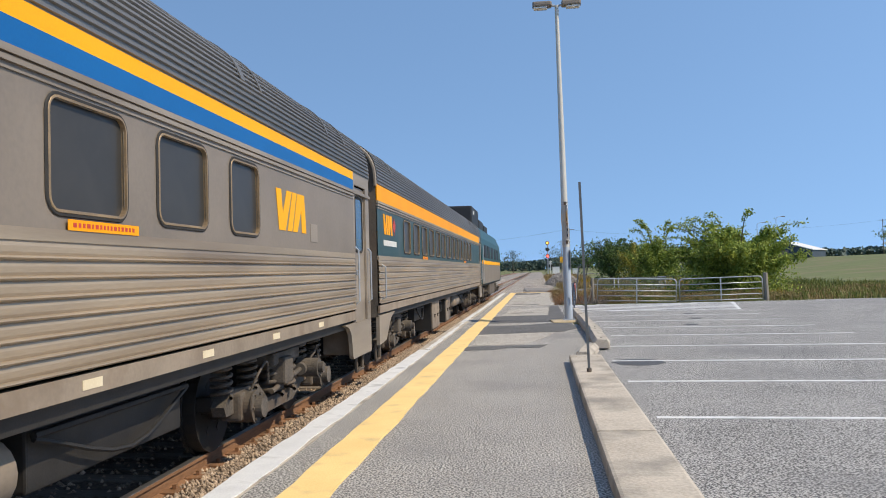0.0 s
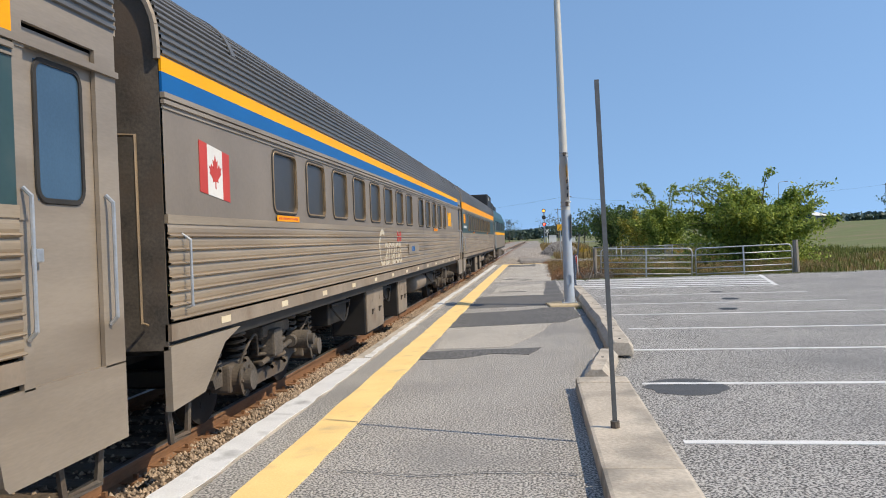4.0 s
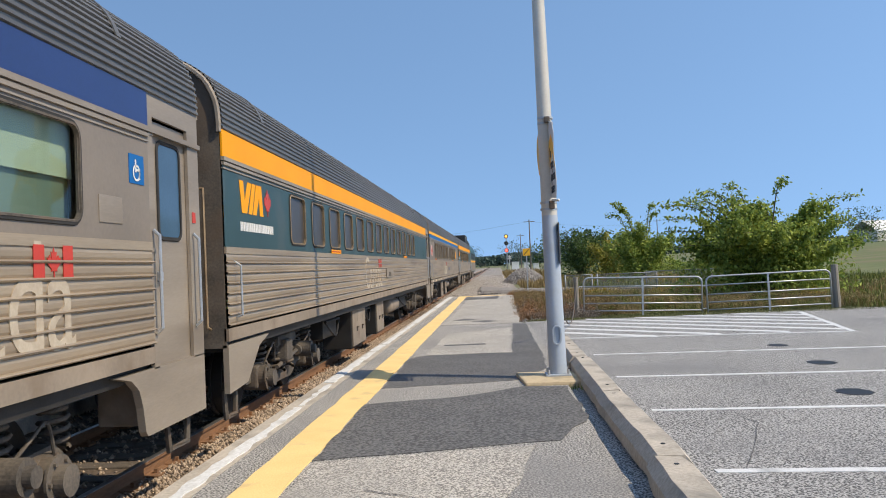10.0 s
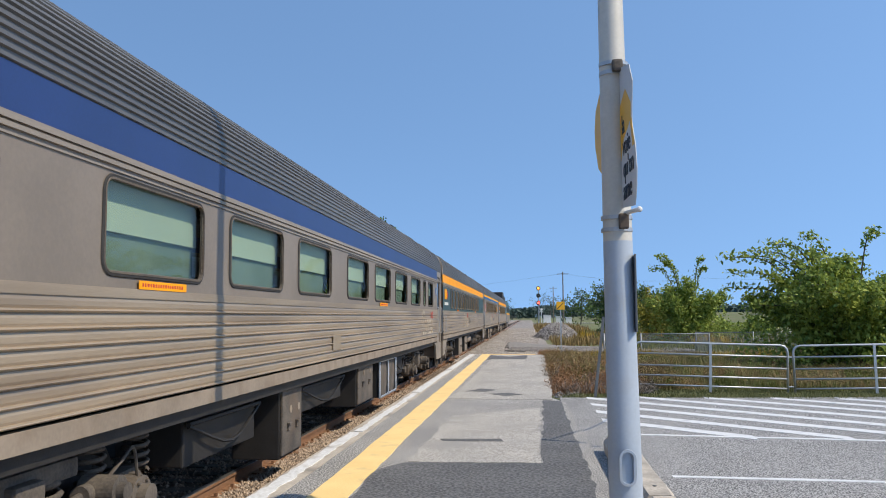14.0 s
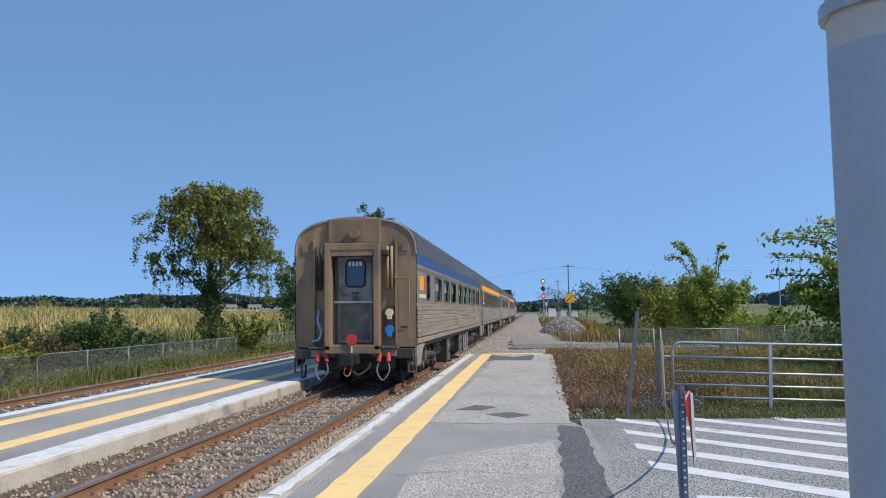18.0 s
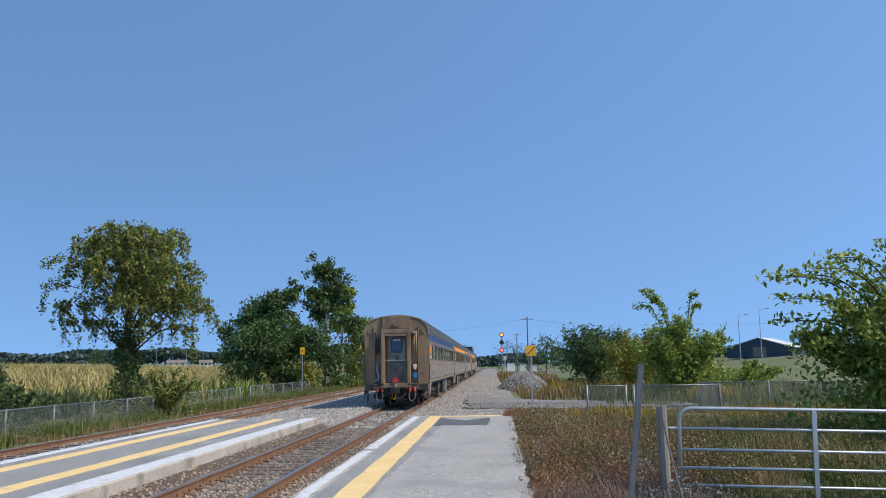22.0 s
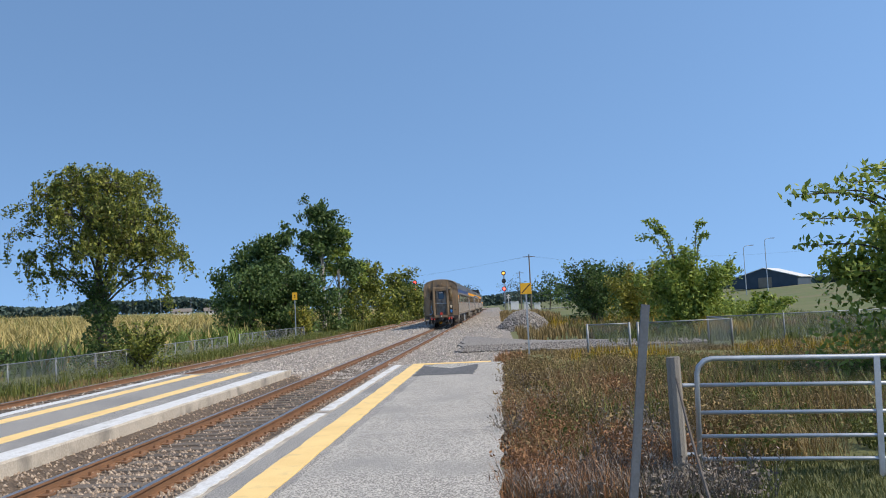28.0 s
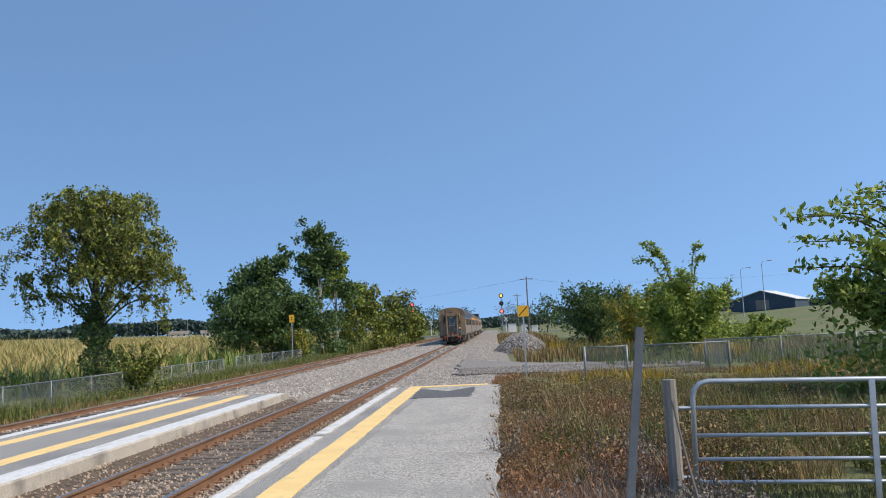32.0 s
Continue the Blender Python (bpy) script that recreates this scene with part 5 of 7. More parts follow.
def lamp_post():
    p = empty("lamp_post", pose(2.365, 21.37, 0), label="white painted steel lamp post with two lamp heads and signs", category="lamp post")
    # Blue-grey up to z 2.2, cream above.
    bm = bmesh.new()
    cyl(bm, (0, 0, 0.06), (-0.02, 0.012, 2.2), 0.122, 28, 0.106, caps=False)
    part("pole_foot", bm, "pole_blue", p, "pale blue-grey lower pole", smooth=True)
    bm = bmesh.new()
    cyl(bm, (-0.02, 0.012, 2.2), (-0.085, 0.05, 9.42), 0.1055, 28, 0.055, caps=False)
    part("pole", bm, "pole_cream", p, "cream upper pole", smooth=True)
    bm = bmesh.new()
    box(bm, -0.17, 0.17, -0.17, 0.17, 0.04, 0.07, 0.008)
    part("base_plate", bm, "pole_blue", p)
    for x in (-0.13, 0.13):
        for y in (-0.13, 0.13):
            bm = bmesh.new()
            cyl(bm, (x, y, 0.07), (x, y, 0.13), 0.02, 6)
            part("anchor_bolt", bm, "galv", p)
    part_name = "hand_hole"
    ring(part_name, 0.12, 0.26, 0.06, 0.02, 0.012, "pole_blue", p, Matrix.Translation((0, -0.124, 0.59)) @ Matrix.Rotation(radians(-90), 4, "Z"), "oval hand-hole cover")
    for z in (2.27, 2.36, 3.44, 3.51):
        bm = bmesh.new()
        cyl(bm, (-0.025, 0.012, z), (-0.025, 0.012, z + 0.028), 0.115 if z < 3 else 0.108, 20)
        part("strap", bm, "galv", p)
    bm = bmesh.new()
    box(bm, -0.025, 0.045, -0.165, -0.1, 2.28, 2.39, 0.012)
    part("bracket", bm, "grime", p)
    bm = bmesh.new()
    box(bm, -0.05, 0.03, -0.15, -0.09, 3.44, 3.53, 0.02)
    part("bracket", bm, "grime", p)
    for sx in (-1, 1):
        arm = empty("lamp_head")
        arm.parent = p
        arm.matrix_basis = pose(-0.085, 0.05, 9.4)
        bm = bmesh.new()
        cyl(bm, (0, 0, 0), (sx * 0.18, 0, 0.04), 0.035, 10)
        part("arm", bm, "pole_blue", arm)
        bm = bmesh.new()
        box(bm, sx * 0.14, sx * 0.72, -0.16, 0.16, -0.02, 0.14, 0.05)
        part("housing", bm, "grey_band", arm)
        bm = bmesh.new()
        box(bm, sx * 0.28, sx * 0.68, -0.13, 0.13, -0.07, -0.015, 0.02)
        part("lens", bm, "white", arm)
    # banner: two panels in one plane, on either side of the pole
    ban = empty("banner_sign")
    ban.parent = p
    ban.matrix_basis = Matrix.Translation((0.01, 0, 0.06)) @ Matrix.Rotation(radians(3), 4, "Z") @ Matrix(((0, 0, -1), (-1, 0, 0), (0, 1, 0))).to_4x4()
    near = [(0.06, 2.38), (0.58, 2.33), (0.65, 2.45), (0.67, 2.57), (0.63, 2.74), (0.53, 2.9), (0.54, 3.02), (0.58, 3.18), (0.46, 3.33), (0.06, 3.42)]
    far = [(-0.06, 2.62), (-0.4, 2.75), (-0.56, 2.95), (-0.58, 3.1), (-0.5, 3.24), (-0.06, 3.38)]
    flat("panel", near, 0.005, Matrix(), "banner", ban, "grey printed banner panel")
    flat("panel", far, 0.005, Matrix.Translation((0, 0, 0.1)), "sign_yellow", ban, "yellow printed banner panel")
    flat("printed_swirl", [(0.06, 2.7), (0.2, 2.86), (0.36, 2.9), (0.5, 2.95), (0.5, 3.05), (0.3, 3.2), (0.06, 3.12)], 0.002, Matrix.Translation((0, 0, 0.0045)), "sign_yellow", ban)
    flat("printed_swirl", [(0.54, 2.74), (0.61, 2.74), (0.52, 2.94), (0.46, 2.94)], 0.002, Matrix.Translation((0, 0, 0.0045)), "sign_yellow", ban)
    for text, x, z in (("la", 0.2, 2.96), ("voie", 0.32, 2.8), ("qu'on", 0.38, 2.64), ("aime", 0.33, 2.48)):
        words("slogan", text, 0.2, Matrix.Translation((x, z, 0.0085)), "ink", ban, "dark printed words", depth=0.002, squeeze=0.9)
    bm = bmesh.new()
    cyl(bm, (0.03, -0.08, 2.4), (0.06, -0.6, 2.36), 0.016, 10)
    bmesh.ops.create_icosphere(bm, subdivisions=2, radius=0.02, matrix=Matrix.Translation((0.06, -0.6, 2.36)))
    part("banner_rod", bm, "white", p)
    bm = bmesh.new()
    box(bm, -0.008, 0.008, 0.0, 0.22, 1.54, 2.1, 0.006)
    plate = part("notice_plate", bm, "post_dark", p, "dark grey notice plate strapped to the pole")
    plate.matrix_basis = pose(0.085, -0.12, 0, 0, 0, -5)


lamp_post()
bm = bmesh.new()
box(bm, -0.42, 0.36, -0.55, 0.5, -0.05, 0.045, 0.03)
for q in bm.verts:
    q.co.x += 0.05 * math.sin(9 * q.co.y)
t = part("concrete_footing", bm, "cream_edge")
t.matrix_basis = pose(2.27, 21.27, 0)
tagged(t, "worn cream concrete footing under the lamp post", "footing")

KERB_Z = 0.13


def kerb_slab():
    o = empty("kerb_slab", pose(0, 0, 0), label="long raised concrete kerb slab beside the car park", category="kerb")
    rnd = random.Random(8)
    y = -14.0
    while y < 10.5:
        y2 = min(y + 3.05, 10.75)
        bm = bmesh.new()
        box(bm, 1.985, 2.515, y + 0.008, y2 - 0.008, -0.05, KERB_Z + rnd.uniform(-0.004, 0.004), 0.03)
        part("kerb_piece", bm, "concrete", o)
        y = y2


kerb_slab()


def wheel_stop(x, y0, y1, h=0.19, w=0.34, turn=0.0, label="worn concrete kerb block with chamfered top"):
    bm = bmesh.new()
    L = y1 - y0
    prof = [(-w / 2, 0), (w / 2, 0), (w / 2, h * 0.55), (w / 2 - 0.07, h), (-w / 2 + 0.07, h), (-w / 2, h * 0.55)]
    n = 9
    rnd = random.Random(int(y0 * 10))
    rings = []
    for i in range(n + 1):
        yy = -L / 2 + L * i / n
        k = 0.9 if i in (0, n) else 1.0
        rings.append([bm.verts.new((px * k + rnd.uniform(-0.007, 0.007), yy + rnd.uniform(-0.01, 0.01), max(0, pz * k + (rnd.uniform(-0.006, 0.006) if pz else 0)))) for px, pz in prof])
    for a, b in zip(rings, rings[1:]):
        for k in range(6):
            bm.faces.new((a[k], b[k], b[(k + 1) % 6], a[(k + 1) % 6]))
    bm.faces.new(rings[0])
    bm.faces.new(rings[-1][::-1])
    bmesh.ops.recalc_face_normals(bm, faces=bm.faces)
    o = part("kerb_block", bm, "concrete")
    o.matrix_basis = pose(x, (y0 + y1) / 2, -0.002, 0, 0, turn)
    tagged(o, label, "kerb", group="kerb blocks of the car park")
    for q in (-L / 2 + 0.3, 0.0, L / 2 - 0.3):
        bm = bmesh.new()
        cyl(bm, (0, q, h - 0.03), (0, q, h + 0.002), 0.018, 10)
        part("pin_hole", bm, "black", o)
    return o


wheel_stop(2.73, 13.1, 16.1, turn=-1.0)
wheel_stop(2.77, 16.12, 19.1, turn=0.6)
wheel_stop(2.77, 19.12, 22.35)
wheel_stop(2.75, 22.37, 25.85)
wheel_stop(2.36, 11.1, 12.75, 0.16, 0.28, -9.0, "short broken concrete kerb block")

bm = bmesh.new()
box(bm, -0.017, 0.017, -0.012, 0.012, 0, 2.64)
t = part("steel_post", bm, "post_dark")
t.matrix_basis = pose(2.175, 8.44, KERB_Z, 0, -1.2, 0)
tagged(t, "thin dark steel post standing in the kerb slab", "post")
bm = bmesh.new()
cyl(bm, (0, 0, 0), (0, 0, 0.05), 0.035, 10)
part("post_socket", bm, "grime", t)


def marker_post():
    o = empty("marker_post", pose(2.745, 26.2, 0.06), label="blue-grey perforated steel marker post with torn red and white reflector", category="post")
    bm = bmesh.new()
    box(bm, -0.022, 0.022, -0.02, 0.02, 0, 1.0, 0.004)
    part("channel", bm, "post_blue", o)
    for k in range(16):
        bm = bmesh.new()
        cyl(bm, (0, -0.022, 0.1 + 0.055 * k), (0, -0.019, 0.1 + 0.055 * k), 0.009, 8)
        part("punched_hole", bm, "white", o)
    flat("reflector", [(0.01, 0.98), (0.06, 0.97), (0.07, 0.62), (0.065, 0.4), (0.045, 0.7), (0.005, 0.9)], 0.01, Matrix.Translation((0, -0.03, 0)) @ Matrix.Rotation(radians(90), 4, "X"), "red", o, "torn red reflective sheet")
    flat("reflector_stripe", [(0.055, 0.97), (0.075, 0.96), (0.085, 0.5), (0.07, 0.4), (0.06, 0.66)], 0.012, Matrix.Translation((0, -0.034, 0)) @ Matrix.Rotation(radians(90), 4, "X"), "white", o)
    flat("reflector_stripe", [(0.015, 0.94), (0.05, 0.985), (0.05, 0.965), (0.015, 0.9)], 0.012, Matrix.Translation((0, -0.034, 0)) @ Matrix.Rotation(radians(90), 4, "X"), "white", o)
    flat("flap", [(-0.075, 0.97), (-0.02, 0.98), (-0.02, 0.02), (-0.035, 0.02)], 0.008, Matrix.Translation((0, 0.02, 0)) @ Matrix.Rotation(radians(90), 4, "X"), "flap_grey", o, "bent grey sheet")
    bm = bmesh.new()
    box(bm, 0.02, 0.06, -0.02, 0.04, 0.96, 1.02, 0.01)
    part("clamp", bm, "black", o)


marker_post()


def gate(x0, x1, y, z, tilt, label):
    g = empty("metal_gate", pose(x0, y, z, 0, tilt, 0), label=label, category="gate", group="tube gates of the car park")
    w = x1 - x0
    r = 0.16
    bm = bmesh.new()
    pipe(bm, [(0.03, 0, -0.02), (0.03, 0, 1.22 - r), *[(0.03 + r - r * math.cos(radians(a)), 0, 1.22 - r + r * math.sin(radians(a))) for a in (30, 60)], (0.03 + r, 0, 1.22), (w - 0.03 - r, 0, 1.22), *[(w - 0.03 - r + r * math.sin(radians(a)), 0, 1.22 - r + r * math.cos(radians(a))) for a in (30, 60)], (w - 0.03, 0, 1.22 - r), (w - 0.03, 0, -0.02)], 0.027, 10)
    part("outer_tube", bm, "galv", g, smooth=True)
    for zz in (0.95, 0.67, 0.43, 0.2, -0.02):
        bm = bmesh.new()
        cyl(bm, (0.03, 0, zz), (w - 0.03, 0, zz), 0.021, 8)
        part("bar", bm, "galv", g, smooth=True)
    bm = bmesh.new()
    box(bm, w / 2 - 0.03, w / 2 + 0.03, -0.028, -0.016, -0.04, 1.22)
    part("upright", bm, "galv", g)
    for zz in (0.95, 0.25):
        bm = bmesh.new()
        cyl(bm, (0.0, 0, zz), (-0.12, 0, zz), 0.02, 8)
        part("hinge", bm, "galv", g)
    return g


gate(4.17, 7.81, 35.7, -0.19, 1.6, "galvanised tube farm gate, closed")
gate(7.93, 11.68, 35.72, -0.3, -0.9, "galvanised tube farm gate, closed")


def wood_post(x, y, h, r, lean, label):
    bm = bmesh.new()
    cyl(bm, (0, 0, -0.3), (0, 0, h), r, 10, r * 0.93)
    for q in bm.verts:
        q.co.x += 0.008 * math.sin(7 * q.co.z + 3 * q.co.y)
    o = part("gate_post", bm, "wood_grey")
    o.matrix_basis = pose(x, y, -0.07, 0, lean, 0)
    tagged(o, label, "post", group="gate posts")


wood_post(4.0, 35.65, 1.13, 0.075, -1.0, "weathered grey wooden gate post with a chain")
wood_post(11.83, 35.8, 1.2, 0.11, -2.0, "thick weathered grey wooden gate post")
bm = bmesh.new()
a, b = Vector((3.98, 35.5, 0.85)), Vector((2.77, 26.24, 0.95))
pipe(bm, [a.lerp(b, i / 24) - Vector((0, 0, 3.5 * (i / 24) * (1 - i / 24))) for i in range(25)], 0.013, 6)
tagged(part("barrier_chain", bm, "grime"), "dark sagging chain between gate post and marker post", "chain")
bm = bmesh.new()
box(bm, -0.028, 0.028, -0.02, 0.02, -0.3, 1.72)
t = part("leaning_post", bm, "post_dark")
t.matrix_basis = pose(3.04, 32.85, -0.07, 0, 7.0, 0)
tagged(t, "leaning dark steel post in the grass", "post")


M["net"] = surf("net", (0.34, 0.35, 0.36), (0.24, 0.25, 0.26), 6, 0.6, 0.4)
M["fence_post"] = surf("fence_post", (0.3, 0.32, 0.33), (0.2, 0.21, 0.22), 6, 0.55, 0.5)


def chain_fence(pts, h, label, mesh=True, step=2.6, base=-0.3):
    """Chain-link fence: posts, top rail and a woven net between them."""
    f = empty("chain_link_fence", label=label, category="fence")
    for (xa, ya), (xb, yb) in zip(pts, pts[1:]):
        L = math.hypot(xb - xa, yb - ya)
        n = max(1, round(L / step))
        for i in range(n + 1):
            x, y = xa + (xb - xa) * i / n, ya + (yb - ya) * i / n
            bm = bmesh.new()
            cyl(bm, (x, y, base - 0.2), (x, y, base + h + 0.04), 0.042 if i in (0, n) else 0.028, 8)
            part("post", bm, "fence_post", f, smooth=True)
        bm = bmesh.new()
        cyl(bm, (xa, ya, base + h), (xb, yb, base + h), 0.022, 6)
        part("top_rail", bm, "fence_post", f, smooth=True)
        if mesh:
            dx, dy = (xb - xa) / L, (yb - ya) / L
            verts, faces = [], []
            gap = 0.1
            k = -h
            while k < L:
                for s in (0, 1):
                    u0, z0, u1, z1 = (k, 0, k + h, h) if s == 0 else (k + h, 0, k, h)
                    def clip(u, z, v, q):
                        if u < 0:
                            return (0, z + (q - z) * (0 - u) / (v - u))
                        if u > L:
                            return (L, z + (q - z) * (L - u) / (v - u))
                        return (u, z)
                    if max(u0, u1) <= 0 or min(u0, u1) >= L:
                        continue
                    a, b = clip(u0, z0, u1, z1), clip(u1, z1, u0, z0)
                    w = 0.006
                    i0 = len(verts)
                    for u, z in (a, b):
                        verts += [(xa + dx * (u - w), ya + dy * (u - w), base + z), (xa + dx * (u + w), ya + dy * (u + w), base + z)]
                    faces.append((i0, i0 + 1, i0 + 3, i0 + 2))
                k += gap
            o = raw("wire_net", verts, faces, "net", f, "galvanised woven wire")
            o["kind"] = "stuff"
    return f


chain_fence([(5.42, 57.2), (6.9, 57.0)], 1.2, "galvanised chain-link fence panel among the weeds", step=1.5, base=-0.45)
chain_fence([(7.2, 57.0), (10.5, 57.0), (10.55, 60.5), (19.6, 61.0)], 1.2, "galvanised chain-link fence among the weeds", base=-0.45)
chain_fence([(-14.6, 36.0), (-14.4, 60.0), (-14.9, 78.0)], 1.0, "grey chain-link fence beside the corn field", base=-0.6, step=3.0)
chain_fence([(-15.4, 82.0), (-15.0, 99.0)], 1.0, "sagging chain-link fence by the trees", base=-0.6, step=3.0)


def small_sign(name, x, y, z, w, h, base, post_r, fig, label):
    o = empty(name, pose(x, y, base), label=label, category="sign")
    bm = bmesh.new()
    box(bm, -post_r, post_r, -0.01, 0.015, -0.2, z - base + h / 2)
    part("post", bm, "galv", o)
    bm = bmesh.new()
    box(bm, -w / 2, w / 2, -0.022, -0.012, z - base - h / 2, z - base + h / 2, 0.003)
    part("plate", bm, "sign_yellow", o, "yellow sign plate")
    if fig == "slash":
        flat("stripe", [(-w * 0.42, -h * 0.36), (-w * 0.36, -h * 0.42), (w * 0.42, h * 0.36), (w * 0.36, h * 0.42)], 0.004, Matrix.Translation((0, -0.022, z - base)) @ Matrix.Rotation(radians(90), 4, "X"), "black", o)
    else:
        for q in (-0.12, 0.1):
            flat("stripe", [(-w * 0.14, h * (q - 0.05)), (w * 0.14, h * (q - 0.05)), (w * 0.14, h * (q + 0.07)), (-w * 0.14, h * (q + 0.07))], 0.004, Matrix.Translation((0, -0.022, z - base)) @ Matrix.Rotation(radians(90), 4, "X"), "black", o)


small_sign("warning_sign", 3.33, 58.5, 2.2, 0.42, 0.42, -0.4, 0.03, "slash", "square yellow sign with a black slash on a steel post")
small_sign("track_sign", -14.4, 93.7, 3.05, 0.42, 0.62, -0.7, 0.035, "mark", "yellow trackside sign with a black mark on a post")


# ---- the far line: signals, poles, crossing ----
M["lamp_red"] = glow("lamp_red", (1.0, 0.06, 0.04), 6.5)
M["lamp_amber"] = glow("lamp_amber", (1.0, 0.4, 0.06), 2.0)
M["pole_wood"] = surf("pole_wood", (0.2, 0.17, 0.14), (0.13, 0.11, 0.09), 3, 0.9, 0, 0.2)


def signal_mast(x, y, top, lamps, label):
    o = empty("railway_signal", pose(x, y, -0.5), label=label, category="signal", group="railway signals")
    bm = bmesh.new()
    cyl(bm, (0, 0, 0), (0, 0, top + 0.5), 0.08, 8)
    part("mast", bm, "galv", o)
    bm = bmesh.new()
    box(bm, 0.12, 0.18, -0.25, 0.25, 0, top)
    part("ladder", bm, "galv", o)
    for k, lamp in enumerate(lamps):
        z = top + 0.3 - 1.45 * k
        bm = bmesh.new()
        cyl(bm, (0, -0.2, z), (0, -0.26, z), 0.42, 16)
        hd = part("signal_head", bm, "black", o)
        bm = bmesh.new()
        cyl(bm, (0, -0.27, z), (0, -0.3, z), 0.25 if lamp else 0.1, 14)
        part("signal_lamp", bm, lamp or "post_dark", hd)
        bm = bmesh.new()
        box(bm, -0.16, 0.16, -0.2, 0.1, z - 0.2, z + 0.2, 0.03)
        part("lamp_case", bm, "black", hd)


signal_mast(3.6, 180, 7.4, ("lamp_amber", None, "lamp_red"), "three-headed railway signal showing amber over red")
signal_mast(-13.4, 184, 6.6, ("lamp_red", "lamp_red", "lamp_red"), "three-headed railway signal showing red")


def utility_pole(x, y, h, base, arms=1):
    o = empty("utility_pole", pose(x, y, base), label="grey wooden utility pole with a crossarm", category="pole", group="utility poles")
    bm = bmesh.new()
    cyl(bm, (0, 0, -0.3), (0, 0, h), 0.15, 8, 0.1)
    part("pole", bm, "pole_wood", o)
    for k in range(arms):
        bm = bmesh.new()
        box(bm, -1.1, 1.1, -0.06, 0.06, h - 0.5 - 0.8 * k, h - 0.38 - 0.8 * k)
        part("crossarm", bm, "pole_wood", o)
    return (x, y, base + h)


tops = [utility_pole(8.2, 173, 10.6, -0.5), utility_pole(48, 250, 11.5, 1.0), utility_pole(110, 270, 11.5, 3.0), utility_pole(180, 290, 12, 3.0), utility_pole(8.6, 250, 10.5, -0.5), utility_pole(-60, 290, 11, -0.7)]
for k, (a, b) in enumerate(((0, 1), (1, 2), (2, 3), (0, 5))):
    bm = bmesh.new()
    pa, pb = Vector(tops[a]), Vector(tops[b])
    for off in (-0.9, 0.9):
        pts = [pa.lerp(pb, i / 10) + Vector((0, off, -0.35 - 1.2 * (1 - (2 * i / 10 - 1) ** 2))) for i in range(11)]
        for q, r in zip(pts, pts[1:]):
            cyl(bm, q, r, 0.007, 4, caps=False)
    tagged(part("overhead_wires", bm, "black"), "thin sagging overhead wires between poles", "wires", kind="stuff")


def road_lamp(x, y, h, base):
    bm = bmesh.new()
    cyl(bm, (0, 0, -0.3), (0, 0, h), 0.11, 8, 0.07)
    pipe(bm, arc([(0, 0, h), (0.4, 0, h + 0.4), (1.6, 0, h + 0.5)], 4), 0.05, 6)
    o = part("road_lamp", bm, "galv")
    o.matrix_basis = pose(x, y, base)
    tagged(o, "tall grey road lamp beside the far road", "lamp post", group="far road lamps")
    bm = bmesh.new()
    box(bm, 1.3, 2.1, -0.15, 0.15, h + 0.42, h + 0.56)
    part("lamp_head", bm, "grey_band", o)


for x, y, h, b in ((55, 205, 10, 1.2), (59.5, 205, 11, 1.6), (108, 206, 11, 3.2), (-150, 390, 8, -0.8), (-136, 390, 8, -0.8), (-122, 392, 8, -0.8), (-108, 392, 8, -0.8), (-92, 394, 8, -0.8), (-78, 394, 9, -0.8), (-66, 396, 9, -0.8)):
    road_lamp(x, y, h, ground_height(x, y))


def crossing():
    for x, y in ((5.4, 262), (-16.5, 268)):
        o = empty("crossing_signal", pose(x, y, -0.5), label="white level-crossing mast with crossed boards and lamps", category="signal", group="crossing signals")
        bm = bmesh.new()
        cyl(bm, (0, 0, 0), (0, 0, 4.6), 0.1, 8)
        part("mast", bm, "white", o)
        for a in (45, -45):
            bm = bmesh.new()
            box(bm, -0.75, 0.75, -0.03, 0.0, -0.12, 0.12, 0, Matrix.Translation((0, -0.1, 3.9)) @ Matrix.Rotation(radians(a), 4, "Y"))
            part("crossbuck_board", bm, "white", o)
        for s in (-0.45, 0.45):
            bm = bmesh.new()
            cyl(bm, (s, -0.1, 2.8), (s, -0.2, 2.8), 0.3, 12)
            part("flasher", bm, "black", o)
    for x, y, w, h in ((7.0, 258, 2.2, 2.4), (10.0, 190, 1.2, 1.8), (9.6, 236, 1.6, 2.0)):
        bm = bmesh.new()
        box(bm, -w / 2, w / 2, -0.8, 0.8, 0, h, 0.05)
        box(bm, -w / 2 - 0.1, w / 2 + 0.1, -0.9, 0.9, h, h + 0.08)
        o = part("signal_cabinet", bm, "white")
        o.matrix_basis = pose(x, y, -0.45)
        tagged(o, "pale steel signal equipment cabinet beside the line", "cabinet", group="signal cabinets")


crossing()
prism("far_road", [(-400, 255), (400, 255), (400, 264), (-400, 264)], -0.9, -0.33, "lot")
tagged(bpy.data.objects["far_road"], "grey road crossing the line far off", "road", kind="structure")


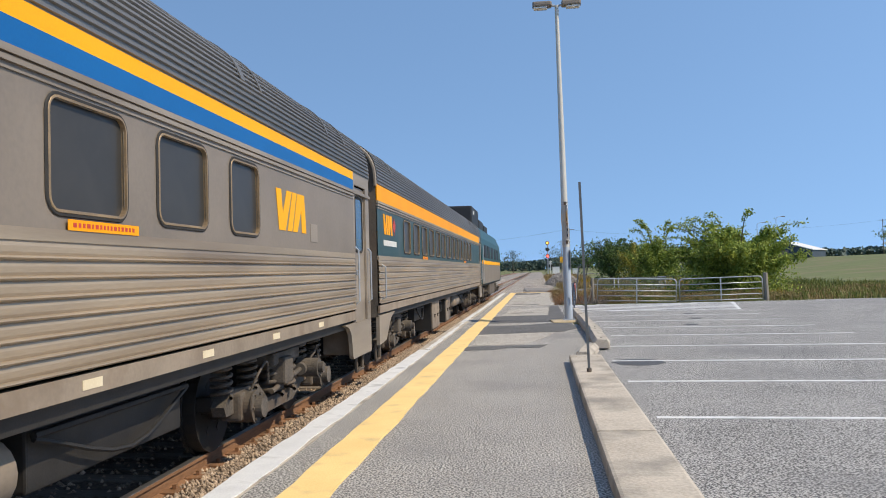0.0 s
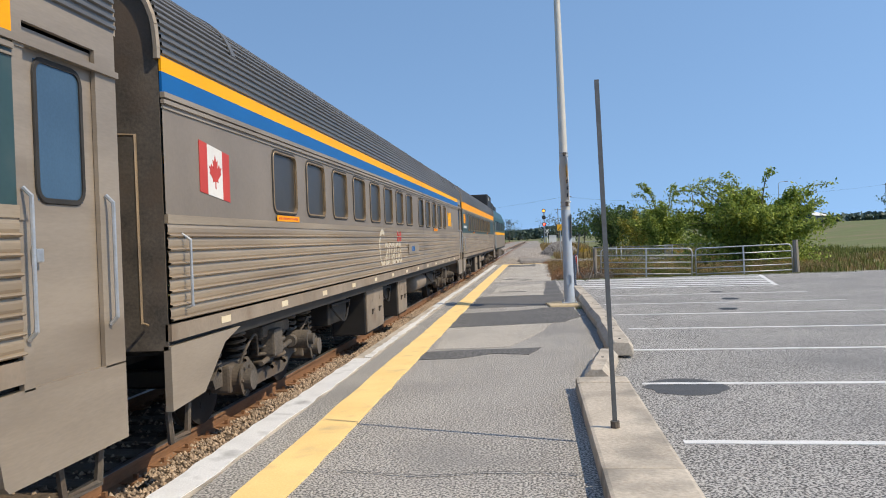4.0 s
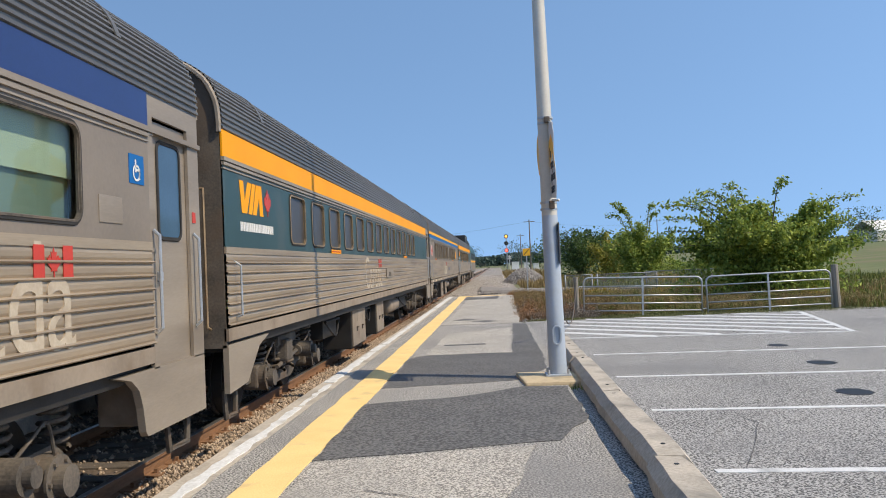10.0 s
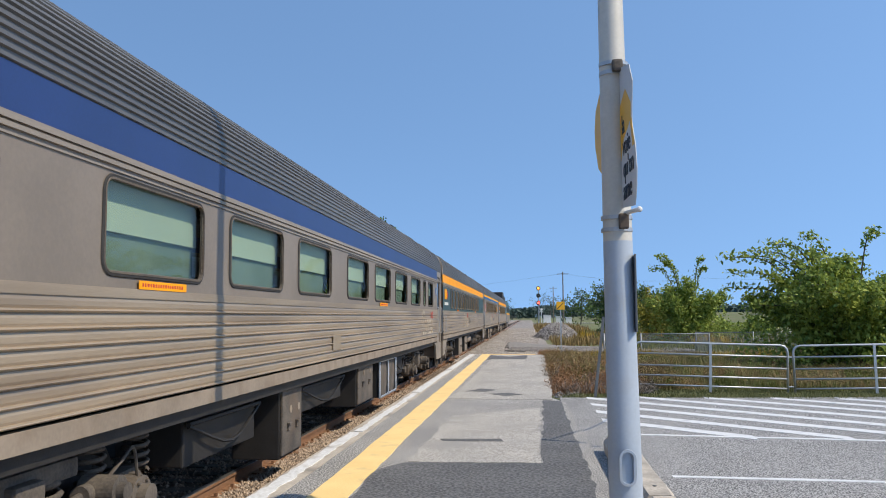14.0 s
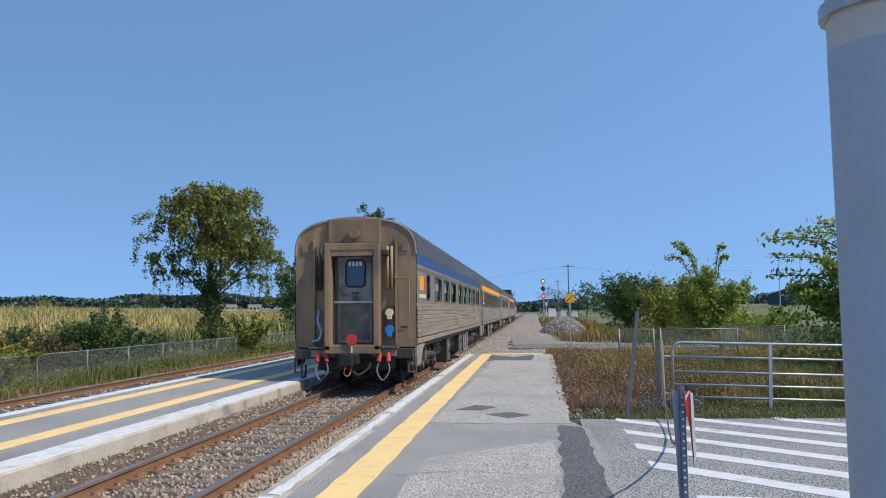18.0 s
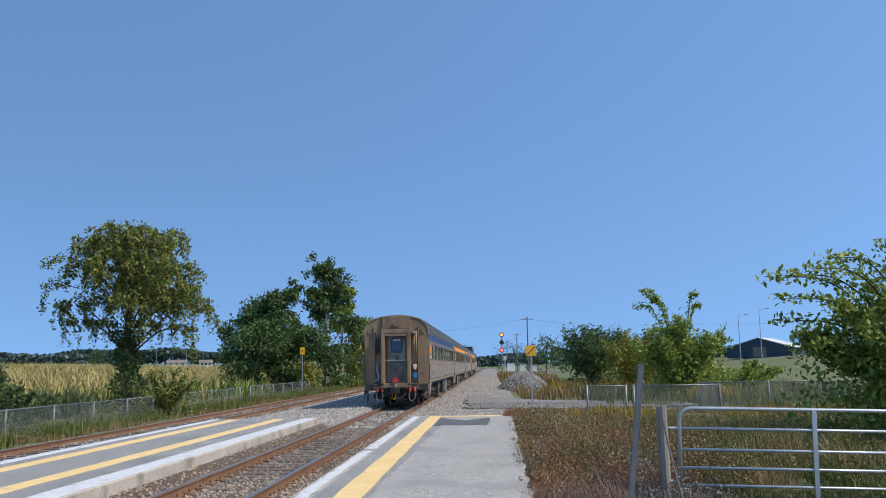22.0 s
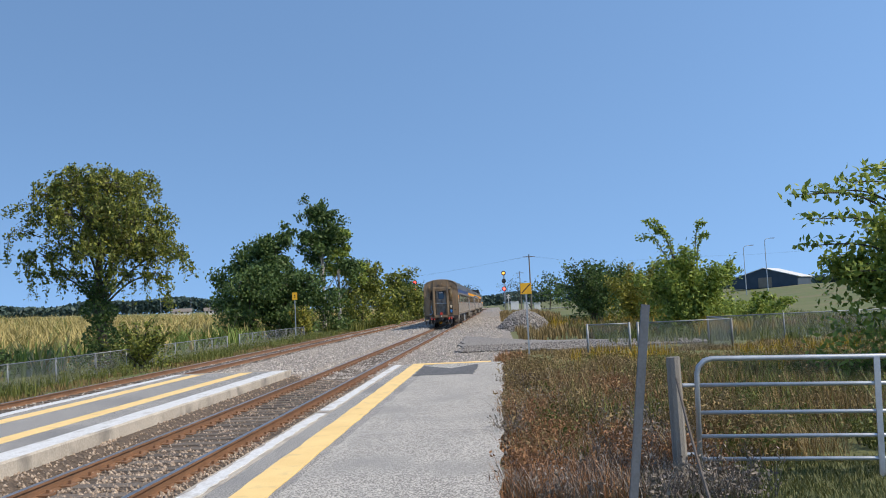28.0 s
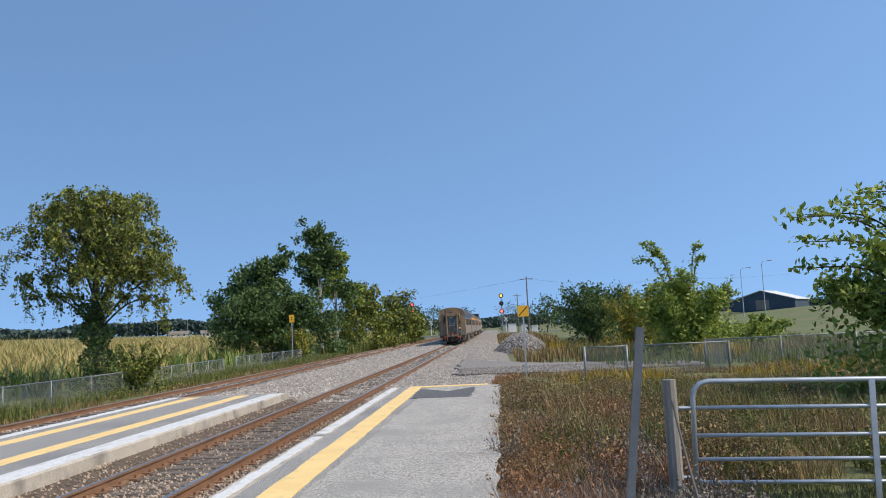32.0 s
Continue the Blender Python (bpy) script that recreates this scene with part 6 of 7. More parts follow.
def barn():
    o = empty("barn", pose(79, 262, 2.9, 0, 0, 58), label="long dark blue barn with a white metal roof", category="barn")
    bm = bmesh.new()
    box(bm, -8, 8, -8.6, 8.6, -0.6, 2.4)
    part("wall", bm, "barn_wall", o)
    for s in (1, -1):
        verts = [(-8.3, 0, 5.0), (8.5, 0, 5.0), (8.5, s * 9.0, 2.3), (-8.3, s * 9.0, 2.3)]
        verts += [(x, y, z - 0.18) for x, y, z in verts]
        raw("roof", verts, [(0, 1, 2, 3), (7, 6, 5, 4), (0, 4, 5, 1), (1, 5, 6, 2), (2, 6, 7, 3), (3, 7, 4, 0)], "white", o, "white metal roof slope")
    for s in (1, -1):
        raw("gable", [(s * 8.01, -8.6, 2.3), (s * 8.01, 8.6, 2.3), (s * 8.01, 0, 4.85)], [(0, 1, 2)], "barn_wall", o)
    bm = bmesh.new()
    box(bm, -8.1, -8.0, -2, 1.5, -0.4, 2.3)
    part("barn_door", bm, "grey_band", o)


M["barn_wall"] = surf("barn_wall", (0.05, 0.075, 0.11), (0.035, 0.055, 0.08), 0.6, 0.8)
M["house_wall"] = surf("house_wall", (0.7, 0.68, 0.64), (0.6, 0.58, 0.55), 0.6, 0.8)
barn()


def house(x, y, w, d, h, base, roof):
    o = empty("farm_house", pose(x, y, base, 0, 0, 20), label="small white farm building far off by the woods", category="house", group="far houses")
    bm = bmesh.new()
    box(bm, -w / 2, w / 2, -d / 2, d / 2, -0.5, h)
    part("wall", bm, "house_wall", o)
    for s in (1, -1):
        verts = [(-w / 2 - 0.4, 0, h + d * 0.3), (w / 2 + 0.4, 0, h + d * 0.3), (w / 2 + 0.4, s * (d / 2 + 0.4), h - 0.1), (-w / 2 - 0.4, s * (d / 2 + 0.4), h - 0.1)]
        raw("roof", verts + [(a, b, c - 0.2) for a, b, c in verts], [(0, 1, 2, 3), (7, 6, 5, 4), (0, 4, 5, 1), (1, 5, 6, 2), (2, 6, 7, 3), (3, 7, 4, 0)], roof, o)
    for k in (-0.3, 0.0, 0.3):
        bm = bmesh.new()
        box(bm, k * w - 0.5, k * w + 0.5, -d / 2 - 0.03, -d / 2 + 0.05, 0.9, 2.1)
        part("window", bm, "glass_dark", o)


house(-152, 420, 9, 5, 1.9, 2.9, "grey_band")
house(-139, 424, 6, 5, 2.2, 2.5, "grey_band")
house(-118, 430, 7, 5, 2.6, 1.9, "white")
house(135, 300, 20, 12, 4.5, 3.0, "white")


# ---- plants ----
M["leaf_green"] = leafy("leaf_green", (0.12, 0.19, 0.034), (0.42, 0.48, 0.1), 0.35)
M["leaf_dark"] = leafy("leaf_dark", (0.035, 0.072, 0.022), (0.135, 0.2, 0.055))
M["leaf_elm"] = leafy("leaf_elm", (0.05, 0.082, 0.016), (0.31, 0.32, 0.06), 0.25)
M["leaf_yellow"] = leafy("leaf_yellow", (0.14, 0.168, 0.028), (0.392, 0.336, 0.056))
# Distance haze is mixed into this green as extra blue.
M["leaf_far_haze"] = leafy("leaf_far_haze", (0.05, 0.085, 0.075), (0.085, 0.125, 0.105), 0.1)
M["weed_dry"] = leafy("weed_dry", (0.11, 0.075, 0.032), (0.42, 0.3, 0.13), 0.2)
M["weed_grey"] = leafy("weed_grey", (0.12, 0.098, 0.08), (0.32, 0.27, 0.22), 0.1)
M["weed_rust"] = leafy("weed_rust", (0.2, 0.095, 0.045), (0.42, 0.22, 0.1), 0.2)
M["weed_green"] = leafy("weed_green", (0.06, 0.085, 0.02), (0.24, 0.25, 0.065), 0.25)
M["grass"] = leafy("grass", (0.09, 0.15, 0.03), (0.24, 0.285, 0.075), 0.2)
M["lawn"] = leafy("lawn", (0.075, 0.095, 0.03), (0.21, 0.205, 0.08), 0.2)
M["leaf_brown"] = leafy("leaf_brown", (0.06, 0.055, 0.025), (0.17, 0.12, 0.055), 0.15)
M["goldenrod"] = leafy("goldenrod", (0.3, 0.2, 0.02), (0.45, 0.3, 0.03), 0.15)
M["corn_dry"] = leafy("corn_dry", (0.33, 0.26, 0.09), (0.56, 0.44, 0.17), 0.2)
M["corn_green"] = leafy("corn_green", (0.09, 0.15, 0.03), (0.24, 0.3, 0.07), 0.2)
M["bark"] = surf("bark", (0.12, 0.1, 0.08), (0.06, 0.05, 0.042), 5, 0.95, 0, 0.6, 30, 0.5, (4, 4, 0.6))
M["bark_pale"] = surf("bark_pale", (0.42, 0.4, 0.36), (0.25, 0.23, 0.2), 3, 0.9, 0, 0.4, 20, 0.5, (1, 1, 4))


def limb(verts, faces, pts, r0, r1, seg=7):
    """A tapered bent tube added to a mesh in the making."""
    n = len(pts)
    start = len(verts)
    for i, p in enumerate(pts):
        d = (pts[min(i + 1, n - 1)] - pts[max(i - 1, 0)]).normalized()
        u = d.orthogonal().normalized()
        w = d.cross(u)
        r = r0 + (r1 - r0) * i / (n - 1)
        for k in range(seg):
            a = 2 * math.pi * k / seg
            verts.append(p + u * r * math.cos(a) + w * r * math.sin(a))
    for i in range(n - 1):
        for k in range(seg):
            faces.append((start + i * seg + k, start + i * seg + (k + 1) % seg, start + (i + 1) * seg + (k + 1) % seg, start + (i + 1) * seg + k))


def leaves_mesh(name, centres, size, material, parent, seed, ratio=0.5, droop=0.0, kind=""):
    """Many small pointed leaves, each a folded pair of triangles."""
    rng = np.random.default_rng(seed)
    c = np.asarray(centres, float)
    n = len(c)
    d = rng.normal(size=(n, 3))
    d[:, 2] -= droop
    d /= np.linalg.norm(d, axis=1)[:, None]
    e = np.cross(d, rng.normal(size=(n, 3)))
    e /= np.linalg.norm(e, axis=1)[:, None] + 1e-9
    s = size * rng.uniform(0.6, 1.35, n)[:, None]
    nn = np.cross(d, e)
    v = np.empty((n, 4, 3))
    v[:, 0] = c - d * s * 0.5
    v[:, 1] = c + e * s * ratio * 0.5 + nn * s * 0.08
    v[:, 2] = c + d * s * 0.5
    v[:, 3] = c - e * s * ratio * 0.5 + nn * s * 0.08
    me = bpy.data.meshes.new(name)
    me.vertices.add(4 * n)
    me.vertices.foreach_set("co", v.ravel())
    me.loops.add(4 * n)
    me.loops.foreach_set("vertex_index", np.arange(4 * n))
    me.polygons.add(n)
    me.polygons.foreach_set("loop_start", np.arange(0, 4 * n, 4))
    me.materials.append(M[material])
    me.update()
    ob = new(name, me)
    if parent:
        ob.parent = parent
    if kind:
        ob["kind"] = kind
    return ob


def plant(name, x, y, z, label, category, group=""):
    return empty(name, pose(x, y, z), label=label, category=category, group=group)


def shrub(x, y, z, rx, ry, h, n, leaf, material, seed, label, shoots=18, name="bush", arms=()):
    """Stems fanning from the ground, twigs, and leaves strung along them."""
    rnd = random.Random(seed)
    o = plant(name, x, y, z, label, name, "bushes behind the gates" if name == "bush" else "")
    verts, faces, pts = [], [], []
    for k in range(shoots):
        a = 2 * math.pi * k / shoots + rnd.uniform(-0.3, 0.3)
        reach = rnd.uniform(0.25, 1.0)
        top = h * (1.05 - 0.42 * reach**2) * rnd.uniform(0.78, 1.1)
        end = Vector((rx * reach * math.cos(a), ry * reach * math.sin(a), top))
        mid = Vector((end.x * 0.45, end.y * 0.45, top * 0.6))
        path = arc([(rnd.uniform(-0.3, 0.3), rnd.uniform(-0.3, 0.3), 0), mid, end], 6)
        limb(verts, faces, path, 0.05, 0.01, 5)
        for i in range(3, len(path)):
            for _ in range(3):
                dirn = Vector((math.cos(a) + rnd.uniform(-1, 1), math.sin(a) + rnd.uniform(-1, 1), rnd.uniform(-0.2, 1.0))).normalized()
                ln = rnd.uniform(0.3, 0.9) * h / 4.5
                tip = path[i] + dirn * ln
                limb(verts, faces, [path[i], path[i] + dirn * ln * 0.5 + Vector((0, 0, 0.04)), tip], 0.014, 0.005, 3)
                for q in range(max(1, int(n / (shoots * 10 * 3)))):
                    f = rnd.uniform(0.1, 1.05)
                    s = 0.14 * h / 4.5
                    pts.append(path[i].lerp(tip, f) + Vector((rnd.gauss(0, s), rnd.gauss(0, s), rnd.gauss(0, s))))
    for end in arms:
        end = Vector(end)
        path = arc([(end.x * 0.15, end.y * 0.15, end.z * 0.4), (end.x * 0.6, end.y * 0.6, end.z * 0.93), end], 8)
        limb(verts, faces, path, 0.035, 0.008, 5)
        for i in range(5, len(path)):
            for _ in range(10):
                pts.append(path[i] + Vector((rnd.gauss(0, 0.09), rnd.gauss(0, 0.09), rnd.gauss(0.02, 0.09))))
    # inner mass, kept uneven
    for _ in range(n // 3):
        a, u = rnd.uniform(0, 2 * math.pi), rnd.random() ** 0.5
        lump = 1 + 0.25 * math.sin(3 * a + seed) + 0.15 * math.sin(7 * a)
        zz = rnd.uniform(0.02, 0.8) * h
        rr = (1 - (zz / h) ** 2) ** 0.5 * u * lump * 0.92
        pts.append(Vector((rx * rr * math.cos(a), ry * rr * math.sin(a), zz)))
    raw("stem", verts, faces, "bark", o)
    leaves_mesh("foliage", pts, leaf, material, o, seed)
    return o


def elm():
    """The drooping elm beside the fence: leaning trunk, lobes of hanging sprays, creeper on the trunk."""
    rnd = random.Random(5)
    o = plant("tree", -16.9, 66.0, -0.6, "drooping elm with arching branches and a creeper-covered trunk", "tree", "trackside trees")
    verts, faces, pts, low = [], [], [], []
    limb(verts, faces, arc([(0, 0, 0), (-0.1, 0, 1.5), (-0.3, 0, 3.0), (-0.3, 0.1, 5.2), (0.0, 0.1, 7.4)], 5), 0.34, 0.1, 9)
    lobes = [(-0.3, 9.0, 1.4), (-1.8, 8.7, 1.1), (1.1, 8.9, 1.1), (-2.9, 7.6, 0.95), (-0.4, 7.4, 1.6), (1.5, 7.3, 1.25), (2.0, 6.1, 1.1), (0.4, 5.9, 1.4), (3.0, 5.5, 0.7), (-3.2, 5.6, 0.75), (-2.9, 4.7, 0.5), (-1.3, 6.0, 1.0), (-1.5, 4.6, 0.45), (2.6, 4.3, 0.45), (0.7, 4.5, 0.7)]
    for x, z, r in lobes:
        r *= 0.86
        for part_y in ((-0.45, 0.5) if r > 0.9 else (0.0,)):
            c = Vector((x, part_y * r * 2.2 + rnd.uniform(-0.3, 0.3), z))
            root = Vector((-0.25, 0.05, max(2.9, min(6.8, z - 1.4 - 0.35 * abs(x)))))
            limb(verts, faces, arc([root, root.lerp(c, 0.5) + Vector((0, 0, 0.5)), c + Vector((0, 0, 0.25))], 5), 0.06, 0.02, 5)
            for _ in range(int(30 * r * r) + 6):
                d = Vector((rnd.gauss(0, 1), rnd.gauss(0, 1), rnd.gauss(0.1, 0.7)))
                d = d.normalized() * r * rnd.uniform(0.35, 1.0) ** 0.7
                q = c + Vector((d.x, d.y, d.z * 0.85))
                out = Vector((d.x, d.y, 0)).normalized() if abs(d.x) + abs(d.y) > 0.01 else Vector((1, 0, 0))
                ln = rnd.uniform(0.5, 1.3)
                q1 = q + out * ln * 0.45 + Vector((0, 0, 0.08))
                q2 = q1 + out * ln * 0.1 - Vector((0, 0, ln * rnd.uniform(0.6, 1.4)))
                limb(verts, faces, [c.lerp(q, 0.4), q, q1], 0.016, 0.007, 3)
                limb(verts, faces, [q1, q1.lerp(q2, 0.5), q2], 0.007, 0.003, 3)
                for _ in range(36):
                    f = rnd.uniform(0, 1)
                    p = q.lerp(q1, f * 2) if f < 0.5 else q1.lerp(q2, f * 2 - 1)
                    pts.append(p + Vector((rnd.gauss(0, 0.08), rnd.gauss(0, 0.08), rnd.gauss(0, 0.1))))
    # long single boughs reaching out beyond the crown
    for way in (((-2.6, 0, 7.6), (-4.0, 0.1, 8.3), (-5.2, 0.2, 7.9)), ((-3.2, 0, 6.6), (-4.6, 0, 7.0), (-5.1, 0.2, 5.6)), ((2.2, 0, 4.9), (3.6, 0, 5.5), (4.6, 0, 4.6)), ((1.2, 0, 8.9), (1.9, 0, 9.5), (2.7, 0.1, 9.2)), ((-1.2, 0, 8.9), (-2.2, 0, 9.3), (-3.2, 0.1, 8.6)), ((2.0, 0.3, 7.4), (2.9, 0.3, 7.8), (3.5, 0.3, 7.0)), ((2.4, -0.3, 6.3), (3.2, -0.3, 6.6), (3.7, -0.3, 5.7)), ((2.6, -0.2, 4.6), (3.2, -0.2, 3.9), (3.3, -0.2, 2.9))):
        p = arc(way, 6)
        limb(verts, faces, p, 0.03, 0.006, 4)
        for k in range(2, len(p)):
            for _ in range(16):
                pts.append(p[k] + Vector((rnd.gauss(0, 0.13), rnd.gauss(0, 0.13), rnd.gauss(-0.1, 0.14))))
    for _ in range(4200):
        zz = rnd.uniform(0.1, 4.3)
        r = (0.75 if zz > 1.6 else 1.5 - 0.45 * zz) * rnd.random() ** 0.5 * (1 + 0.3 * math.sin(5 * zz))
        a = rnd.uniform(0, 6.3)
        low.append(Vector((r * math.cos(a) - 0.1 * zz, r * math.sin(a), zz)))
    raw("trunk", verts, faces, "bark", o)
    leaves_mesh("crown", pts, 0.19, "leaf_elm", o, 3, 0.5, 0.7)
    leaves_mesh("creeper", low, 0.17, "leaf_dark", o, 4)


def broad_tree(x, y, z, h, w, n, seed, leaf, material, bark="bark", bare=0.25, label="", lobes=9, twigs=False):
    """A tree whose crown is built of lobes of leaf sprays on limbs, with gaps between them."""
    rnd = random.Random(seed)
    o = plant("tree", x, y, z, label, "tree", "trackside trees")
    verts, faces, pts = [], [], []
    lean = rnd.uniform(-0.3, 0.3)
    limb(verts, faces, arc([(0, 0, 0), (lean, 0, h * 0.35), (lean * 1.4, 0, h * 0.7), (lean, 0, h * 0.95)], 5), 0.018 * h, 0.03, 8)
    for k in range(lobes):
        a = 2.4 * k + rnd.uniform(-0.4, 0.4)
        f = bare + (1 - bare) * (k + 0.5) / lobes
        spread = w * (0.55 if f < 0.55 else 0.5 * (1.25 - f) / 0.7) * rnd.uniform(0.5, 1.1)
        c = Vector((lean + spread * math.cos(a), spread * math.sin(a), h * f * rnd.uniform(0.93, 1.03)))
        b = Vector((lean, 0, h * max(0.15, f - 0.25)))
        limb(verts, faces, arc([b, b.lerp(c, 0.5) + Vector((0, 0, 0.3)), c], 4), 0.006 * h, 0.02, 5)
        rad = w * rnd.uniform(0.2, 0.34)
        m = n // lobes
        puffs = [c + Vector((rnd.gauss(0, 0.5), rnd.gauss(0, 0.5), rnd.gauss(0, 0.42))) * rad for _ in range(16)]
        for q in puffs:
            limb(verts, faces, [c, c.lerp(q, 0.6), q], 0.025, 0.008, 3)
            for _ in range(m // 16):
                s = rad * 0.26
                pts.append(q + Vector((rnd.gauss(0, s), rnd.gauss(0, s), rnd.gauss(0, s * 0.8))))
    raw("trunk", verts, faces, bark, o)
    leaves_mesh("crown", pts, leaf, material, o, seed, 0.6)
    return o


shrub(12.5, 44.2, -0.2, 3.3, 2.7, 3.7, 36000, 0.165, "leaf_green", 11, "large green bush with long leafy shoots behind the gates", 34, "bush", ((-4.2, 0, 3.85), (-4.0, -0.3, 3.3), (-3.7, 0.2, 3.9), (-3.3, -0.4, 4.0), (-3.9, 0.3, 2.8), (-2.6, 0.1, 4.3), (-1.6, -0.3, 4.5), (-3.4, -0.6, 2.2), (0.8, -0.3, 4.6), (3.6, -0.2, 3.9)))
shrub(12.0, 69.5, -0.5, 2.6, 2.2, 4.1, 12000, 0.2, "leaf_green", 13, "bright green bush with thin upright shoots", 18, "bush", ((-2.0, 0, 6.0), (-1.5, 0.2, 5.5), (0.9, 0, 5.8), (1.1, 0.2, 5.2), (-2.4, 0, 5.2), (-1.8, 0, 5.7)))
shrub(10.4, 96.0, -0.6, 2.8, 2.6, 5.6, 5000, 0.26, "leaf_dark", 14, "dark green rounded bush beside the line", 16)
shrub(14.6, 98.0, -0.6, 2.8, 2.6, 4.4, 4000, 0.26, "leaf_green", 15, "green bush beside the line", 14)
shrub(12.4, 86.0, -0.6, 3.0, 2.4, 4.2, 6000, 0.22, "leaf_yellow", 16, "yellowing bush beside the line", 12)
shrub(17.5, 78.0, -0.5, 3.2, 2.4, 2.0, 4500, 0.22, "leaf_green", 18, "low green bush in the field edge", 12)
elm()
shrub(-16.6, 52.5, -0.6, 1.7, 1.5, 2.3, 5000, 0.14, "leaf_dark", 25, "dark green bush grown through the fence", 16)
shrub(-16.9, 49.0, -0.6, 1.3, 1.6, 1.6, 2600, 0.12, "leaf_brown", 26, "low reddish-brown bush beside the fence", 12)
shrub(-18.6, 53.5, -0.6, 1.4, 1.4, 1.8, 2600, 0.13, "leaf_elm", 27, "olive green bush beside the fence", 12)
shrub(-14.0, 63.5, -0.6, 1.7, 1.4, 2.0, 2500, 0.16, "leaf_elm", 21, "low bush at the foot of the elm", 12)
shrub(-17.2, 47.0, -0.6, 1.4, 1.3, 1.9, 2500, 0.14, "leaf_dark", 22, "dark low bush beside the fence", 12)
shrub(-15.4, 44.5, -0.6, 1.2, 1.1, 1.5, 1600, 0.14, "leaf_yellow", 23, "yellow-green low bush beside the fence", 10)
shrub(-17.0, 56.0, -0.6, 1.5, 1.3, 1.7, 1800, 0.15, "leaf_dark", 24, "dark low bush beside the fence", 10)
TALL = "tall trackside tree with leafy clumps and gaps"
broad_tree(-24.5, 116, -0.7, 9.4, 6.4, 10400, 31, 0.37, "leaf_dark", label="dark rounded tree beside the track")
broad_tree(-21.3, 114, -0.7, 11.4, 4.8, 9200, 32, 0.37, "leaf_dark", label=TALL)
broad_tree(-17.2, 118, -0.7, 14.4, 4.6, 7200, 33, 0.40, "leaf_dark", "bark_pale", 0.5, "tall poplar with pale bare trunk below its crown", 8)
broad_tree(-16.0, 121, -0.7, 12.2, 3.8, 4400, 34, 0.40, "leaf_green", "bark_pale", 0.5, "poplar with pale bare trunk below its crown", 6)
broad_tree(-22.6, 108, -0.7, 6.6, 6.0, 7600, 35, 0.33, "leaf_dark", label="low green tree beside the track", bare=0.1)
broad_tree(-17.4, 110, -0.7, 6.4, 6.0, 7600, 36, 0.33, "leaf_dark", label="low green tree beside the track", bare=0.1)
broad_tree(-14.6, 128, -0.7, 8.0, 6.0, 6800, 37, 0.37, "leaf_elm", label="yellow-green tree beside the track", bare=0.1)
broad_tree(-12.9, 150, -0.7, 7.5, 6.0, 4400, 38, 0.44, "leaf_elm", label="thin yellow-green trackside tree", bare=0.15)
broad_tree(-15.0, 185, -0.7, 6.5, 6.0, 3000, 39, 0.55, "leaf_dark", label="dark green tree beside the track")
shrub(-16.3, 104.0, -0.7, 1.2, 1.2, 3.0, 1300, 0.26, "leaf_yellow", 41, "yellow-green sapling by the trackside sign", 9)
# Some of these trees share the haze-tinted leaf colour.
for k, (x, y, h, w, mat) in enumerate(((16, 140, 6, 6, "leaf_dark"), (22, 150, 5.5, 7, "leaf_dark"), (14, 215, 7.5, 8, "leaf_dark"), (26, 230, 8, 10, "leaf_dark"), (40, 240, 7, 10, "leaf_far_haze"), (112, 262, 9, 12, "leaf_dark"), (126, 268, 8, 12, "leaf_elm"), (-20, 330, 10, 12, "leaf_dark"), (12, 420, 12, 14, "leaf_far_haze"), (-12, 440, 12, 12, "leaf_far_haze"))):
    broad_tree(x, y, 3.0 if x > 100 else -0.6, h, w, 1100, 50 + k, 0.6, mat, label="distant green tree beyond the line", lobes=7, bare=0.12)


broad_tree(-238, 400, 2.6, 6.5, 8, 900, 71, 0.7, "leaf_yellow", label="yellowing tree at the far edge of the corn", lobes=7, bare=0.1)
broad_tree(-192, 420, 2.6, 8.5, 8, 900, 72, 0.7, "leaf_dark", label="dark tree at the far edge of the corn", lobes=7, bare=0.1)


def far_woods():
    """The woods along the horizon: many haze-tinted leaf clumps in one piece."""
    rng = np.random.default_rng(9)
    pts = []
    for x0, x1, y0, y1, h, n in ((-900, -120, 640, 760, 15, 30000), (-140, 60, 800, 900, 14, 5000), (40, 420, 560, 700, 14, 8000), (300, 900, 500, 760, 16, 8000), (-700, -300, 560, 620, 9, 6000)):
        x = rng.uniform(x0, x1, n)
        y = y0 + (y1 - y0) * (x - x0) / (x1 - x0) + rng.uniform(-10, 10, n)
        top = h * (0.72 + 0.2 * np.sin(x * 0.06) * np.sin(x * 0.023 + 1) + 0.12 * rng.random(n))
        pts.append(np.stack([x, y, np.where(x < -120, 6.0, -1.0) + top * rng.random(n) ** 0.6], 1))
    o = leaves_mesh("far_woods", np.concatenate(pts), 3.2, "leaf_far_haze", None, 10, 0.8)
    tagged(o, "dark green woods along the horizon, tinted with distance haze", "woods", kind="stuff")


far_woods()


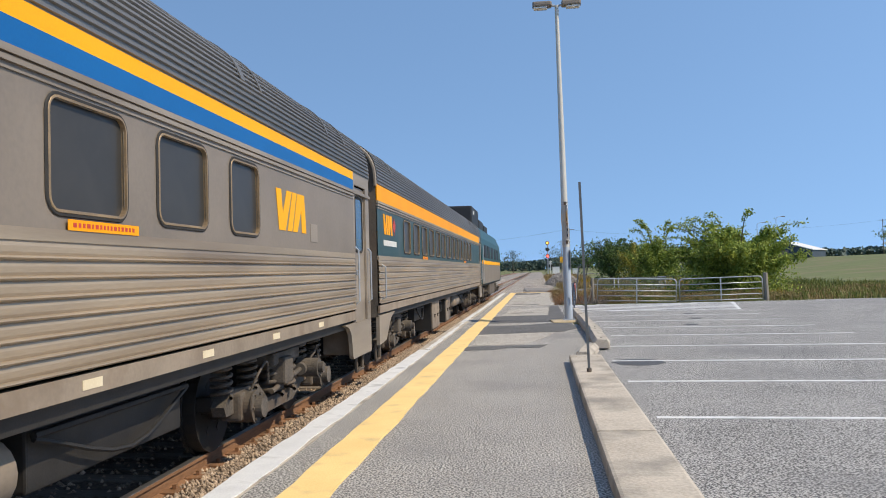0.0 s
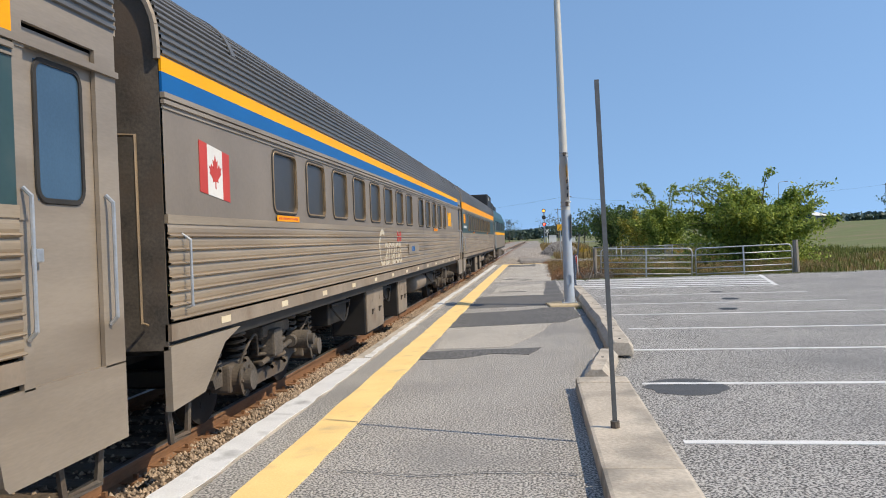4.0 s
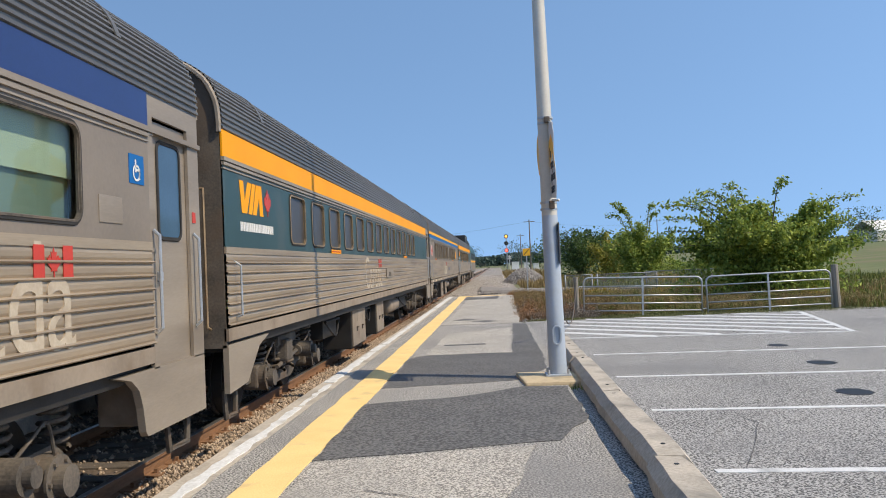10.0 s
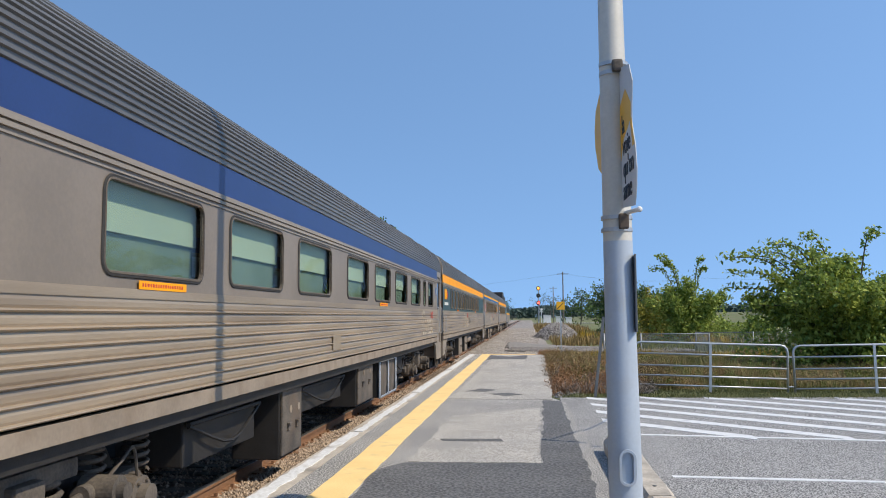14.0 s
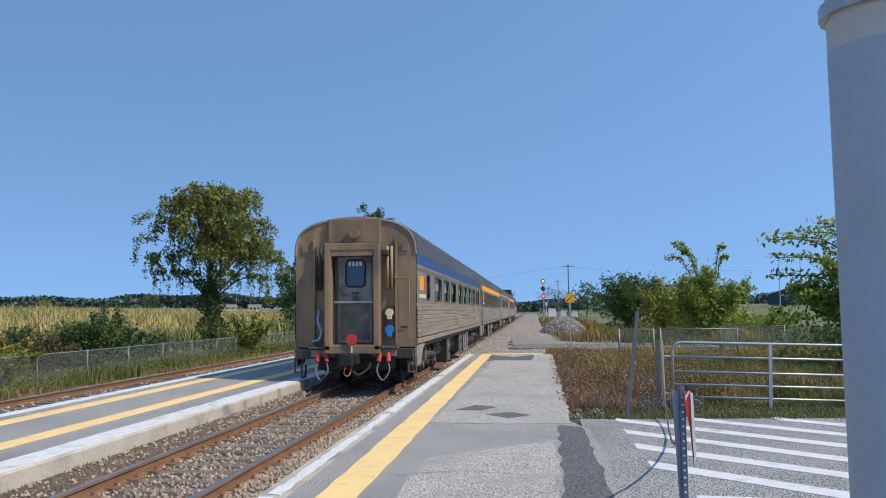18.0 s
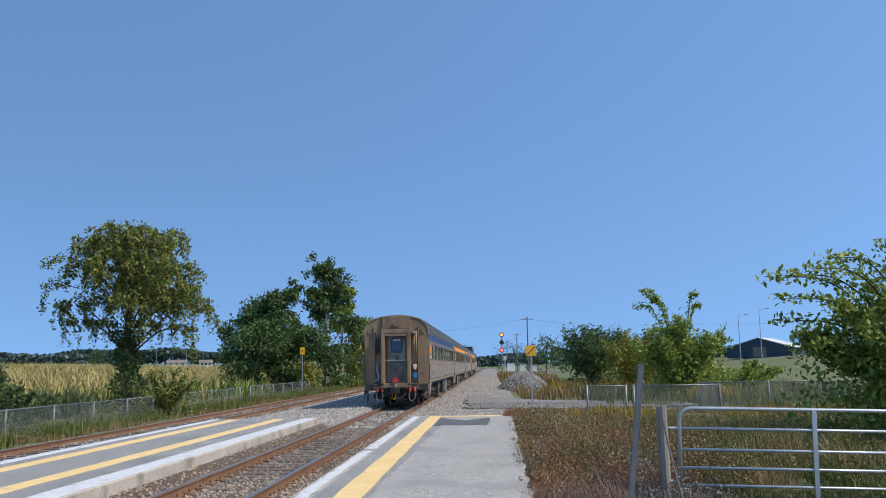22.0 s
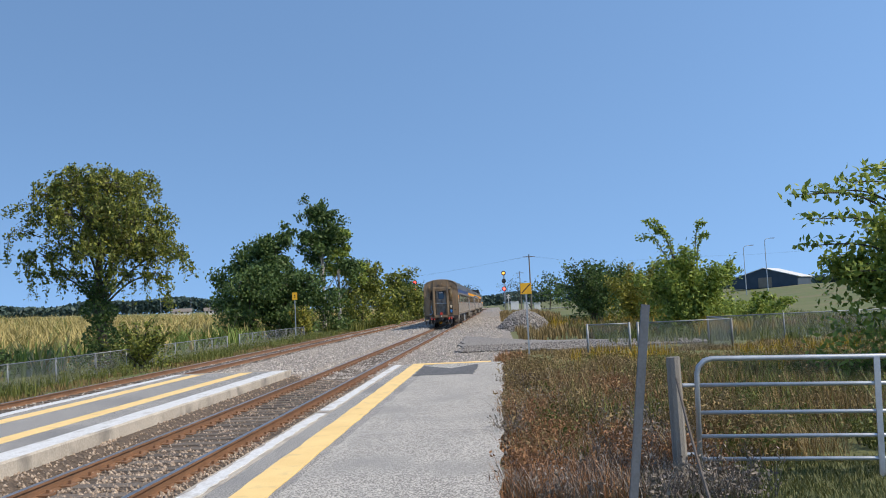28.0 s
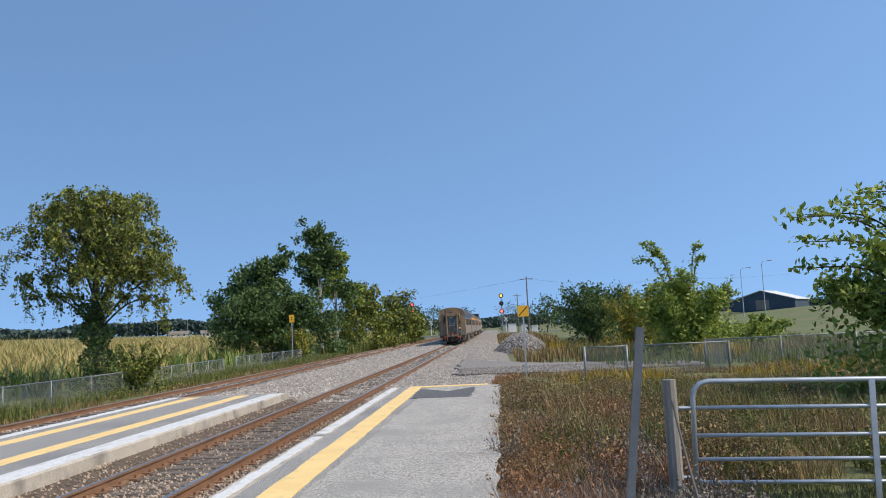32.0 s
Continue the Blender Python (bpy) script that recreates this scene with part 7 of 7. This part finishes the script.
def blades(name, spots, heights, width, material, label, seed, per=5, lean=0.35, category="grass"):
    """Tufts of bent blades, all in one piece."""
    rng = np.random.default_rng(seed)
    c = np.repeat(np.asarray(spots, float), per, axis=0)
    h = np.repeat(np.asarray(heights, float), per) * rng.uniform(0.55, 1.15, len(c))
    n = len(c)
    c[:, :2] += rng.normal(scale=0.06, size=(n, 2))
    a = rng.uniform(0, 2 * np.pi, n)
    out = np.stack([np.cos(a), np.sin(a), np.zeros(n)], 1)
    w = np.stack([-np.sin(a), np.cos(a), np.zeros(n)], 1) * (width * rng.uniform(0.6, 1.4, n))[:, None]
    k = (h * lean * rng.uniform(0.2, 1.2, n))[:, None]
    up = np.zeros((n, 3))
    up[:, 2] = h
    v = np.empty((n, 5, 3))
    v[:, 0], v[:, 1] = c - w, c + w
    v[:, 2], v[:, 3] = c + up * 0.6 + out * k * 0.35 + w * 0.8, c + up * 0.6 + out * k * 0.35 - w * 0.8
    v[:, 4] = c + up + out * k
    me = bpy.data.meshes.new(name)
    me.vertices.add(5 * n)
    me.vertices.foreach_set("co", v.ravel())
    base = np.arange(n)[:, None] * 5
    idx = (base + np.array([0, 1, 2, 3, 3, 2, 4])).ravel()
    me.loops.add(7 * n)
    me.loops.foreach_set("vertex_index", idx)
    me.polygons.add(2 * n)
    me.polygons.foreach_set("loop_start", (np.arange(n)[:, None] * 7 + np.array([0, 4])).ravel())
    me.materials.append(M[material])
    me.update()
    return tagged(new(name, me), label, category, kind="stuff")


def scatter(n, x0, x1, y0, y1, seed, patch=0.0, scale=0.5):
    """Random spots on the ground; patch keeps them in uneven drifts."""
    rnd = random.Random(seed)
    out = []
    while len(out) < n:
        x, y = rnd.uniform(x0, x1), rnd.uniform(y0, y1)
        if patch and noise.noise((x * scale, y * scale, seed)) < patch - 1 + rnd.random() * 0.6:
            continue
        out.append((x, y, ground_height(x, y) - 0.02))
    return out


def meadow(name, n, area, h, width, mat, label, seed, patch=0.9, per=5, lean=0.35, category="grass", scale=0.5):
    s = scatter(n, *area, seed, patch, scale)
    rnd = random.Random(seed)
    blades(name, s, [h * rnd.uniform(0.55, 1.2) for _ in s], width, mat, label, seed, per, lean, category)


meadow("dry_weeds", 4200, (2.4, 13.5, 36.4, 50.0), 0.4, 0.004, "weed_dry", "tall dry straw-coloured weeds", 71, 0.95, 7, 0.9)
meadow("dry_weeds", 1700, (2.3, 5.4, 38.5, 50.0), 0.46, 0.004, "weed_dry", "tall dry straw-coloured weeds near the platform", 72, 0.95, 7, 0.8)
meadow("grey_weeds", 2200, (2.2, 4.4, 34.6, 43.5), 0.3, 0.004, "weed_grey", "withered grey weeds near the platform", 70, 0.95, 7, 0.9)
meadow("rusty_weeds", 420, (2.15, 3.4, 34.2, 39.8), 0.3, 0.005, "weed_rust", "rust-brown seeding weeds", 73, 0.9, 7, 0.7)
meadow("rusty_weeds", 420, (3.4, 4.7, 40.0, 45.0), 0.5, 0.005, "weed_rust", "rust-brown seeding weeds", 69, 0.8, 6, 0.5)
meadow("green_weeds", 5200, (2.6, 14.0, 36.2, 52.0), 0.3, 0.006, "weed_green", "green weeds among dry stalks", 74, 0.95, 6, 0.9)
meadow("grass_tuft", 26, (2.5, 2.68, 20.6, 21.2), 0.13, 0.006, "grass", "small green grass tuft beside the footing", 67, 0.0, 6, 0.6)
meadow("dry_weeds", 900, (3.3, 8.0, 38.0, 48.0), 0.62, 0.006, "weed_dry", "tall straw stalks standing above the weeds", 66, 1.0, 3, 0.5)
meadow("green_weeds", 500, (3.2, 9.0, 38.0, 48.0), 0.55, 0.012, "weed_green", "taller green weeds", 65, 1.05, 5, 0.6)
meadow("low_weeds", 3600, (2.6, 14.0, 50.0, 60.0), 0.2, 0.009, "weed_dry", "low dry weeds beyond the platform", 68, 0.85, 6, 0.8)
meadow("goldenrod", 300, (4.6, 14.0, 40.0, 56.0), 0.5, 0.012, "goldenrod", "yellow flowering weeds", 75, 1.1, 6, 0.3, "weeds", 0.25)
meadow("goldenrod", 500, (6.0, 16.0, 66.0, 92.0), 0.9, 0.03, "goldenrod", "yellow flowering weeds", 76, 1.15, 6, 0.3, "weeds", 0.2)
meadow("lawn_grass", 13000, (2.5, 13.0, 32.75, 36.6), 0.09, 0.007, "lawn", "short green grass in front of the gates", 77, 0.0, 6, 0.5)
meadow("dry_weeds", 4500, (3.4, 22.0, 70.0, 112.0), 0.6, 0.02, "weed_dry", "dry weeds in the rough beside the line", 78, 0.85, 5)
meadow("green_weeds", 4500, (7.0, 26.0, 60.0, 115.0), 0.6, 0.022, "weed_green", "green weeds in the rough beside the line", 79, 0.8, 5)
meadow("green_weeds", 6500, (12.5, 40.0, 35.0, 70.0), 0.34, 0.02, "weed_green", "green and dry weeds beyond the car park", 80, 0.85, 5)
meadow("dry_weeds", 2600, (12.5, 34.0, 35.0, 60.0), 0.36, 0.014, "weed_dry", "dry weeds beyond the car park", 81, 0.85, 5)
meadow("verge_grass", 5200, (-14.3, -11.8, 30.0, 110.0), 0.22, 0.012, "weed_dry", "dry grass verge beside the second track", 82, 0.8, 5)
meadow("verge_grass", 4200, (-17.5, -12.4, 28.0, 110.0), 0.5, 0.016, "weed_green", "green weeds along the fence", 83, 0.85, 5)
meadow("dry_weeds", 900, (0.8, 3.0, 51.9, 56.0), 0.35, 0.012, "weed_rust", "low brown weeds at the end of the platform", 84, 0.8)
meadow("dry_weeds", 1300, (2.6, 9.0, 110.0, 175.0), 0.9, 0.05, "weed_dry", "dry weeds along the far line", 85, 0.8)
meadow("green_weeds", 1500, (-16.0, -12.6, 110.0, 200.0), 0.9, 0.05, "weed_green", "weeds along the far line", 86, 0.8)


def seed_heads(n, area, low, high, size, material, label, seed, patch):
    rnd = random.Random(seed)
    pts = []
    for x, y, z in scatter(n, *area, seed, patch):
        h = rnd.uniform(low, high)
        for _ in range(9):
            pts.append((x + rnd.gauss(0, 0.05), y + rnd.gauss(0, 0.05), z + h + rnd.gauss(0, 0.08)))
    tagged(leaves_mesh("seed_heads", pts, size, material, None, seed, 0.5), label, "weeds", kind="stuff")


def bushy_weeds(n, area, low, high, wide, size, material, label, seed, patch):
    """Branching weeds: thin stalks that fork, with small leaves and heads strung along them."""
    rnd = random.Random(seed)
    verts, faces, pts = [], [], []
    for x, y, z in scatter(n, *area, seed, patch, 0.9):
        h = rnd.uniform(low, high)
        for _ in range(4):
            a = rnd.uniform(0, 6.28)
            tip = Vector((x + wide * math.cos(a) * rnd.uniform(0.2, 1), y + wide * math.sin(a) * rnd.uniform(0.2, 1), z + h * rnd.uniform(0.7, 1.1)))
            base = Vector((x, y, z))
            limb(verts, faces, [base, base.lerp(tip, 0.5) + Vector((0, 0, 0.06 * h)), tip], 0.004, 0.002, 3)
            for _ in range(9):
                pts.append(base.lerp(tip, rnd.uniform(0.25, 1.05)) + Vector((rnd.gauss(0, 0.03), rnd.gauss(0, 0.03), rnd.gauss(0, 0.03))))
    o = leaves_mesh("bushy_weeds", pts, size, material, None, seed, 0.45)
    tagged(o, label, "weeds", kind="stuff")
    raw("stalks", verts, faces, material, o)["kind"] = "stuff"


bushy_weeds(700, (2.3, 5.6, 36.6, 50.0), 0.3, 0.7, 0.22, 0.05, "weed_dry", "branching straw-brown weeds with seed heads", 121, 0.95)
bushy_weeds(420, (2.2, 4.6, 34.4, 46.0), 0.2, 0.55, 0.2, 0.045, "weed_rust", "branching rust-brown dock and other weeds", 122, 1.0)
bushy_weeds(420, (2.2, 4.6, 34.4, 46.0), 0.2, 0.5, 0.22, 0.045, "weed_grey", "branching withered grey weeds", 123, 0.95)
bushy_weeds(900, (2.8, 13.0, 36.4, 52.0), 0.2, 0.5, 0.22, 0.055, "weed_green", "branching leafy green weeds", 124, 1.0)
bushy_weeds(700, (5.0, 14.0, 36.4, 52.0), 0.25, 0.55, 0.24, 0.05, "weed_dry", "branching straw-brown weeds behind the gates", 125, 1.0)
seed_heads(1200, (-17.0, -12.2, 30.0, 105.0), 0.1, 0.5, 0.08, "weed_green", "leafy green weeds along the fence", 93, 0.9)


def corn():
    """Corn in rows, greener at its edge, tawny tassels above."""
    rnd = random.Random(6)
    tan, green = [], []
    for r in range(46):
        x = -20.5 - 1.5 * r * (1 + 0.035 * r)
        y = 45.0
        while y < 330:
            step = 0.55 + 0.014 * r + 0.007 * (y - 45)
            y += step * rnd.uniform(0.7, 1.3)
            if x / (y - 20) > -0.25 and y < 70:
                continue
            p = (x + rnd.uniform(-0.25, 0.25), y, ground_height(x, y) - 0.05)
            (green if (r < 3 and rnd.random() < 0.75) or rnd.random() < 0.12 else tan).append(p)
    blades("corn_field", tan, [rnd.uniform(1.75, 2.1) for _ in tan], 0.055, "corn_dry", "ripe tawny corn field", 91, 5, 0.9, "corn field")
    blades("corn_edge", green, [rnd.uniform(1.4, 1.8) for _ in green], 0.055, "corn_green", "green corn along the field's edge", 92, 7, 1.0, "corn field")


corn()


# ---- stones and sleepers ----
def stones(name, count, spot, size, label, seed, parent=None, category="stones", material="stone"):
    """Loose broken stones, all in one piece."""
    rng = np.random.default_rng(seed)
    base = np.array([(1, 0, 0), (-1, 0, 0), (0, 1, 0), (0, -1, 0), (0, 0, 1), (0, 0, -0.6)], float)
    tri = np.array([(0, 2, 4), (2, 1, 4), (1, 3, 4), (3, 0, 4), (2, 0, 5), (1, 2, 5), (3, 1, 5), (0, 3, 5)])
    c = np.array([spot(rng) for _ in range(count)])
    s = size * rng.uniform(0.5, 1.3, (count, 1, 1))
    a = rng.uniform(0, 6.28, count)
    v = base[None] * rng.uniform(0.6, 1.2, (count, 6, 3)) * s
    ca, sa = np.cos(a)[:, None], np.sin(a)[:, None]
    x, y = v[..., 0] * ca - v[..., 1] * sa, v[..., 0] * sa + v[..., 1] * ca
    v = np.stack([x, y, v[..., 2]], -1) + c[:, None]
    idx = (np.arange(count)[:, None, None] * 6 + tri[None]).ravel()
    me = bpy.data.meshes.new(name)
    me.vertices.add(6 * count)
    me.vertices.foreach_set("co", v.ravel())
    me.loops.add(24 * count)
    me.loops.foreach_set("vertex_index", idx)
    me.polygons.add(8 * count)
    me.polygons.foreach_set("loop_start", np.arange(0, 24 * count, 3))
    me.materials.append(M[material])
    me.update()
    ob = new(name, me)
    ob["kind"] = "stuff"
    if parent:
        ob.parent = parent
        ob["label"] = label
    else:
        tagged(ob, label, category, kind="stuff")
    return ob


def bed_height(x):
    return float(np.interp(x, [p[0] for p in bed], [p[1] for p in bed]))


def bed_spot(x0, x1, y0, y1, pw=1.0):
    def spot(rng):
        x = rng.uniform(x0, x1)
        y = y0 + (y1 - y0) * rng.random() ** pw
        return (x, y, bed_height(x) + 0.005)
    return spot


stones("loose_stones", 14000, bed_spot(-4.15, -0.75, 0.0, 52.0), 0.03, "broken ballast stones between platform and rails", 101, ballast)
stones("loose_stones", 26000, bed_spot(-1.92, -0.73, -1.0, 34.0), 0.024, "broken brown ballast stones beside the platform wall", 109, ballast)
stones("loose_stones", 9000, bed_spot(-4.15, -0.75, 20.0, 40.0), 0.034, "broken ballast stones between the rails", 105, ballast)
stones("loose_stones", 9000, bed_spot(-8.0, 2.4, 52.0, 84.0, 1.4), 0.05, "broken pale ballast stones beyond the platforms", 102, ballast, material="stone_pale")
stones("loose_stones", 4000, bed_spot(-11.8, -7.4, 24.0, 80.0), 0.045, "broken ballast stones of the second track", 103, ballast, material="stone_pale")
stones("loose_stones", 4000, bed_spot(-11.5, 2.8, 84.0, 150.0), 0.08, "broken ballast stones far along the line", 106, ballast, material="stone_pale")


stones("loose_stones", 1700, lambda rng: (rng.uniform(2.04, 2.9), rng.uniform(33.2, 52.0), -0.06 - 0.14 * min(1.0, rng.random())), 0.035, "loose gravel along the platform's side", 107, platform, material="gravel_stone")
stones("loose_stones", 3000, lambda rng: (rng.uniform(0.6, 10.5), 60.8 + rng.random() * 5.0, -0.25), 0.06, "loose grey gravel of the track across the rough", 108, material="gravel_stone")


def heap_spot(rng):
    while True:
        u, w = rng.normal(0, 0.45), rng.normal(0, 0.45)
        if u * u + w * w < 1:
            return (4.2 + 2.4 * u, 91.0 + 4.5 * w, -0.5 + 1.5 * (1 - (u * u + w * w)) ** 1.3 * rng.uniform(0.85, 1.0))


stones("gravel_heap", 4200, heap_spot, 0.13, "grey heap of broken stone beside the line", 104, material="gravel_stone")
v, f = [], []
for i in range(13):
    for j in range(24):
        u = i / 12
        a = 2 * math.pi * j / 24
        v.append((4.2 + 2.4 * u * math.cos(a), 91.0 + 4.5 * u * math.sin(a), -0.55 + 1.45 * (1 - u * u) ** 1.3))
for i in range(12):
    for j in range(24):
        f.append((i * 24 + j, i * 24 + (j + 1) % 24, (i + 1) * 24 + (j + 1) % 24, (i + 1) * 24 + j))
raw("heap_core", v, f, "gravel", bpy.data.objects["gravel_heap"])
prism("gravel_path", rag([(0.4, 62.0), (4.5, 60.5), (11, 61.5), (11, 64.5), (4.3, 68.5), (0.2, 78.0)], 0.8, 0.2, 8), -0.5, -0.25, "gravel")
tagged(bpy.data.objects["gravel_path"], "grey gravel track across the rough ground", "path", kind="structure")

track = empty("sleepers", label="weathered wooden sleepers under the platform track", category="sleepers", kind="structure")
bm = bmesh.new()
box(bm, -1.3, 1.3, -0.11, 0.11, -0.16, 0.0, 0.012)
first_tie = part("sleeper", bm, "tie", track)
first_tie.matrix_basis = pose(TRACK_X, 2.0, RAIL_Z - 0.148)
rnd = random.Random(15)
for k in range(1, 290):
    again(first_tie, "sleeper", track, pose(TRACK_X + rnd.uniform(-0.04, 0.04), 2.0 + 0.52 * k + rnd.uniform(-0.03, 0.03), RAIL_Z - 0.148 + rnd.uniform(-0.008, 0.004), 0, 0, rnd.uniform(-1.2, 1.2)))


def many_boxes(name, spots, sx, sy, sz, material, parent):
    verts, faces = [], []
    for x, y, z in spots:
        i = len(verts)
        verts += [(x + a * sx, y + b * sy, z + c * sz) for c in (0, 1) for a, b in ((-1, -1), (1, -1), (1, 1), (-1, 1))]
        faces += [(i + 4, i + 5, i + 6, i + 7), (i, i + 1, i + 5, i + 4), (i + 1, i + 2, i + 6, i + 5), (i + 2, i + 3, i + 7, i + 6), (i + 3, i, i + 4, i + 7)]
    o = raw(name, verts, faces, material, parent)
    o["kind"] = "stuff"


many_boxes("far_sleepers", [(TRACK_X, 153 + 0.55 * k, RAIL_Z - 0.3) for k in range(400)] + [(TRACK2_X, -2 + 0.55 * k, RAIL_Z - 0.3) for k in range(600)], 1.3, 0.11, 0.15, "tie", track)
many_boxes("tie_plates", [(TRACK_X + s * 0.7525, 2.0 + 0.52 * k, RAIL_Z - 0.15) for k in range(290) for s in (-1, 1)], 0.18, 0.09, 0.022, "rail", track)
many_boxes("spikes", [(TRACK_X + s * 0.7525 + q, 2.0 + 0.52 * k + 0.05 * q / 0.1, RAIL_Z - 0.13) for k in range(150) for s in (-1, 1) for q in (-0.1, 0.1)], 0.018, 0.018, 0.045, "rail", track)


# ---- what moves ----
TRAIN = [(0, -67.08), (1, -61.25), (2, -55.4), (3, -49.5), (4, -43.65), (5.5, -34.85), (6, -31.95), (7, -25.65), (8, -19.5), (9, -13.5), (10, -7.4), (11, -1.3), (12, 4.85), (13, 11.0), (13.5, 14.0), (15.5, 25.15), (16.5, 30.8), (17.5, 36.6), (18.5, 42.25), (19.5, 48.3), (20.5, 54.3), (21.5, 59.7), (22.5, 65.1), (23.5, 70.9), (24.5, 76.8), (26.5, 89.9), (28, 99.1), (29, 105.0), (30, 110.6), (31, 116.3), (32, 122.2)]


def motions():
    for car, off in CAR_OFFSETS:
        walk(car, [(t, pose(TRACK_X, y + off, RAIL_Z)) for t, y in TRAIN])
    times, places = np.array([t for t, _ in TRAIN]), np.array([y for _, y in TRAIN])
    ticks = np.arange(0, 32.01, 0.1)
    run = np.interp(ticks, times, places) - TRAIN[0][1]
    for wheel, a in WHEELS:
        walk(wheel, [(float(t), pose(0, a, 0.46, -math.degrees(float(d) / 0.46))) for t, d in zip(ticks, run)])


CAR_OFFSETS = [(c, HALF + PITCH * k) for k, c in enumerate(CARS)] + [(locomotive, 4 * PITCH + 10.5)]
motions()
